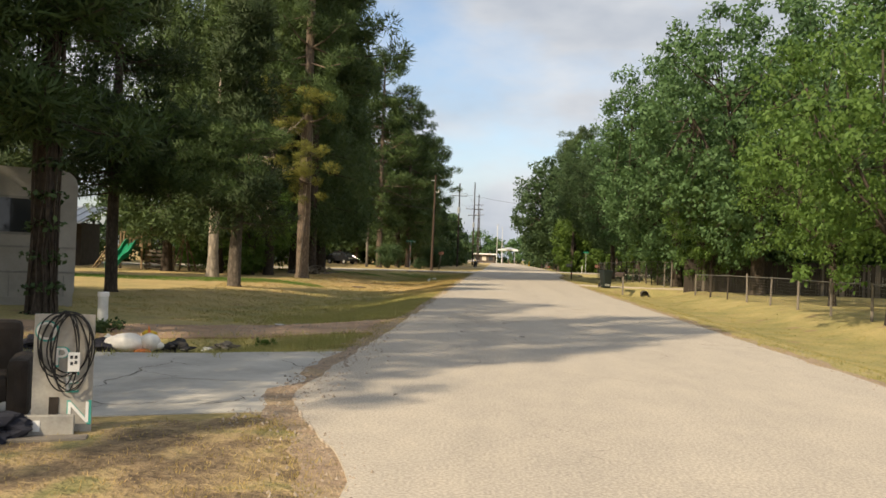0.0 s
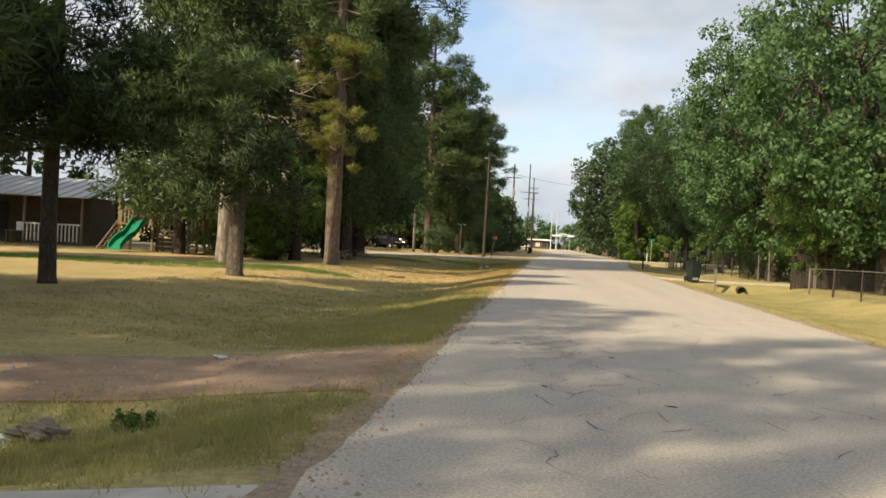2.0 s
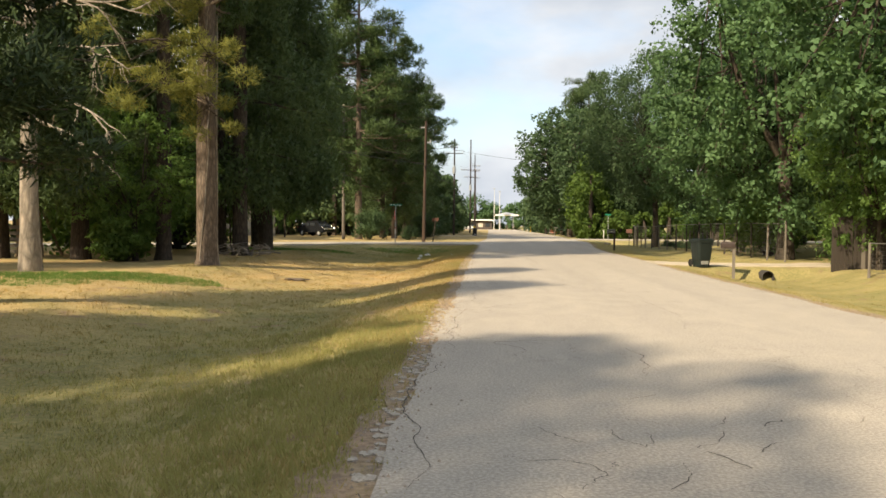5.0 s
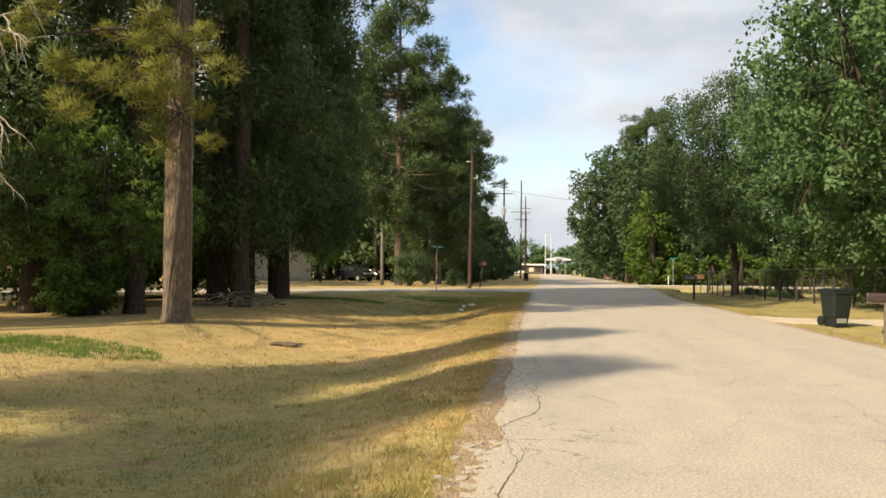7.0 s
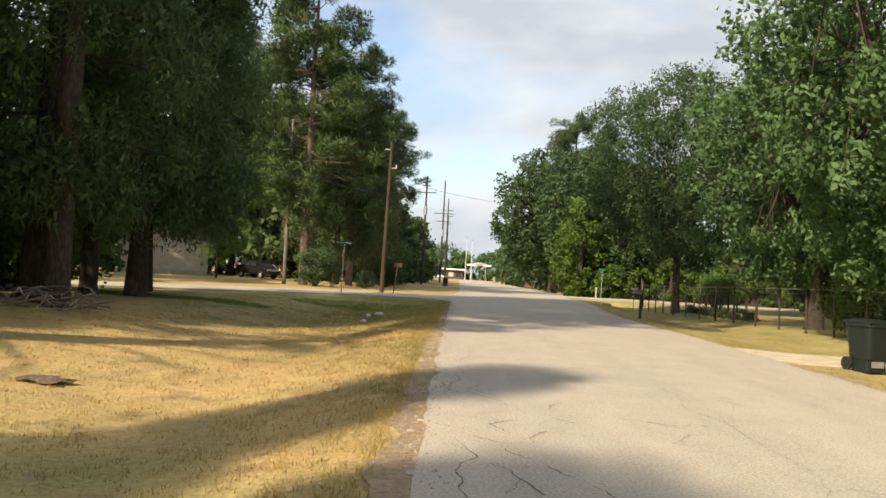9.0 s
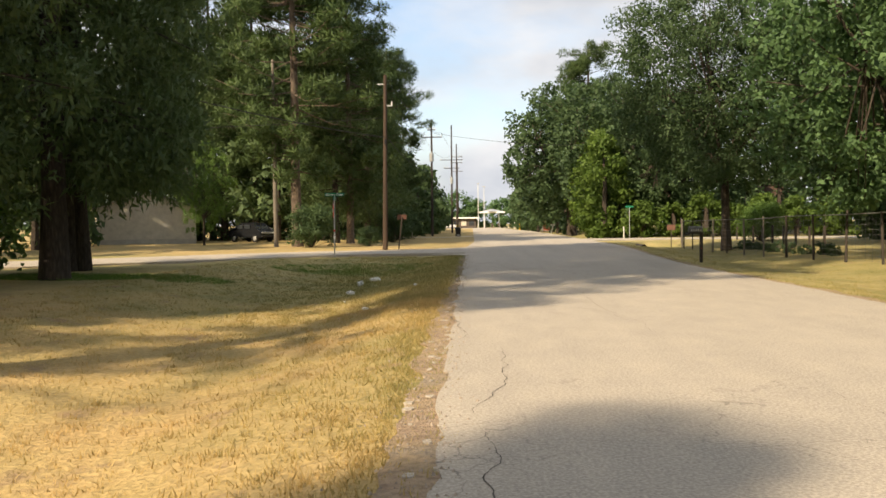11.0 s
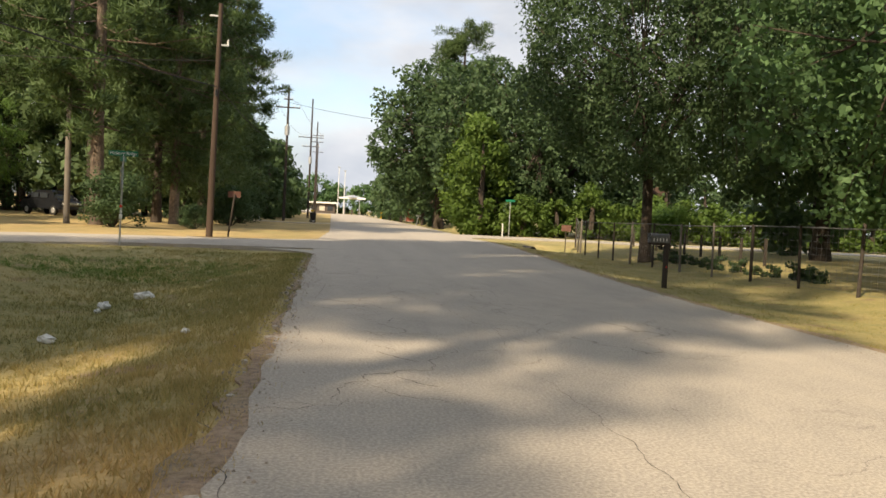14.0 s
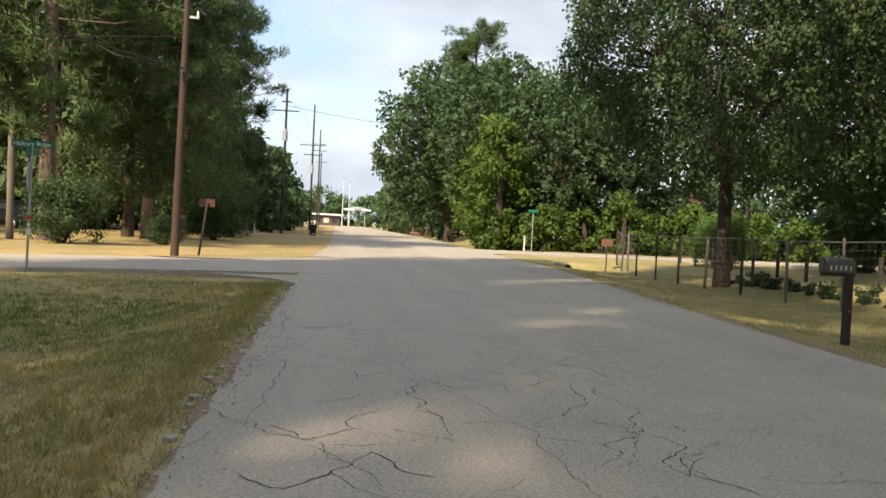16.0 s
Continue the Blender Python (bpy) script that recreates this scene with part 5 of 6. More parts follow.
# ---- vehicles ----
def make_car(x, y, rz, paint, label, tall=1.0):
    car = thing("parked_car", label, "car", x, y, ground_z(x, y) + 0.01, rz)
    prof = [(-2.25, 0.42), (-2.3, 0.72), (-2.2, 1.02), (-1.7, 1.08), (-1.35, 1.15), (-0.75, 1.62 * tall), (0.9, 1.64 * tall), (1.55, 1.12), (2.1, 1.0), (2.28, 0.8), (2.28, 0.42)]
    bm = bmesh.new()
    sides = []
    for s in (-1, 1):
        sides.append([bm.verts.new((px, s * (0.9 if pz < 1.2 else 0.68), pz)) for px, pz in prof])
    n = len(prof)
    for k in range(n):
        bm.faces.new((sides[0][k], sides[0][(k + 1) % n], sides[1][(k + 1) % n], sides[1][k]))
    bm.faces.new(sides[0][::-1])
    bm.faces.new(sides[1])
    bmesh.ops.triangulate(bm, faces=[f for f in bm.faces if len(f.verts) > 4])
    bmesh.ops.recalc_face_normals(bm, faces=bm.faces)
    bmesh.ops.bevel(bm, geom=list(bm.edges), offset=0.05, segments=2, affect="EDGES")
    body = part("body", bm, paint, car)
    for s in (-1, 1):
        for px in (-0.72, 0.25):
            g = box(0.82, 0.03, 0.36, px, s * 0.80, 1.2, 0.02)
            part("side_window", g, GLASS, body)
        for px in (-1.4, 1.42):
            w = part("wheel", rod((px, s * 0.72, 0.34), (px, s * 0.93, 0.34), 0.34, 0.34, 24), RUBBER, car)
            part("rim", rod((px, s * 0.93, 0.34), (px, s * 0.945, 0.34), 0.2, 0.18, 14), GALV, w)
        part("headlight", box(0.06, 0.34, 0.13, 2.27, s * 0.62, 0.78, 0.02), DIRTY_WHITE, body, "clear headlight")
        part("tail_light", box(0.06, 0.2, 0.22, -2.27, s * 0.72, 0.78, 0.02), RED, body, "red tail light")
    ws = part("windscreen", box(0.72, 1.25, 0.02, 0, 0, 0, 0.008), GLASS, body)
    ws.matrix_basis = pose(1.26, 0, 1.39, 0, 38, 0)
    rear = part("rear_window", box(0.6, 1.2, 0.02, 0, 0, 0, 0.008), GLASS, body)
    rear.matrix_basis = pose(-1.09, 0, 1.4, 0, -38, 0)
    part("bumper", box(0.12, 1.7, 0.2, 2.27, 0, 0.42, 0.04), BLACK_PLASTIC, body)
    part("grille", box(0.05, 0.8, 0.16, 2.29, 0, 0.76, 0.02), GALV, body)
    return car


make_car(-21.8, 117.0, -35, CAR_PAINT, "black car parked under dark trees", 1.08)
make_car(25.6, 55.6, 4, plain("white_car_paint", (0.72, 0.73, 0.72), 0.3, spread=0.05, relief=0), "white car parked behind a board fence")
make_car(30.5, 60.0, 80, CAR_PAINT, "dark pickup parked at the end of a gravel drive", 1.1)
make_car(-8.5, 286.0, 180, plain("silver_car_paint", (0.6, 0.6, 0.6), 0.3, 0.3, spread=0.05, relief=0), "pale car parked before a distant shop")


# ---- buildings ----
def gable(w, d, eave, ridge, over=0.35):
    """A gable roof, ridge along y."""
    bm = bmesh.new()
    t = 0.12
    rows = []
    for yy in (-d / 2 - over, d / 2 + over):
        rows.append([bm.verts.new(p) for p in ((-w / 2 - over, yy, eave - 0.1), (0, yy, ridge), (w / 2 + over, yy, eave - 0.1), (w / 2 + over, yy, eave - 0.1 + t), (0, yy, ridge + t), (-w / 2 - over, yy, eave - 0.1 + t))])
    for k in range(6):
        bm.faces.new((rows[0][k], rows[0][(k + 1) % 6], rows[1][(k + 1) % 6], rows[1][k]))
    bm.faces.new(rows[0][::-1])
    bm.faces.new(rows[1])
    bmesh.ops.recalc_face_normals(bm, faces=bm.faces)
    return bm


def walls(w, d, eave, ridge):
    bm = bmesh.new()
    ends = []
    for yy in (-d / 2, d / 2):
        ends.append([bm.verts.new(p) for p in ((-w / 2, yy, -0.2), (w / 2, yy, -0.2), (w / 2, yy, eave), (0, yy, ridge - 0.02), (-w / 2, yy, eave))])
    for k in range(5):
        bm.faces.new((ends[0][k], ends[0][(k + 1) % 5], ends[1][(k + 1) % 5], ends[1][k]))
    bm.faces.new(ends[0][::-1])
    bm.faces.new(ends[1])
    bmesh.ops.recalc_face_normals(bm, faces=bm.faces)
    return bm


def make_house(x, y, rz, w, d, eave, ridge, wall_mat, roof_mat, label, windows=((-0.25, 1.2), (0.25, 1.2)), laps=True):
    house = thing("house", label, "house", x, y, ground_z(x, y), rz)
    body = part("wall", walls(w, d, eave, ridge), wall_mat, house)
    part("foundation", box(w + 0.04, d + 0.04, 0.55, 0, 0, -0.1), CONCRETE, house)
    part("roof", gable(w, d, eave, ridge), roof_mat, house)
    for sx in (-1, 1):
        part("fascia", box(0.06, d + 0.7, 0.18, sx * (w / 2 + 0.36), 0, eave - 0.2), DIRTY_WHITE, house)
    if laps:
        for k in range(int(eave / 0.22)):
            part("lap_board", box(w + 0.03, d + 0.03, 0.012, 0, 0, 0.5 + 0.22 * k), wall_mat, house)
    for f, z in windows:
        win = part("window", box(0.9, 0.05, 1.1, f * w, -d / 2 - 0.02, z, 0.01), GLASS, house)
        for sx in (-0.5, 0.5):
            part("frame", box(0.08, 0.08, 1.2, f * w + sx * 0.95, -d / 2 - 0.04, z - 0.05, 0.006), DIRTY_WHITE, win)
        for dz in (-0.05, 0.52, 1.1):
            part("frame", box(1.0, 0.08, 0.07, f * w, -d / 2 - 0.04, z + dz, 0.006), DIRTY_WHITE, win)
    return house


make_house(-32.2, 117.9, 25, 8.0, 13.0, 3.1, 4.5, PALE_SIDING, plain("grey_shingles", (0.13, 0.125, 0.12), 0.9), "pale low house under trees by a side street", ())
make_house(30.5, 139.0, 5, 7.0, 9.0, 3.0, 6.0, BRICK_DARK, plain("brown_shingles", (0.12, 0.09, 0.075), 0.9), "brown brick house half hidden by a hedge", ((0.0, 1.0),), False)
BW = thing("brick_outbuilding", "small red brick outbuilding beside the far road", "outbuilding", 14.2, 212.0, ground_z(14.2, 212))
part("wall", box(3.4, 4.0, 3.0, 0, 0, -0.1, 0.01), MORTAR, BW)
part("roof", box(3.8, 4.4, 0.16, 0, 0, 2.9, 0.03), plain("dark_roof_felt", (0.09, 0.08, 0.075), 0.9), BW)
BRICK_ME = bpy.data.meshes.new("brick")
bmb = box(0.33, 0.05, 0.135, 0, 0, 0, 0.006)
bmb.to_mesh(BRICK_ME)
bmb.free()
BRICK_ME.materials.append(BRICK)
for r in range(19):
    for k in range(10):
        xx = -1.52 + 0.345 * k - (0.17 if r % 2 else 0)
        if -1.7 < xx < 1.6:
            part("brick", BRICK_ME, None, BW).matrix_basis = pose(xx, -2.0, 0.02 + 0.15 * r)

SHED = thing("shed", "long dark shed with pale metal roof and porch", "shed", -34.2, 57.0, ground_z(-34.2, 57.0), 12)
SHED.scale = (1.25, 1.25, 1.25)
part("wall", box(8.0, 4.0, 2.5, 0, 1.0, -0.1), DARK_SIDING, SHED)
rf = part("roof", box(8.8, 6.0, 0.07, 0, 0, 0, 0.01), METAL_ROOF, SHED)
rf.matrix_basis = pose(0, 0.3, 2.85, 11, 0, 0)
for k in range(15):
    rib = part("roof_rib", box(0.05, 6.0, 0.05, -4.2 + 0.6 * k, 0, 0.07), METAL_ROOF, rf)
for xx in (-4.0, -1.4, 1.3, 4.0):
    part("porch_post", box(0.12, 0.12, 2.35, xx, -2.2, -0.05, 0.01), GREY_WOOD, SHED)
rail = part("porch_rail", box(2.6, 0.07, 0.07, 2.65, -2.2, 0.95, 0.006), WHITE_PAINT, SHED)
for k in range(14):
    part("baluster", box(0.05, 0.05, 0.8, 1.45 + 0.18 * k, -2.2, 0.15), WHITE_PAINT, rail)
part("door", box(0.95, 0.06, 2.0, -0.4, -1.02, 0), BLACK_PLASTIC, SHED)
part("window", box(1.1, 0.06, 0.8, -2.5, -1.02, 1.1), GLASS, SHED)
TB = thing("work_table", "rough table beside a dark shed", "table", -30.6, 52.3, ground_z(-30.6, 52.3), 10)
part("tabletop", box(1.6, 0.7, 0.05, 0, 0, 0.75, 0.01), GREY_WOOD, TB)
for xx in (-0.7, 0.7):
    for yy in (-0.28, 0.28):
        part("leg", box(0.07, 0.07, 0.76, xx, yy, 0), GREY_WOOD, TB)
part("panel", box(0.4, 0.04, 0.5, 0, 0, 0, 0.01), WHITE_PAINT, thing("white_board", "small white board standing on a table", "board", -30.7, 52.3, ground_z(-30.6, 52.3) + 0.8, 10))


# ---- camper trailer ----
def rounded_slab(w, h, t, r, seg=6):
    bm = bmesh.new()
    pts = []
    for cx, cz, a0 in ((w / 2 - r, h - r, 0), (-w / 2 + r, h - r, 90), (-w / 2 + r * 0.4, r * 0.4, 180), (w / 2 - r * 0.4, r * 0.4, 270)):
        rr = r if a0 < 180 else r * 0.4
        pts += [(cx + rr * math.cos(radians(a0 + 90 * k / seg)), cz + rr * math.sin(radians(a0 + 90 * k / seg))) for k in range(seg + 1)]
    a = [bm.verts.new((x, -t / 2, z)) for x, z in pts]
    b = [bm.verts.new((x, t / 2, z)) for x, z in pts]
    n = len(pts)
    for k in range(n):
        bm.faces.new((a[k], a[(k + 1) % n], b[(k + 1) % n], b[k]))
    bm.faces.new(a[::-1])
    bm.faces.new(b)
    bmesh.ops.recalc_face_normals(bm, faces=bm.faces)
    return bm


RVX, RVY = -11.35, 19.25
RV = thing("camper_trailer", "old pale grey camper trailer with rounded corners", "camper", RVX, RVY, ground_z(RVX, RVY), 37)
rvb = part("body", rounded_slab(2.5, 3.1, 5.6, 0.4), RV_SKIN, RV)
rvb.matrix_basis = pose(0, 2.8, 0.2)
for z in (0.78, 1.38):
    part("trim_band", box(2.5, 0.02, 0.05, 0, -0.01, z, 0.006), RV_TRIM, RV)
win = part("window", rounded_slab(0.8, 0.8, 0.03, 0.14), GLASS, RV)
win.matrix_basis = pose(-0.15, -0.012, 1.75)
fr = part("frame", rounded_slab(0.92, 0.92, 0.02, 0.18), RV_TRIM, win)
fr.matrix_basis = pose(0, 0.012, -0.06)
for k in range(6):
    part("skirt_seam", box(0.02, 0.02, 0.5, -1.0 + 0.4 * k, -0.01, 0.22), RV_TRIM, RV)
part("skirt", box(2.46, 5.5, 0.4, 0, 2.8, -0.1), RV_SKIN, RV)
for s in (-1, 1):
    w = part("wheel", rod((s * 1.1, 2.8, 0.33), (s * 1.28, 2.8, 0.33), 0.33, 0.33, 20), RUBBER, RV)
    part("rim", rod((s * 1.28, 2.8, 0.33), (s * 1.29, 2.8, 0.33), 0.18, 0.18, 12), GALV, w)


# ---- playset ----
def make_playset():
    x, y = -23.7, 53.0
    p = thing("playset", "wooden climbing tower with green slide and swing frame", "playset", x, y, ground_z(x, y), 8)
    p.scale = (1.25, 1.25, 1.25)
    for xx in (-0.75, 0.75):
        for yy in (-0.75, 0.75):
            part("tower_post", box(0.1, 0.1, 2.5, xx, yy, -0.05, 0.01), TAN_WOOD, p)
    deck = part("deck", box(1.7, 1.7, 0.08, 0, 0, 1.15, 0.01), TAN_WOOD, p)
    for yy in (-0.78, 0.78):
        part("hand_rail", box(1.7, 0.06, 0.09, 0, yy, 1.85, 0.01), TAN_WOOD, deck)
        for k in range(9):
            part("baluster", box(0.07, 0.03, 0.66, -0.66 + 0.165 * k, yy, 1.22), TAN_WOOD, deck)
    for xx in (-0.78, 0.78):
        part("hand_rail", box(0.06, 1.6, 0.09, xx, 0, 1.85, 0.01), TAN_WOOD, deck)
    bm = bmesh.new()
    rows = []
    for k in range(13):
        t = k / 12
        sx = -0.85 - 2.1 * t
        sz = 1.2 * (1 - t) ** 0.9 * (1 + 0.12 * math.sin(3 * math.pi * t)) + 0.12
        rows.append([bm.verts.new((sx, -0.35 + yy, sz + zz)) for yy, zz in ((-0.3, 0.22), (-0.24, 0.22), (-0.22, 0.02), (0.22, 0.02), (0.24, 0.22), (0.3, 0.22), (0.3, -0.04), (-0.3, -0.04))])
    for a, b in zip(rows, rows[1:]):
        for k in range(8):
            bm.faces.new((a[k], a[(k + 1) % 8], b[(k + 1) % 8], b[k]))
    bm.faces.new(rows[0])
    bm.faces.new(rows[-1][::-1])
    bmesh.ops.recalc_face_normals(bm, faces=bm.faces)
    part("slide", bm, SLIDE_GREEN, p, "green plastic slide").matrix_basis = pose(0.25, -0.25, 0, 0, 0, 78)
    for yy in (-0.2, 0.4):
        part("ladder_rail", rod((-1.5, -1.2 + yy, -0.05), (-0.8, -0.6 + yy, 1.3), 0.04, 0.04, 6), TAN_WOOD, p)
    for k in range(6):
        t = (k + 0.6) / 6.5
        part("rung", rod((-1.5 + 0.7 * t, -1.45 + 0.6 * t, 1.3 * t), (-1.5 + 0.7 * t, -0.75 + 0.6 * t, 1.3 * t), 0.035, 0.035, 6), TAN_WOOD, p)
    for k in range(5):
        part("wall_slat", box(1.5, 0.03, 0.12, 1.6, -0.6, 0.1 + 0.2 * k, 0.005), GREY_WOOD, p)
    for xx in (0.95, 2.3):
        part("frame_post", box(0.09, 0.09, 1.3, xx, -0.55, -0.05, 0.01), TAN_WOOD, p)
    part("swing_beam", box(2.1, 0.1, 0.14, 1.75, 0, 1.75, 0.01), TAN_WOOD, p)
    for s in (-1, 1):
        part("frame_leg", rod((3.2, s * 0.9, -0.05), (2.75, 0, 1.8), 0.05, 0.05, 6), TAN_WOOD, p)
        part("frame_leg", rod((2.3, s * 0.8, -0.05), (2.7, 0, 1.8), 0.05, 0.05, 6), TAN_WOOD, p)
    for k in range(5):
        part("rung", rod((2.36 + 0.06 * k, -0.62 + 0.11 * k, 0.3 + 0.28 * k), (2.36 + 0.06 * k, 0.62 - 0.11 * k, 0.3 + 0.28 * k), 0.03, 0.03, 6), TAN_WOOD, p)
    for xx in (1.5,):
        s = part("swing_seat", box(0.5, 0.18, 0.04, xx, 0, 0.5, 0.01), BLACK_PLASTIC, p)
        for dx in (-0.23, 0.23):
            part("chain", rod((xx + dx, 0, 0.52), (xx + dx, 0, 1.76), 0.008, 0.008, 5), GALV, s)


make_playset()


# ---- distant forecourt ----
CAN = thing("forecourt_canopy", "white flat canopy on posts over a distant forecourt", "canopy", 4.6, 310.0, ground_z(4.6, 310))
CAN.scale = (0.62, 0.62, 0.95)
part("roof", box(13.0, 8.0, 0.5, 0, 0, 5.0, 0.08), WHITE_PAINT, CAN)
part("hip", rod((0, 0, 5.48), (0, 0, 6.3), 6.3, 0.8, 4), METAL_ROOF, CAN)
for xx in (-3.6, 3.6):
    for yy in (-2.6, 2.6):
        part("column", box(0.22, 0.22, 5.1, xx, yy, -0.05, 0.03), GALV, CAN)
for xx in (-3.6, 0, 3.6):
    part("pump", box(0.9, 0.6, 1.7, xx, 0, 0, 0.06), DARK_SIDING, CAN)
SHOP = thing("shop", "long low shop with a pale roof edge far down the road", "shop", -8.0, 314.0, ground_z(-8, 314))
part("wall", box(15.0, 7.0, 3.2, 0, 0, -0.1), DARK_SIDING, SHOP)
part("roof", box(16.0, 8.4, 0.45, 0, -0.4, 3.1, 0.05), WHITE_PAINT, SHOP)
for k in range(6):
    w = part("window", box(1.6, 0.08, 1.5, -6.2 + 2.45 * k, -3.52, 0.9, 0.02), GLASS if k % 2 else PALE_SIDING, SHOP)
for k, (x, h) in enumerate(((0.2, 14.0), (2.0, 13.0), (11.5, 9.0))):
    fp = thing("light_mast", "slender pale mast on the distant forecourt", "mast", x, 303.0, ground_z(x, 303) - 0.1)
    part("shaft", rod((0, 0, 0), (0, 0, h), 0.14, 0.08, 8), DIRTY_WHITE, fp)
    part("lamp_head", box(0.9, 0.4, 0.2, 0, -0.2, h - 0.1, 0.04), GALV, fp)
for k, x in enumerate((9.5, 12.8, 16.5)):
    yb = thing("bollard", "yellow and white roadside post far off", "bollard", x, 240 + 6 * k, ground_z(x, 240) - 0.05)
    part("post", rod((0, 0, 0), (0, 0, 1.6), 0.16, 0.16, 8), YELLOW if k != 1 else WHITE_PAINT, yb)


# ---- things set out beside the concrete drive ----
BX, BY = -3.36, 6.38
SB = thing("sale_sign", "grey plywood sign with teal painted letters leaning upright", "sign", BX, BY, ground_z(BX, BY), 20)
board = part("board", box(0.44, 0.02, 0.94, 0, 0, 0, 0.004), PLYWOOD, SB)
for ch, lx, lz, sz in (("O", -0.13, 0.80, 0.2), ("P", -0.02, 0.60, 0.2), ("E", 0.06, 0.40, 0.2), ("N", 0.12, 0.16, 0.24)):
    lettering(ch, sz * 1.18, TEAL, board, pose(lx + 0.006, -0.0115, lz - 0.005, 90, 0, 0), "letter_edge", 0.001)
    lettering(ch, sz, WHITE_PAINT, board, pose(lx, -0.014, lz, 90, 0, 0), "letter", 0.001)
part("knot_patch", box(0.07, 0.008, 0.15, -0.06, -0.013, 0.14, 0.002), BROWN_CLOTH, board)
BASE = thing("base_board", "rough painted timber laid before a sign", "board", BX - 0.16, BY - 0.16, ground_z(BX, BY) - 0.005, 20)
part("plank", box(0.62, 0.06, 0.17, 0, 0, 0, 0.008), PLYWOOD, BASE)
for k in range(4):
    part("paint_bar", box(0.05, 0.004, 0.085, -0.24 + 0.095 * k, -0.032, 0.05, 0.001), WHITE_PAINT, BASE)
part("plank", box(0.95, 0.16, 0.035, -0.05, -0.16, 0.0, 0.006), GREY_WOOD, BASE)


def make_cable_coil():
    rng = random.Random(17)
    coil = thing("cable_coil", "coil of black cable hung over a plywood sign", "cable", BX, BY, ground_z(BX, BY), 20)
    for k in range(8):
        verts, faces, pts = [], [], []
        cx, top = rng.uniform(-0.04, 0.07), 0.95 + rng.uniform(-0.01, 0.015)
        w, h = rng.uniform(0.08, 0.19), rng.uniform(0.23, 0.31)
        for j in range(29):
            a = 2 * math.pi * j / 28
            pts.append((cx + w * math.sin(a) * (1 + 0.1 * math.sin(a * 2 + k)), -0.03 - 0.006 * k + (0.03 if math.cos(a) > 0.9 else 0), top - h + h * math.cos(a)))
        tube_arrays(verts, faces, pts, [0.006] * 29, 6)
        part("loop", mesh_from("loop", verts, faces, CABLE, True), None, coil)
    tag = part("tag", box(0.085, 0.004, 0.15, 0.085, -0.095, 0.5, 0.001), WHITE_PAINT, coil, "white paper tag")
    for k, (bx, bz) in enumerate(((0.068, 0.6), (0.1, 0.6), (0.1, 0.56), (0.07, 0.55))):
        part("print_bar", box(0.02, 0.003, 0.025, bx, -0.098, bz), BLACK_PLASTIC, tag)


make_cable_coil()
AC = thing("armchair", "dark brown upholstered armchair beside a sign", "armchair", -4.35, 6.75, ground_z(-4.35, 6.75), 25)
part("seat", box(0.62, 0.6, 0.22, 0, 0, 0.18, 0.07), BROWN_CLOTH, AC)
part("backrest", box(0.7, 0.2, 0.62, 0, 0.32, 0.2, 0.07), BROWN_CLOTH, AC)
for s in (-1, 1):
    part("armrest", box(0.17, 0.66, 0.5, s * 0.38, 0, 0.05, 0.06), BROWN_CLOTH, AC)
    for yy in (-0.25, 0.28):
        part("leg", box(0.05, 0.05, 0.16, s * 0.36, yy, -0.02, 0.006), DARK_WOOD, AC)


def lump(name, label, category, x, y, mat, sx, sy, sz, seed, rough=0.45):
    ob = thing(name, label, category, x, y, ground_z(x, y))
    part("body", blob(sx, sy, sz, 0, 0, sz * 0.6, rough, seed, 4), mat, ob)
    return ob


lump("cloth_heap", "crumpled dark blue cloth on the ground", "cloth", -3.85, 6.15, DARK_CLOTH, 0.36, 0.25, 0.13, 1)
lump("cloth_heap", "dark clothes heaped beside the drive", "clothes", -7.1, 12.6, DARK_CLOTH, 0.5, 0.3, 0.16, 2, 0.9)
lump("cloth_heap", "dark clothes heaped beside the drive", "clothes", -6.6, 13.0, DARK_CLOTH, 0.4, 0.25, 0.15, 3, 0.9)
lump("cloth_heap", "black and white patterned cloth", "clothes", -6.35, 13.4, DIRTY_WHITE, 0.18, 0.14, 0.13, 4, 0.9)
lump("plastic_bag", "black plastic bag beside the drive", "bag", -5.25, 13.5, BLACK_PLASTIC, 0.26, 0.16, 0.12, 5, 0.9)
lump("shoe_heap", "worn shoes and scraps in the grass", "shoes", -4.5, 13.9, GREY_WOOD, 0.22, 0.09, 0.08, 6, 0.9)
lump("shoe_heap", "worn shoes and scraps in the grass", "shoes", -4.75, 13.7, DIRTY_WHITE, 0.09, 0.06, 0.06, 7, 0.9)
lump("blue_tub", "blue plastic tub by a sign", "tub", -3.75, 5.75, BLUE, 0.12, 0.12, 0.14, 8, 0.1)
bt = thing("bottle", "lime green plastic bottle on a chair", "bottle", -4.2, 6.45, ground_z(-4.2, 6.45) + 0.38)
part("body", rod((0, 0, 0), (0, 0, 0.2), 0.055, 0.055, 14), LIME, bt)
part("cap", rod((0, 0, 0.2), (0, 0, 0.25), 0.025, 0.025, 10), WHITE_PAINT, bt)
for k, (x, y, mat) in enumerate(((-8.5, 11.8, BLUE), (-8.1, 12.2, DIRTY_WHITE), (-7.7, 12.3, GALV))):
    bxx = thing("storage_box", "small plastic box among things set out", "box", x, y, ground_z(x, y) - 0.01, 20 * k)
    part("body", box(0.34, 0.26, 0.2, 0, 0, 0, 0.02), mat, bxx)
    part("lid", box(0.37, 0.29, 0.035, 0, 0, 0.2, 0.01), DIRTY_WHITE, bxx)
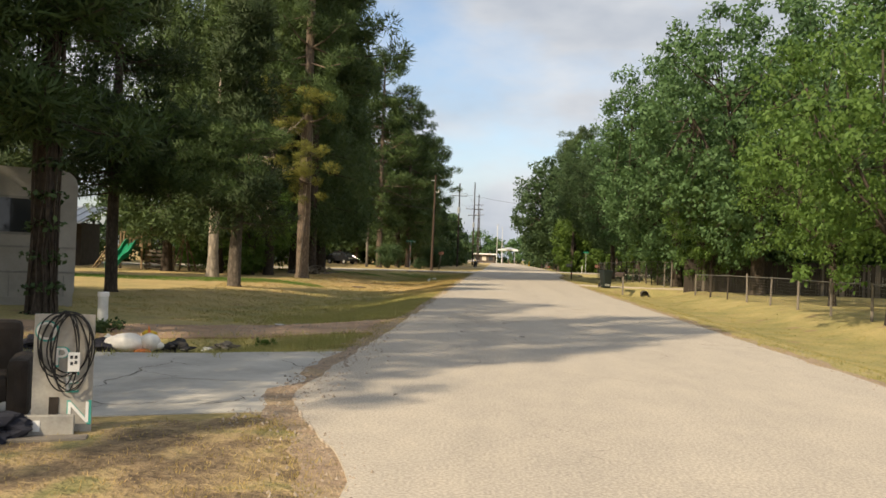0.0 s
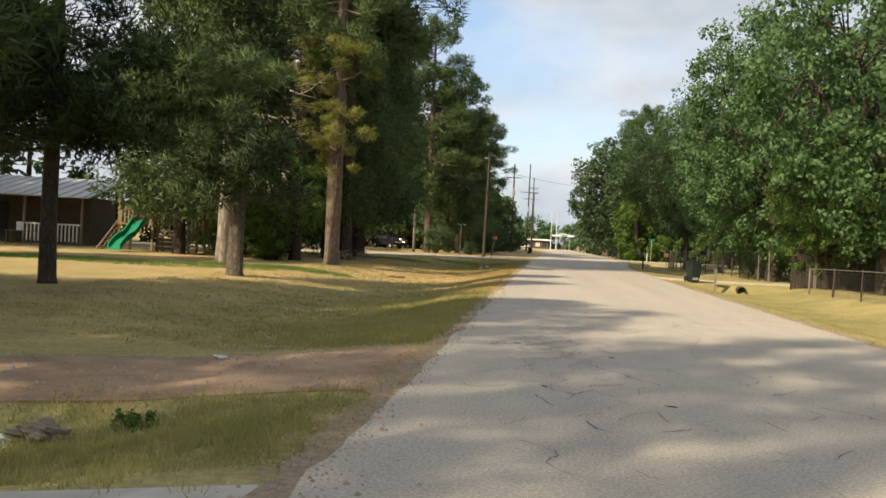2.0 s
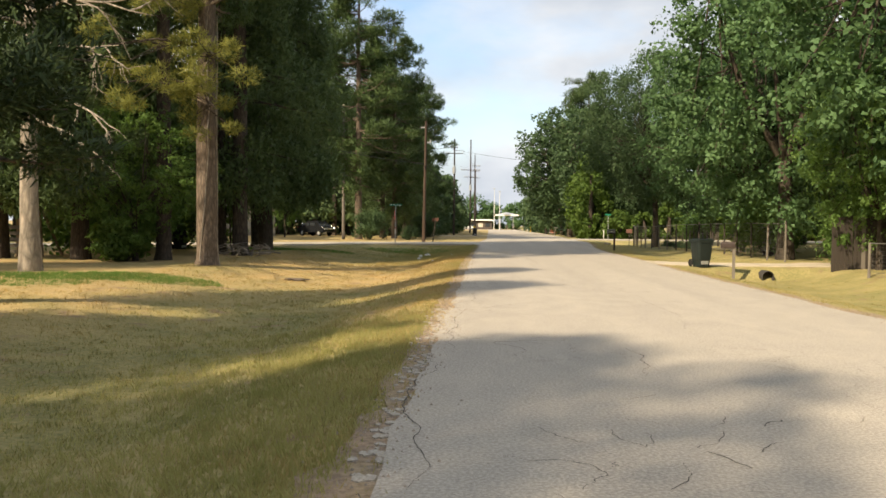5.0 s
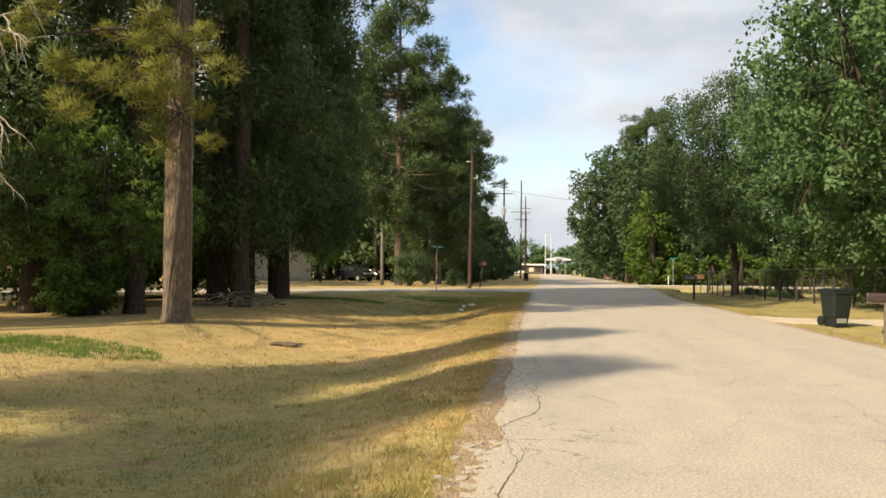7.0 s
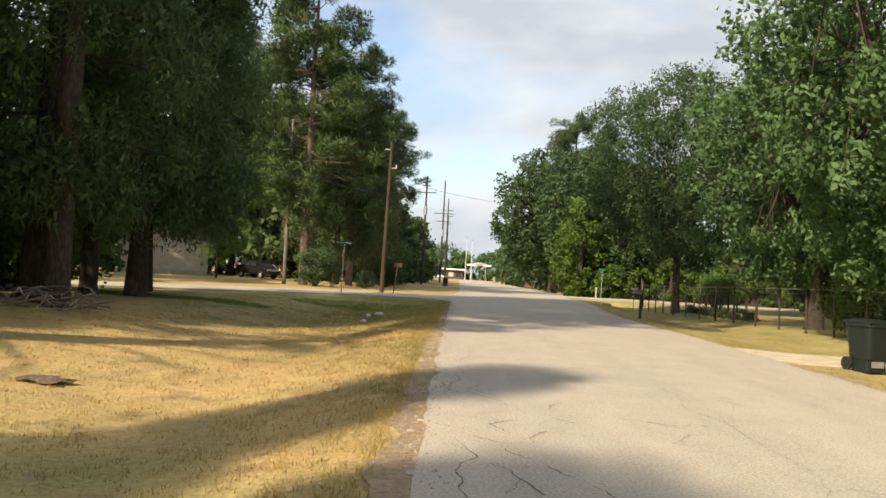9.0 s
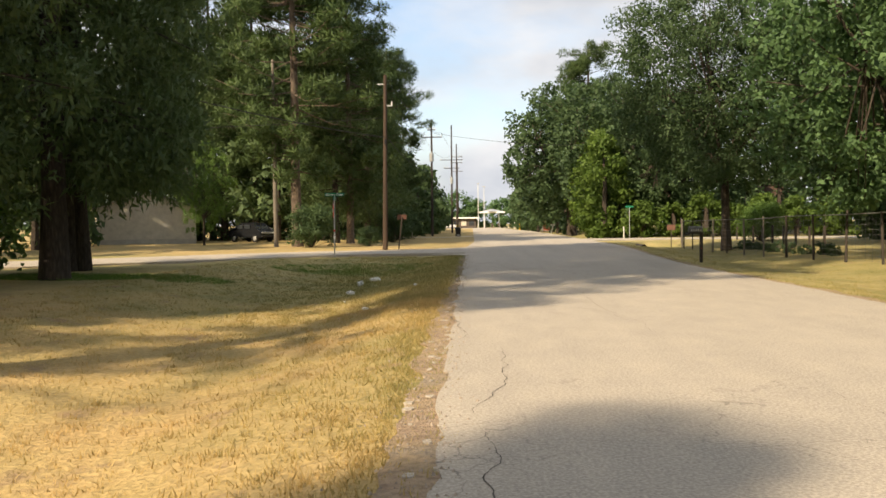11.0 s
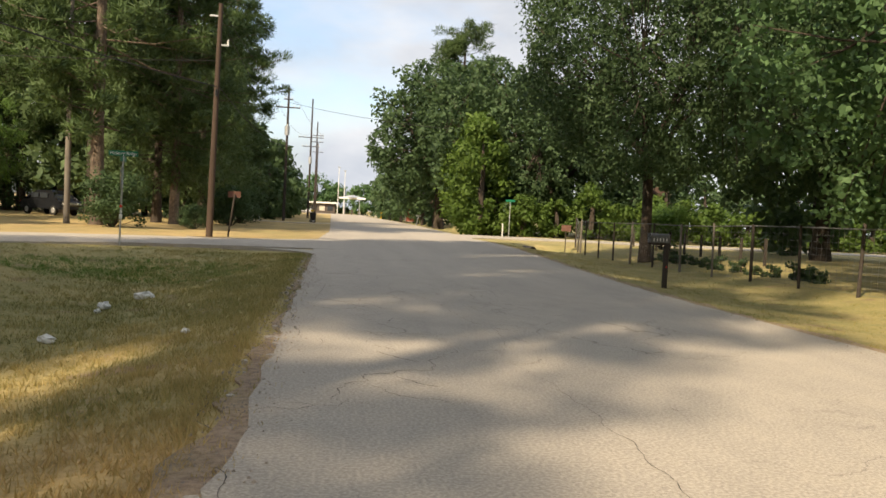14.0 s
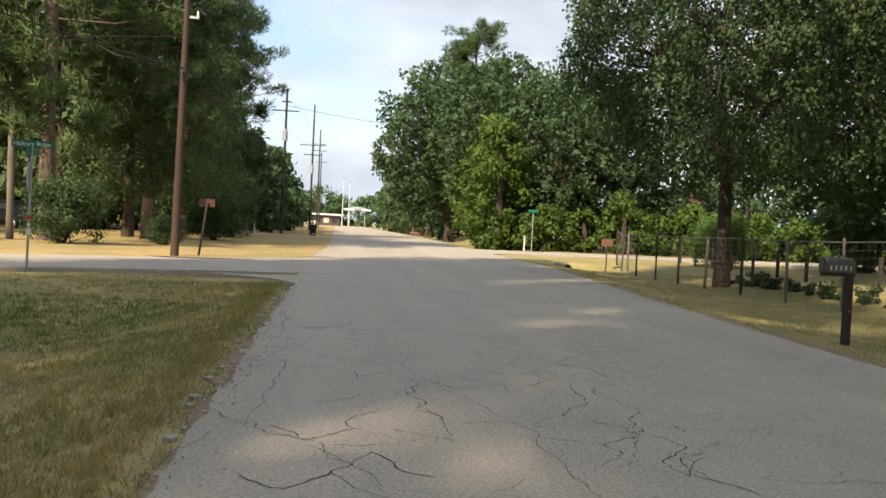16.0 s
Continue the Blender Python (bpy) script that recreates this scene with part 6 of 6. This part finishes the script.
seat(make_bush("potted_plant", "spiky green plant beside plastic boxes", 88, 0.3, 0.5, LIGHT_LEAF, 40, 12, 0.22), -8.3, 11.75)
TOY = thing("plush_toy", "white plush animal toy lying beside the drive", "toy", -5.85, 13.25, ground_z(-5.85, 13.25), 15)
bm = blob(0.34, 0.2, 0.17, -0.1, 0, 0.17, 0.15, 5, 3)
blob(0.17, 0.15, 0.15, 0.28, -0.02, 0.2, 0.1, 6, 3, bm)
blob(0.09, 0.08, 0.07, 0.42, -0.03, 0.15, 0.1, 7, 2, bm)
part("body", bm, PLUSH, TOY)
part("horn", rod((0.27, 0, 0.32), (0.25, 0, 0.47), 0.035, 0.006, 8), ORANGE, TOY, "orange cloth horn")
part("paw", blob(0.15, 0.08, 0.06, 0.2, -0.2, 0.06, 0.2, 8), ORANGE, TOY)
part("mane", blob(0.12, 0.05, 0.06, 0.26, 0.03, 0.34, 0.3, 9), YELLOW, TOY)
PV = thing("vent_pipe", "upright white plastic pipe with a cap", "pipe", -7.15, 14.9, ground_z(-7.15, 14.9) - 0.05)
part("pipe", rod((0, 0, 0), (0, 0, 0.68), 0.095, 0.09, 20), DIRTY_WHITE, PV)
part("cap", rod((0, 0, 0.68), (0, 0, 0.76), 0.108, 0.1, 20), WHITE_PAINT, PV)
seat(make_bush("weed_clump", "leafy weeds in the verge", 89, 0.35, 0.35, VINE_LEAF, 60, 14, 0.07), -3.9, 14.2, 0, 0.5)
seat(make_bush("weed_clump", "leafy weeds round a plastic pipe", 90, 0.4, 0.28, OAK_DARK, 60, 14, 0.07), -7.0, 14.6)


# ---- litter ----
def crumple(name, label, x, y, mat, sx, sy, sz, seed):
    ob = thing(name, label, "litter", x, y, ground_z(x, y) + 0.02, seed * 40)
    part("body", blob(sx, sy, sz, 0, 0, sz * 0.8, 0.7, seed), mat, ob)


crumple("plastic_bottle", "white plastic bottle lying in the grass", -5.07, 69.3, WHITE_PAINT, 0.2, 0.075, 0.07, 1)
crumple("paper_cup", "crumpled white cup in the grass", -5.3, 67.5, DIRTY_WHITE, 0.11, 0.09, 0.07, 2)
crumple("paper_cup", "crumpled white cup in the grass", -5.25, 66.9, DIRTY_WHITE, 0.06, 0.05, 0.04, 3)
crumple("plastic_bottle", "white plastic bottle lying in the grass", -5.1, 64.0, WHITE_PAINT, 0.13, 0.06, 0.05, 4)
crumple("paper_scrap", "pale paper scrap in the grass", -4.0, 58.5, WHITE_PAINT, 0.08, 0.05, 0.03, 5)
crumple("paper_scrap", "pale paper scrap in the grass", -3.3, 63.4, DIRTY_WHITE, 0.06, 0.05, 0.03, 6)
crumple("paper_scrap", "pale paper scrap in the grass", -4.9, 61.6, DIRTY_WHITE, 0.05, 0.03, 0.02, 7)
crumple("paper_scrap", "pale flattened scrap on bare dirt", -4.55, 17.6, DIRTY_WHITE, 0.12, 0.07, 0.012, 8)
crumple("fallen_bark", "flat piece of fallen bark on the lawn", -7.6, 46.0, PINE_BARK, 0.4, 0.25, 0.04, 9)
pl = thing("metal_strip", "pale metal strip lying in the grass", "strip", -4.55, 20.1, ground_z(-4.55, 20.1) + 0.005, 25)
part("strip", box(0.6, 0.06, 0.02, 0, 0, 0, 0.004), GALV, pl)
for k, (x, y) in enumerate(((-1.1, 20.0), (0.2, 19.0), (-1.0, 8.6), (-0.6, 16.4), (0.6, 15.8))):
    verts, faces = [], []
    tube_arrays(verts, faces, [(0, 0, 0.004), (0.05, 0.012, 0.007), (0.12, 0.0, 0.004)], [0.004, 0.006, 0.002], 5)
    tagw = thing("twig", "dark fallen twig on the asphalt", "twig", x, y, 0.0, 40 * k)
    part("stick", mesh_from("twig", verts, faces, DARK_BARK), None, tagw)


# ---- grass ----
def make_grass(name, label, count, region, seed, hmin, hmax, mat=None):
    """Separate blades in tufts, thickest by the road."""
    rng = np.random.default_rng(seed)
    px, py = region(rng, count)
    tuft = rng.integers(0, count // 9, count)
    px = px[tuft] + rng.normal(size=count) * 0.06
    py = py[tuft] + rng.normal(size=count) * 0.06
    pz = np.array([ground_z(a, b) for a, b in zip(px, py)])
    h = rng.uniform(hmin, hmax, count) * (0.6 + 0.8 * rng.random(count)[tuft])
    a = rng.uniform(0, 2 * np.pi, count)
    w = 0.0045 + 0.004 * rng.random(count)
    lean = rng.normal(size=(count, 2)) * 0.45 * h[:, None]
    base = np.stack([px, py, pz - 0.01], 1)
    side = np.stack([np.cos(a) * w, np.sin(a) * w, 0 * a], 1)
    tip = base + np.stack([lean[:, 0], lean[:, 1], h], 1)
    v = np.stack([base - side, base + side, tip], 1).reshape(-1)
    me = bpy.data.meshes.new(name)
    me.vertices.add(count * 3)
    me.vertices.foreach_set("co", v.astype(np.float32))
    me.loops.add(count * 3)
    me.loops.foreach_set("vertex_index", np.arange(count * 3, dtype=np.int32))
    me.polygons.add(count)
    me.polygons.foreach_set("loop_start", np.arange(0, count * 3, 3, dtype=np.int32))
    me.materials.append(mat or BLADES)
    me.update(calc_edges=True)
    return tagged(new(name, me), label, "grass", kind="stuff")


def left_lawn(rng, n):
    y = rng.uniform(19.5, 83, n)
    d = 0.35 + 9.5 * rng.random(n) ** 1.6
    x = np.array([left_edge(v) for v in y]) - d
    line = np.array(SIDE_L)
    near = np.array([np.min(np.hypot(line[:, 0] - a, line[:, 1] - b)) for a, b in zip(x, y)]) < 3.15
    y = np.where(near | ((x > -4.5) & (y > 80.2)), y - rng.uniform(8, 30, n), y)
    return x, y


def left_front(rng, n):
    y = np.where(rng.random(n) < 0.55, rng.uniform(2.5, 7.4, n), rng.uniform(13.1, 16.0, n))
    d = 0.15 + 5.0 * rng.random(n) ** 1.4
    return np.array([left_edge(v) for v in y]) - d, y - 0.4 * d


def right_verge(rng, n):
    y = rng.uniform(10, 103, n)
    y = np.where((y > 52) & (y < 56.2), y + 5, y)
    d = 0.12 + 6.0 * rng.random(n) ** 1.3
    return np.array([right_edge(v) for v in y]) + d, y


make_grass("grass", "dry straw and green grass on a roadside lawn", 200000, left_lawn, 1, 0.02, 0.075)
make_grass("grass", "short trampled grass beside a concrete drive", 40000, left_front, 2, 0.015, 0.05)
make_grass("grass", "yellow-green grass on the roadside verge", 70000, right_verge, 3, 0.015, 0.06)


def oval(cx, cy, rx, ry):
    def spread(rng, n):
        a, r = rng.uniform(0, 2 * np.pi, n), rng.random(n) ** 0.6
        return cx + rx * r * np.cos(a), cy + ry * r * np.sin(a)
    return spread


for k, (cx, cy, rx, ry, n) in enumerate(((-12.0, 41.6, 3.4, 1.5, 14000), (-13.2, 66.4, 4.2, 1.7, 16000), (-18.0, 39.0, 7.0, 2.4, 20000), (-6.6, 75.0, 3.2, 2.6, 12000))):
    make_grass("grass_patch", "patch of fresh green grass in a dry lawn", n, oval(cx, cy, rx, ry), 20 + k, 0.03, 0.10, LUSH)


def ditch_bank(rng, n):
    y = np.where(rng.random(n) < 0.5, rng.uniform(19.8, 33, n), 19.8 + np.abs(rng.normal(0, 8, n)))
    d = 0.25 + np.abs(rng.normal(0, 1.9, n))
    return np.array([left_edge(v) for v in y]) - d, y


def drive_bank(rng, n):
    d = 0.5 + 6.0 * rng.random(n)
    return -2.0 - d, rng.normal(14.3, 0.75, n) - 0.4 * d


def corner_lawn(rng, n):
    y = rng.uniform(57, 80, n)
    d = 0.3 + 4.5 * rng.random(n) ** 1.3
    return np.array([left_edge(v) for v in y]) - d, y


BANK = make_leaves("dull_green_grass", (0.17, 0.19, 0.06), (0.44, 0.39, 0.17), 0.4)
make_grass("grass", "longer dull green grass on the bank of a ditch", 40000, ditch_bank, 4, 0.04, 0.11, BANK)
make_grass("grass", "longer green grass between two drives", 22000, drive_bank, 6, 0.04, 0.12, BANK)
make_grass("grass", "longer straw-tipped grass near a street corner", 30000, corner_lawn, 5, 0.04, 0.11)


def edge_tufts(rng, n):
    y = rng.uniform(3, 80, n)
    y = np.where((y > 7.2) & (y < 13.2), y + 8, y)
    left = rng.random(n) < 0.7
    d = rng.uniform(-0.08, 0.45, n)
    return np.where(left, np.array([left_edge(v) for v in y]) - d, np.array([right_edge(v) for v in y]) + d), y


make_grass("grass", "sparse dry tufts along the broken road edge", 26000, edge_tufts, 31, 0.02, 0.07)


def make_gravel():
    """Loose stones and asphalt crumbs along the road edge."""
    rng = random.Random(71)
    verts, faces = [], []
    for k in range(7100):
        y = rng.uniform(3, 80)
        x = left_edge(y) - rng.gauss(0.08, 0.16) if rng.random() < 0.75 else right_edge(y) + rng.gauss(0.05, 0.16)
        r = rng.uniform(0.006, 0.02)
        if k >= 5200:
            x = rng.uniform(-8.5, -1.9)
            y = rng.uniform(15.9, 19.6) + 0.42 * (x + 1.9)
            r *= rng.choice((0.7, 1.0, 1.6))
        if k >= 6600:
            y = rng.uniform(6.8, 14.5)
            x = rng.gauss(-2.0, 0.22)
        z = max(ground_z(x, y) + 0.016, 0.0 if left_edge(y) < x < right_edge(y) else -9)
        b = len(verts)
        a = rng.uniform(0, 6.28)
        for j in range(4):
            verts.append((x + r * rng.uniform(0.7, 1.3) * math.cos(a + j * 1.57), y + r * rng.uniform(0.7, 1.3) * math.sin(a + j * 1.57), z - 0.004))
        verts.append((x, y, z + r * rng.uniform(0.6, 1.1)))
        faces += [(b, b + 1, b + 4), (b + 1, b + 2, b + 4), (b + 2, b + 3, b + 4), (b + 3, b, b + 4)]
    ob = new("gravel", mesh_from("gravel", verts, faces, plain("loose_stone", (0.30, 0.25, 0.20), 0.9, scale=6, spread=0.5, obj=False)))
    tagged(ob, "loose stones and asphalt crumbs along the road edge", "gravel", kind="stuff")


make_gravel()


def make_crumbs():
    """Flat broken pieces of asphalt lying where the road edge has crumbled."""
    rng = random.Random(72)
    verts, faces = [], []
    for k in range(420):
        y = rng.choice((rng.uniform(24, 34), rng.uniform(20, 82)))
        x = left_edge(y) - abs(rng.gauss(0.0, 0.13)) + 0.05
        r, a0, n, b = rng.uniform(0.015, 0.055), rng.uniform(0, 6.28), rng.randint(5, 7), len(verts)
        z = ground_z(x, y) + 0.010
        ring = [(x + r * rng.uniform(0.7, 1.2) * math.cos(a0 + 6.283 * j / n), y + 1.3 * r * rng.uniform(0.7, 1.2) * math.sin(a0 + 6.283 * j / n)) for j in range(n)]
        verts += [(p, q, z - 0.03) for p, q in ring] + [(p, q, z + 0.012 + rng.uniform(0, 0.008)) for p, q in ring]
        faces += [(b + j, b + (j + 1) % n, b + n + (j + 1) % n, b + n + j) for j in range(n)] + [tuple(b + n + j for j in range(n))]
    ob = new("asphalt_crumbs", mesh_from("asphalt_crumbs", verts, faces, ASPHALT))
    tagged(ob, "broken flat asphalt pieces at the crumbling road edge", "rubble", kind="stuff")


make_crumbs()


# ---- cracks in the asphalt ----
def make_cracks():
    rng = random.Random(404)
    verts, faces = [], []

    def crack(x, y, heading, length, width, turn=0.85, depth=2):
        n = max(4, int(length / 0.06))
        px, py, a = x, y, heading
        prev = None
        for k in range(n + 1):
            w = width * (0.25 + 0.75 * math.sin(math.pi * (k + 0.3) / (n + 0.6))) * rng.uniform(0.4, 1.3) / 2
            nx, ny = -math.sin(a), math.cos(a)
            zz = 0.0035 if px > left_edge(py) - 0.05 else ground_z(px, py) + 0.0135
            verts.extend([(px + nx * w, py + ny * w, zz), (px - nx * w, py - ny * w, zz)])
            i = len(verts)
            if prev is not None:
                faces.append((prev - 2, prev - 1, i - 1, i - 2))
            prev = i
            a += rng.uniform(-turn, turn) + 0.3 * (heading - a)
            px += math.cos(a) * 0.06
            py += math.sin(a) * 0.06
            if depth and rng.random() < 0.06:
                crack(px, py, a + rng.choice((-1, 1)) * rng.uniform(0.5, 1.2), length * rng.uniform(0.15, 0.4), width * 0.7, turn, depth - 1)

    for x, y, n in ((-1.05, 18.6, 6), (-0.5, 17.0, 4), (-0.2, 18.5, 5), (-1.0, 28.5, 3), (-1.2, 43.5, 3), (-0.9, 64.8, 7), (-1.25, 59.0, 3.5), (0.55, 65.5, 4.5), (1.5, 64.5, 3), (-0.4, 66.0, 3), (0.2, 27.5, 2)):
        crack(x, y, math.pi / 2 + rng.uniform(-0.15, 0.15), n, 0.011)
    def web(x0, x1, y0, y1, cell, chance, width):
        """A net of short cracks round small uneven blocks."""
        nodes = {}

        def node(i, j):
            if (i, j) not in nodes:
                shift = 0.5 if (j // 2) % 2 else 0.0
                up = cell * 1.25 * (1.5 * (j // 2) + (0.0 if j % 2 == 0 else 0.5))
                nodes[i, j] = (x0 + cell * 1.73 * (i + shift) + rng.gauss(0, 0.26) * cell, y0 + up + rng.gauss(0, 0.26) * cell)
            return nodes[i, j]

        for j in range(int((y1 - y0) / cell / 0.94)):
            for i in range(int((x1 - x0) / cell / 1.73)):
                if j % 2 == 0:
                    ends = [(i, j + 1)]
                else:
                    odd = (j // 2) % 2
                    ends = [(i, j + 1), (i + 1 if odd else i - 1, j + 1)]
                for e in ends:
                    p, q = Vector((*node(i, j), 0)), Vector((*node(*e), 0))
                    m = (p + q) / 2
                    if (q - p).length > 3 * cell or rng.random() > chance(m.x, m.y) or m.x < left_edge(m.y):
                        continue
                    n, w0 = max(3, int((q - p).length / 0.06)), width * rng.uniform(0.3, 1.2)
                    side = Vector((-(q - p).y, (q - p).x, 0)).normalized()
                    bow = rng.uniform(-0.12, 0.12) * (q - p).length
                    for k in range(n + 1):
                        t = k / n
                        c = p.lerp(q, t) + side * (bow * math.sin(math.pi * t) + (rng.gauss(0, 0.012) if 0 < k < n else 0))
                        w = w0 * rng.uniform(0.5, 1.3) / 2
                        verts.extend([(c.x + side.x * w, c.y + side.y * w, 0.0035), (c.x - side.x * w, c.y - side.y * w, 0.0035)])
                        if k:
                            z = len(verts)
                            faces.append((z - 4, z - 3, z - 1, z - 2))

    def bell(v, centre, width):
        return math.exp(-((v - centre) / width) ** 2)

    web(-1.7, 3.2, 13.0, 27.5, 0.26, lambda x, y: (0.78 * bell(x, -0.2 + 0.02 * (y - 18), 0.75) + 0.34 * bell(x, 1.9, 0.6)) * bell(y, 19.5, 5.5), 0.012)
    web(-1.9, 3.6, 58.0, 78.0, 0.30, lambda x, y: (0.50 * bell(x, -0.9, 0.5) + 0.45 * bell(x, 0.9, 0.5)) * bell(y, 67.5, 7.0), 0.010)
    web(-2.0, 0.8, 35.5, 46.0, 0.28, lambda x, y: 0.55 * bell(x, -1.3, 0.6) * bell(y, 40.0, 4.0), 0.011)
    for k in range(16):
        crack(rng.uniform(-1.3, 3.5), rng.uniform(9, 78), rng.uniform(0, math.pi), rng.uniform(0.6, 1.8), 0.008)
    for y0, x0 in ((18, 1.85), (30, 1.4), (40, 0.9), (52, 0.55), (62, 0.45)):
        crack(x0, y0, math.pi / 2 + 0.035, 9.5, 0.006, 0.3, 0)
    for k in range(13):
        y0 = 20 + 4.6 * k + rng.uniform(-1, 1)
        crack(left_edge(y0) + rng.uniform(0.16, 0.34), y0, math.pi / 2, rng.uniform(3.0, 5.5), 0.011, 0.3, 0)
    for x0, y0, heading, length in ((-4.22, 10.9, -1.45, 3.0), (-3.85, 7.75, 0.12, 0.7), (-3.85, 9.05, 0.3, 1.3), (-2.8, 7.75, 0.9, 0.5), (-2.9, 11.3, -0.9, 1.2)):
        crack(x0, y0, heading, length, 0.018, 0.5, 1)
    ob = new("asphalt_cracks", mesh_from("asphalt_cracks", verts, faces, plain("crack_shadow", (0.085, 0.075, 0.064), 0.95, relief=0)))
    tagged(ob, "dark branching cracks in worn asphalt and concrete", "cracks", kind="stuff")


make_cracks()
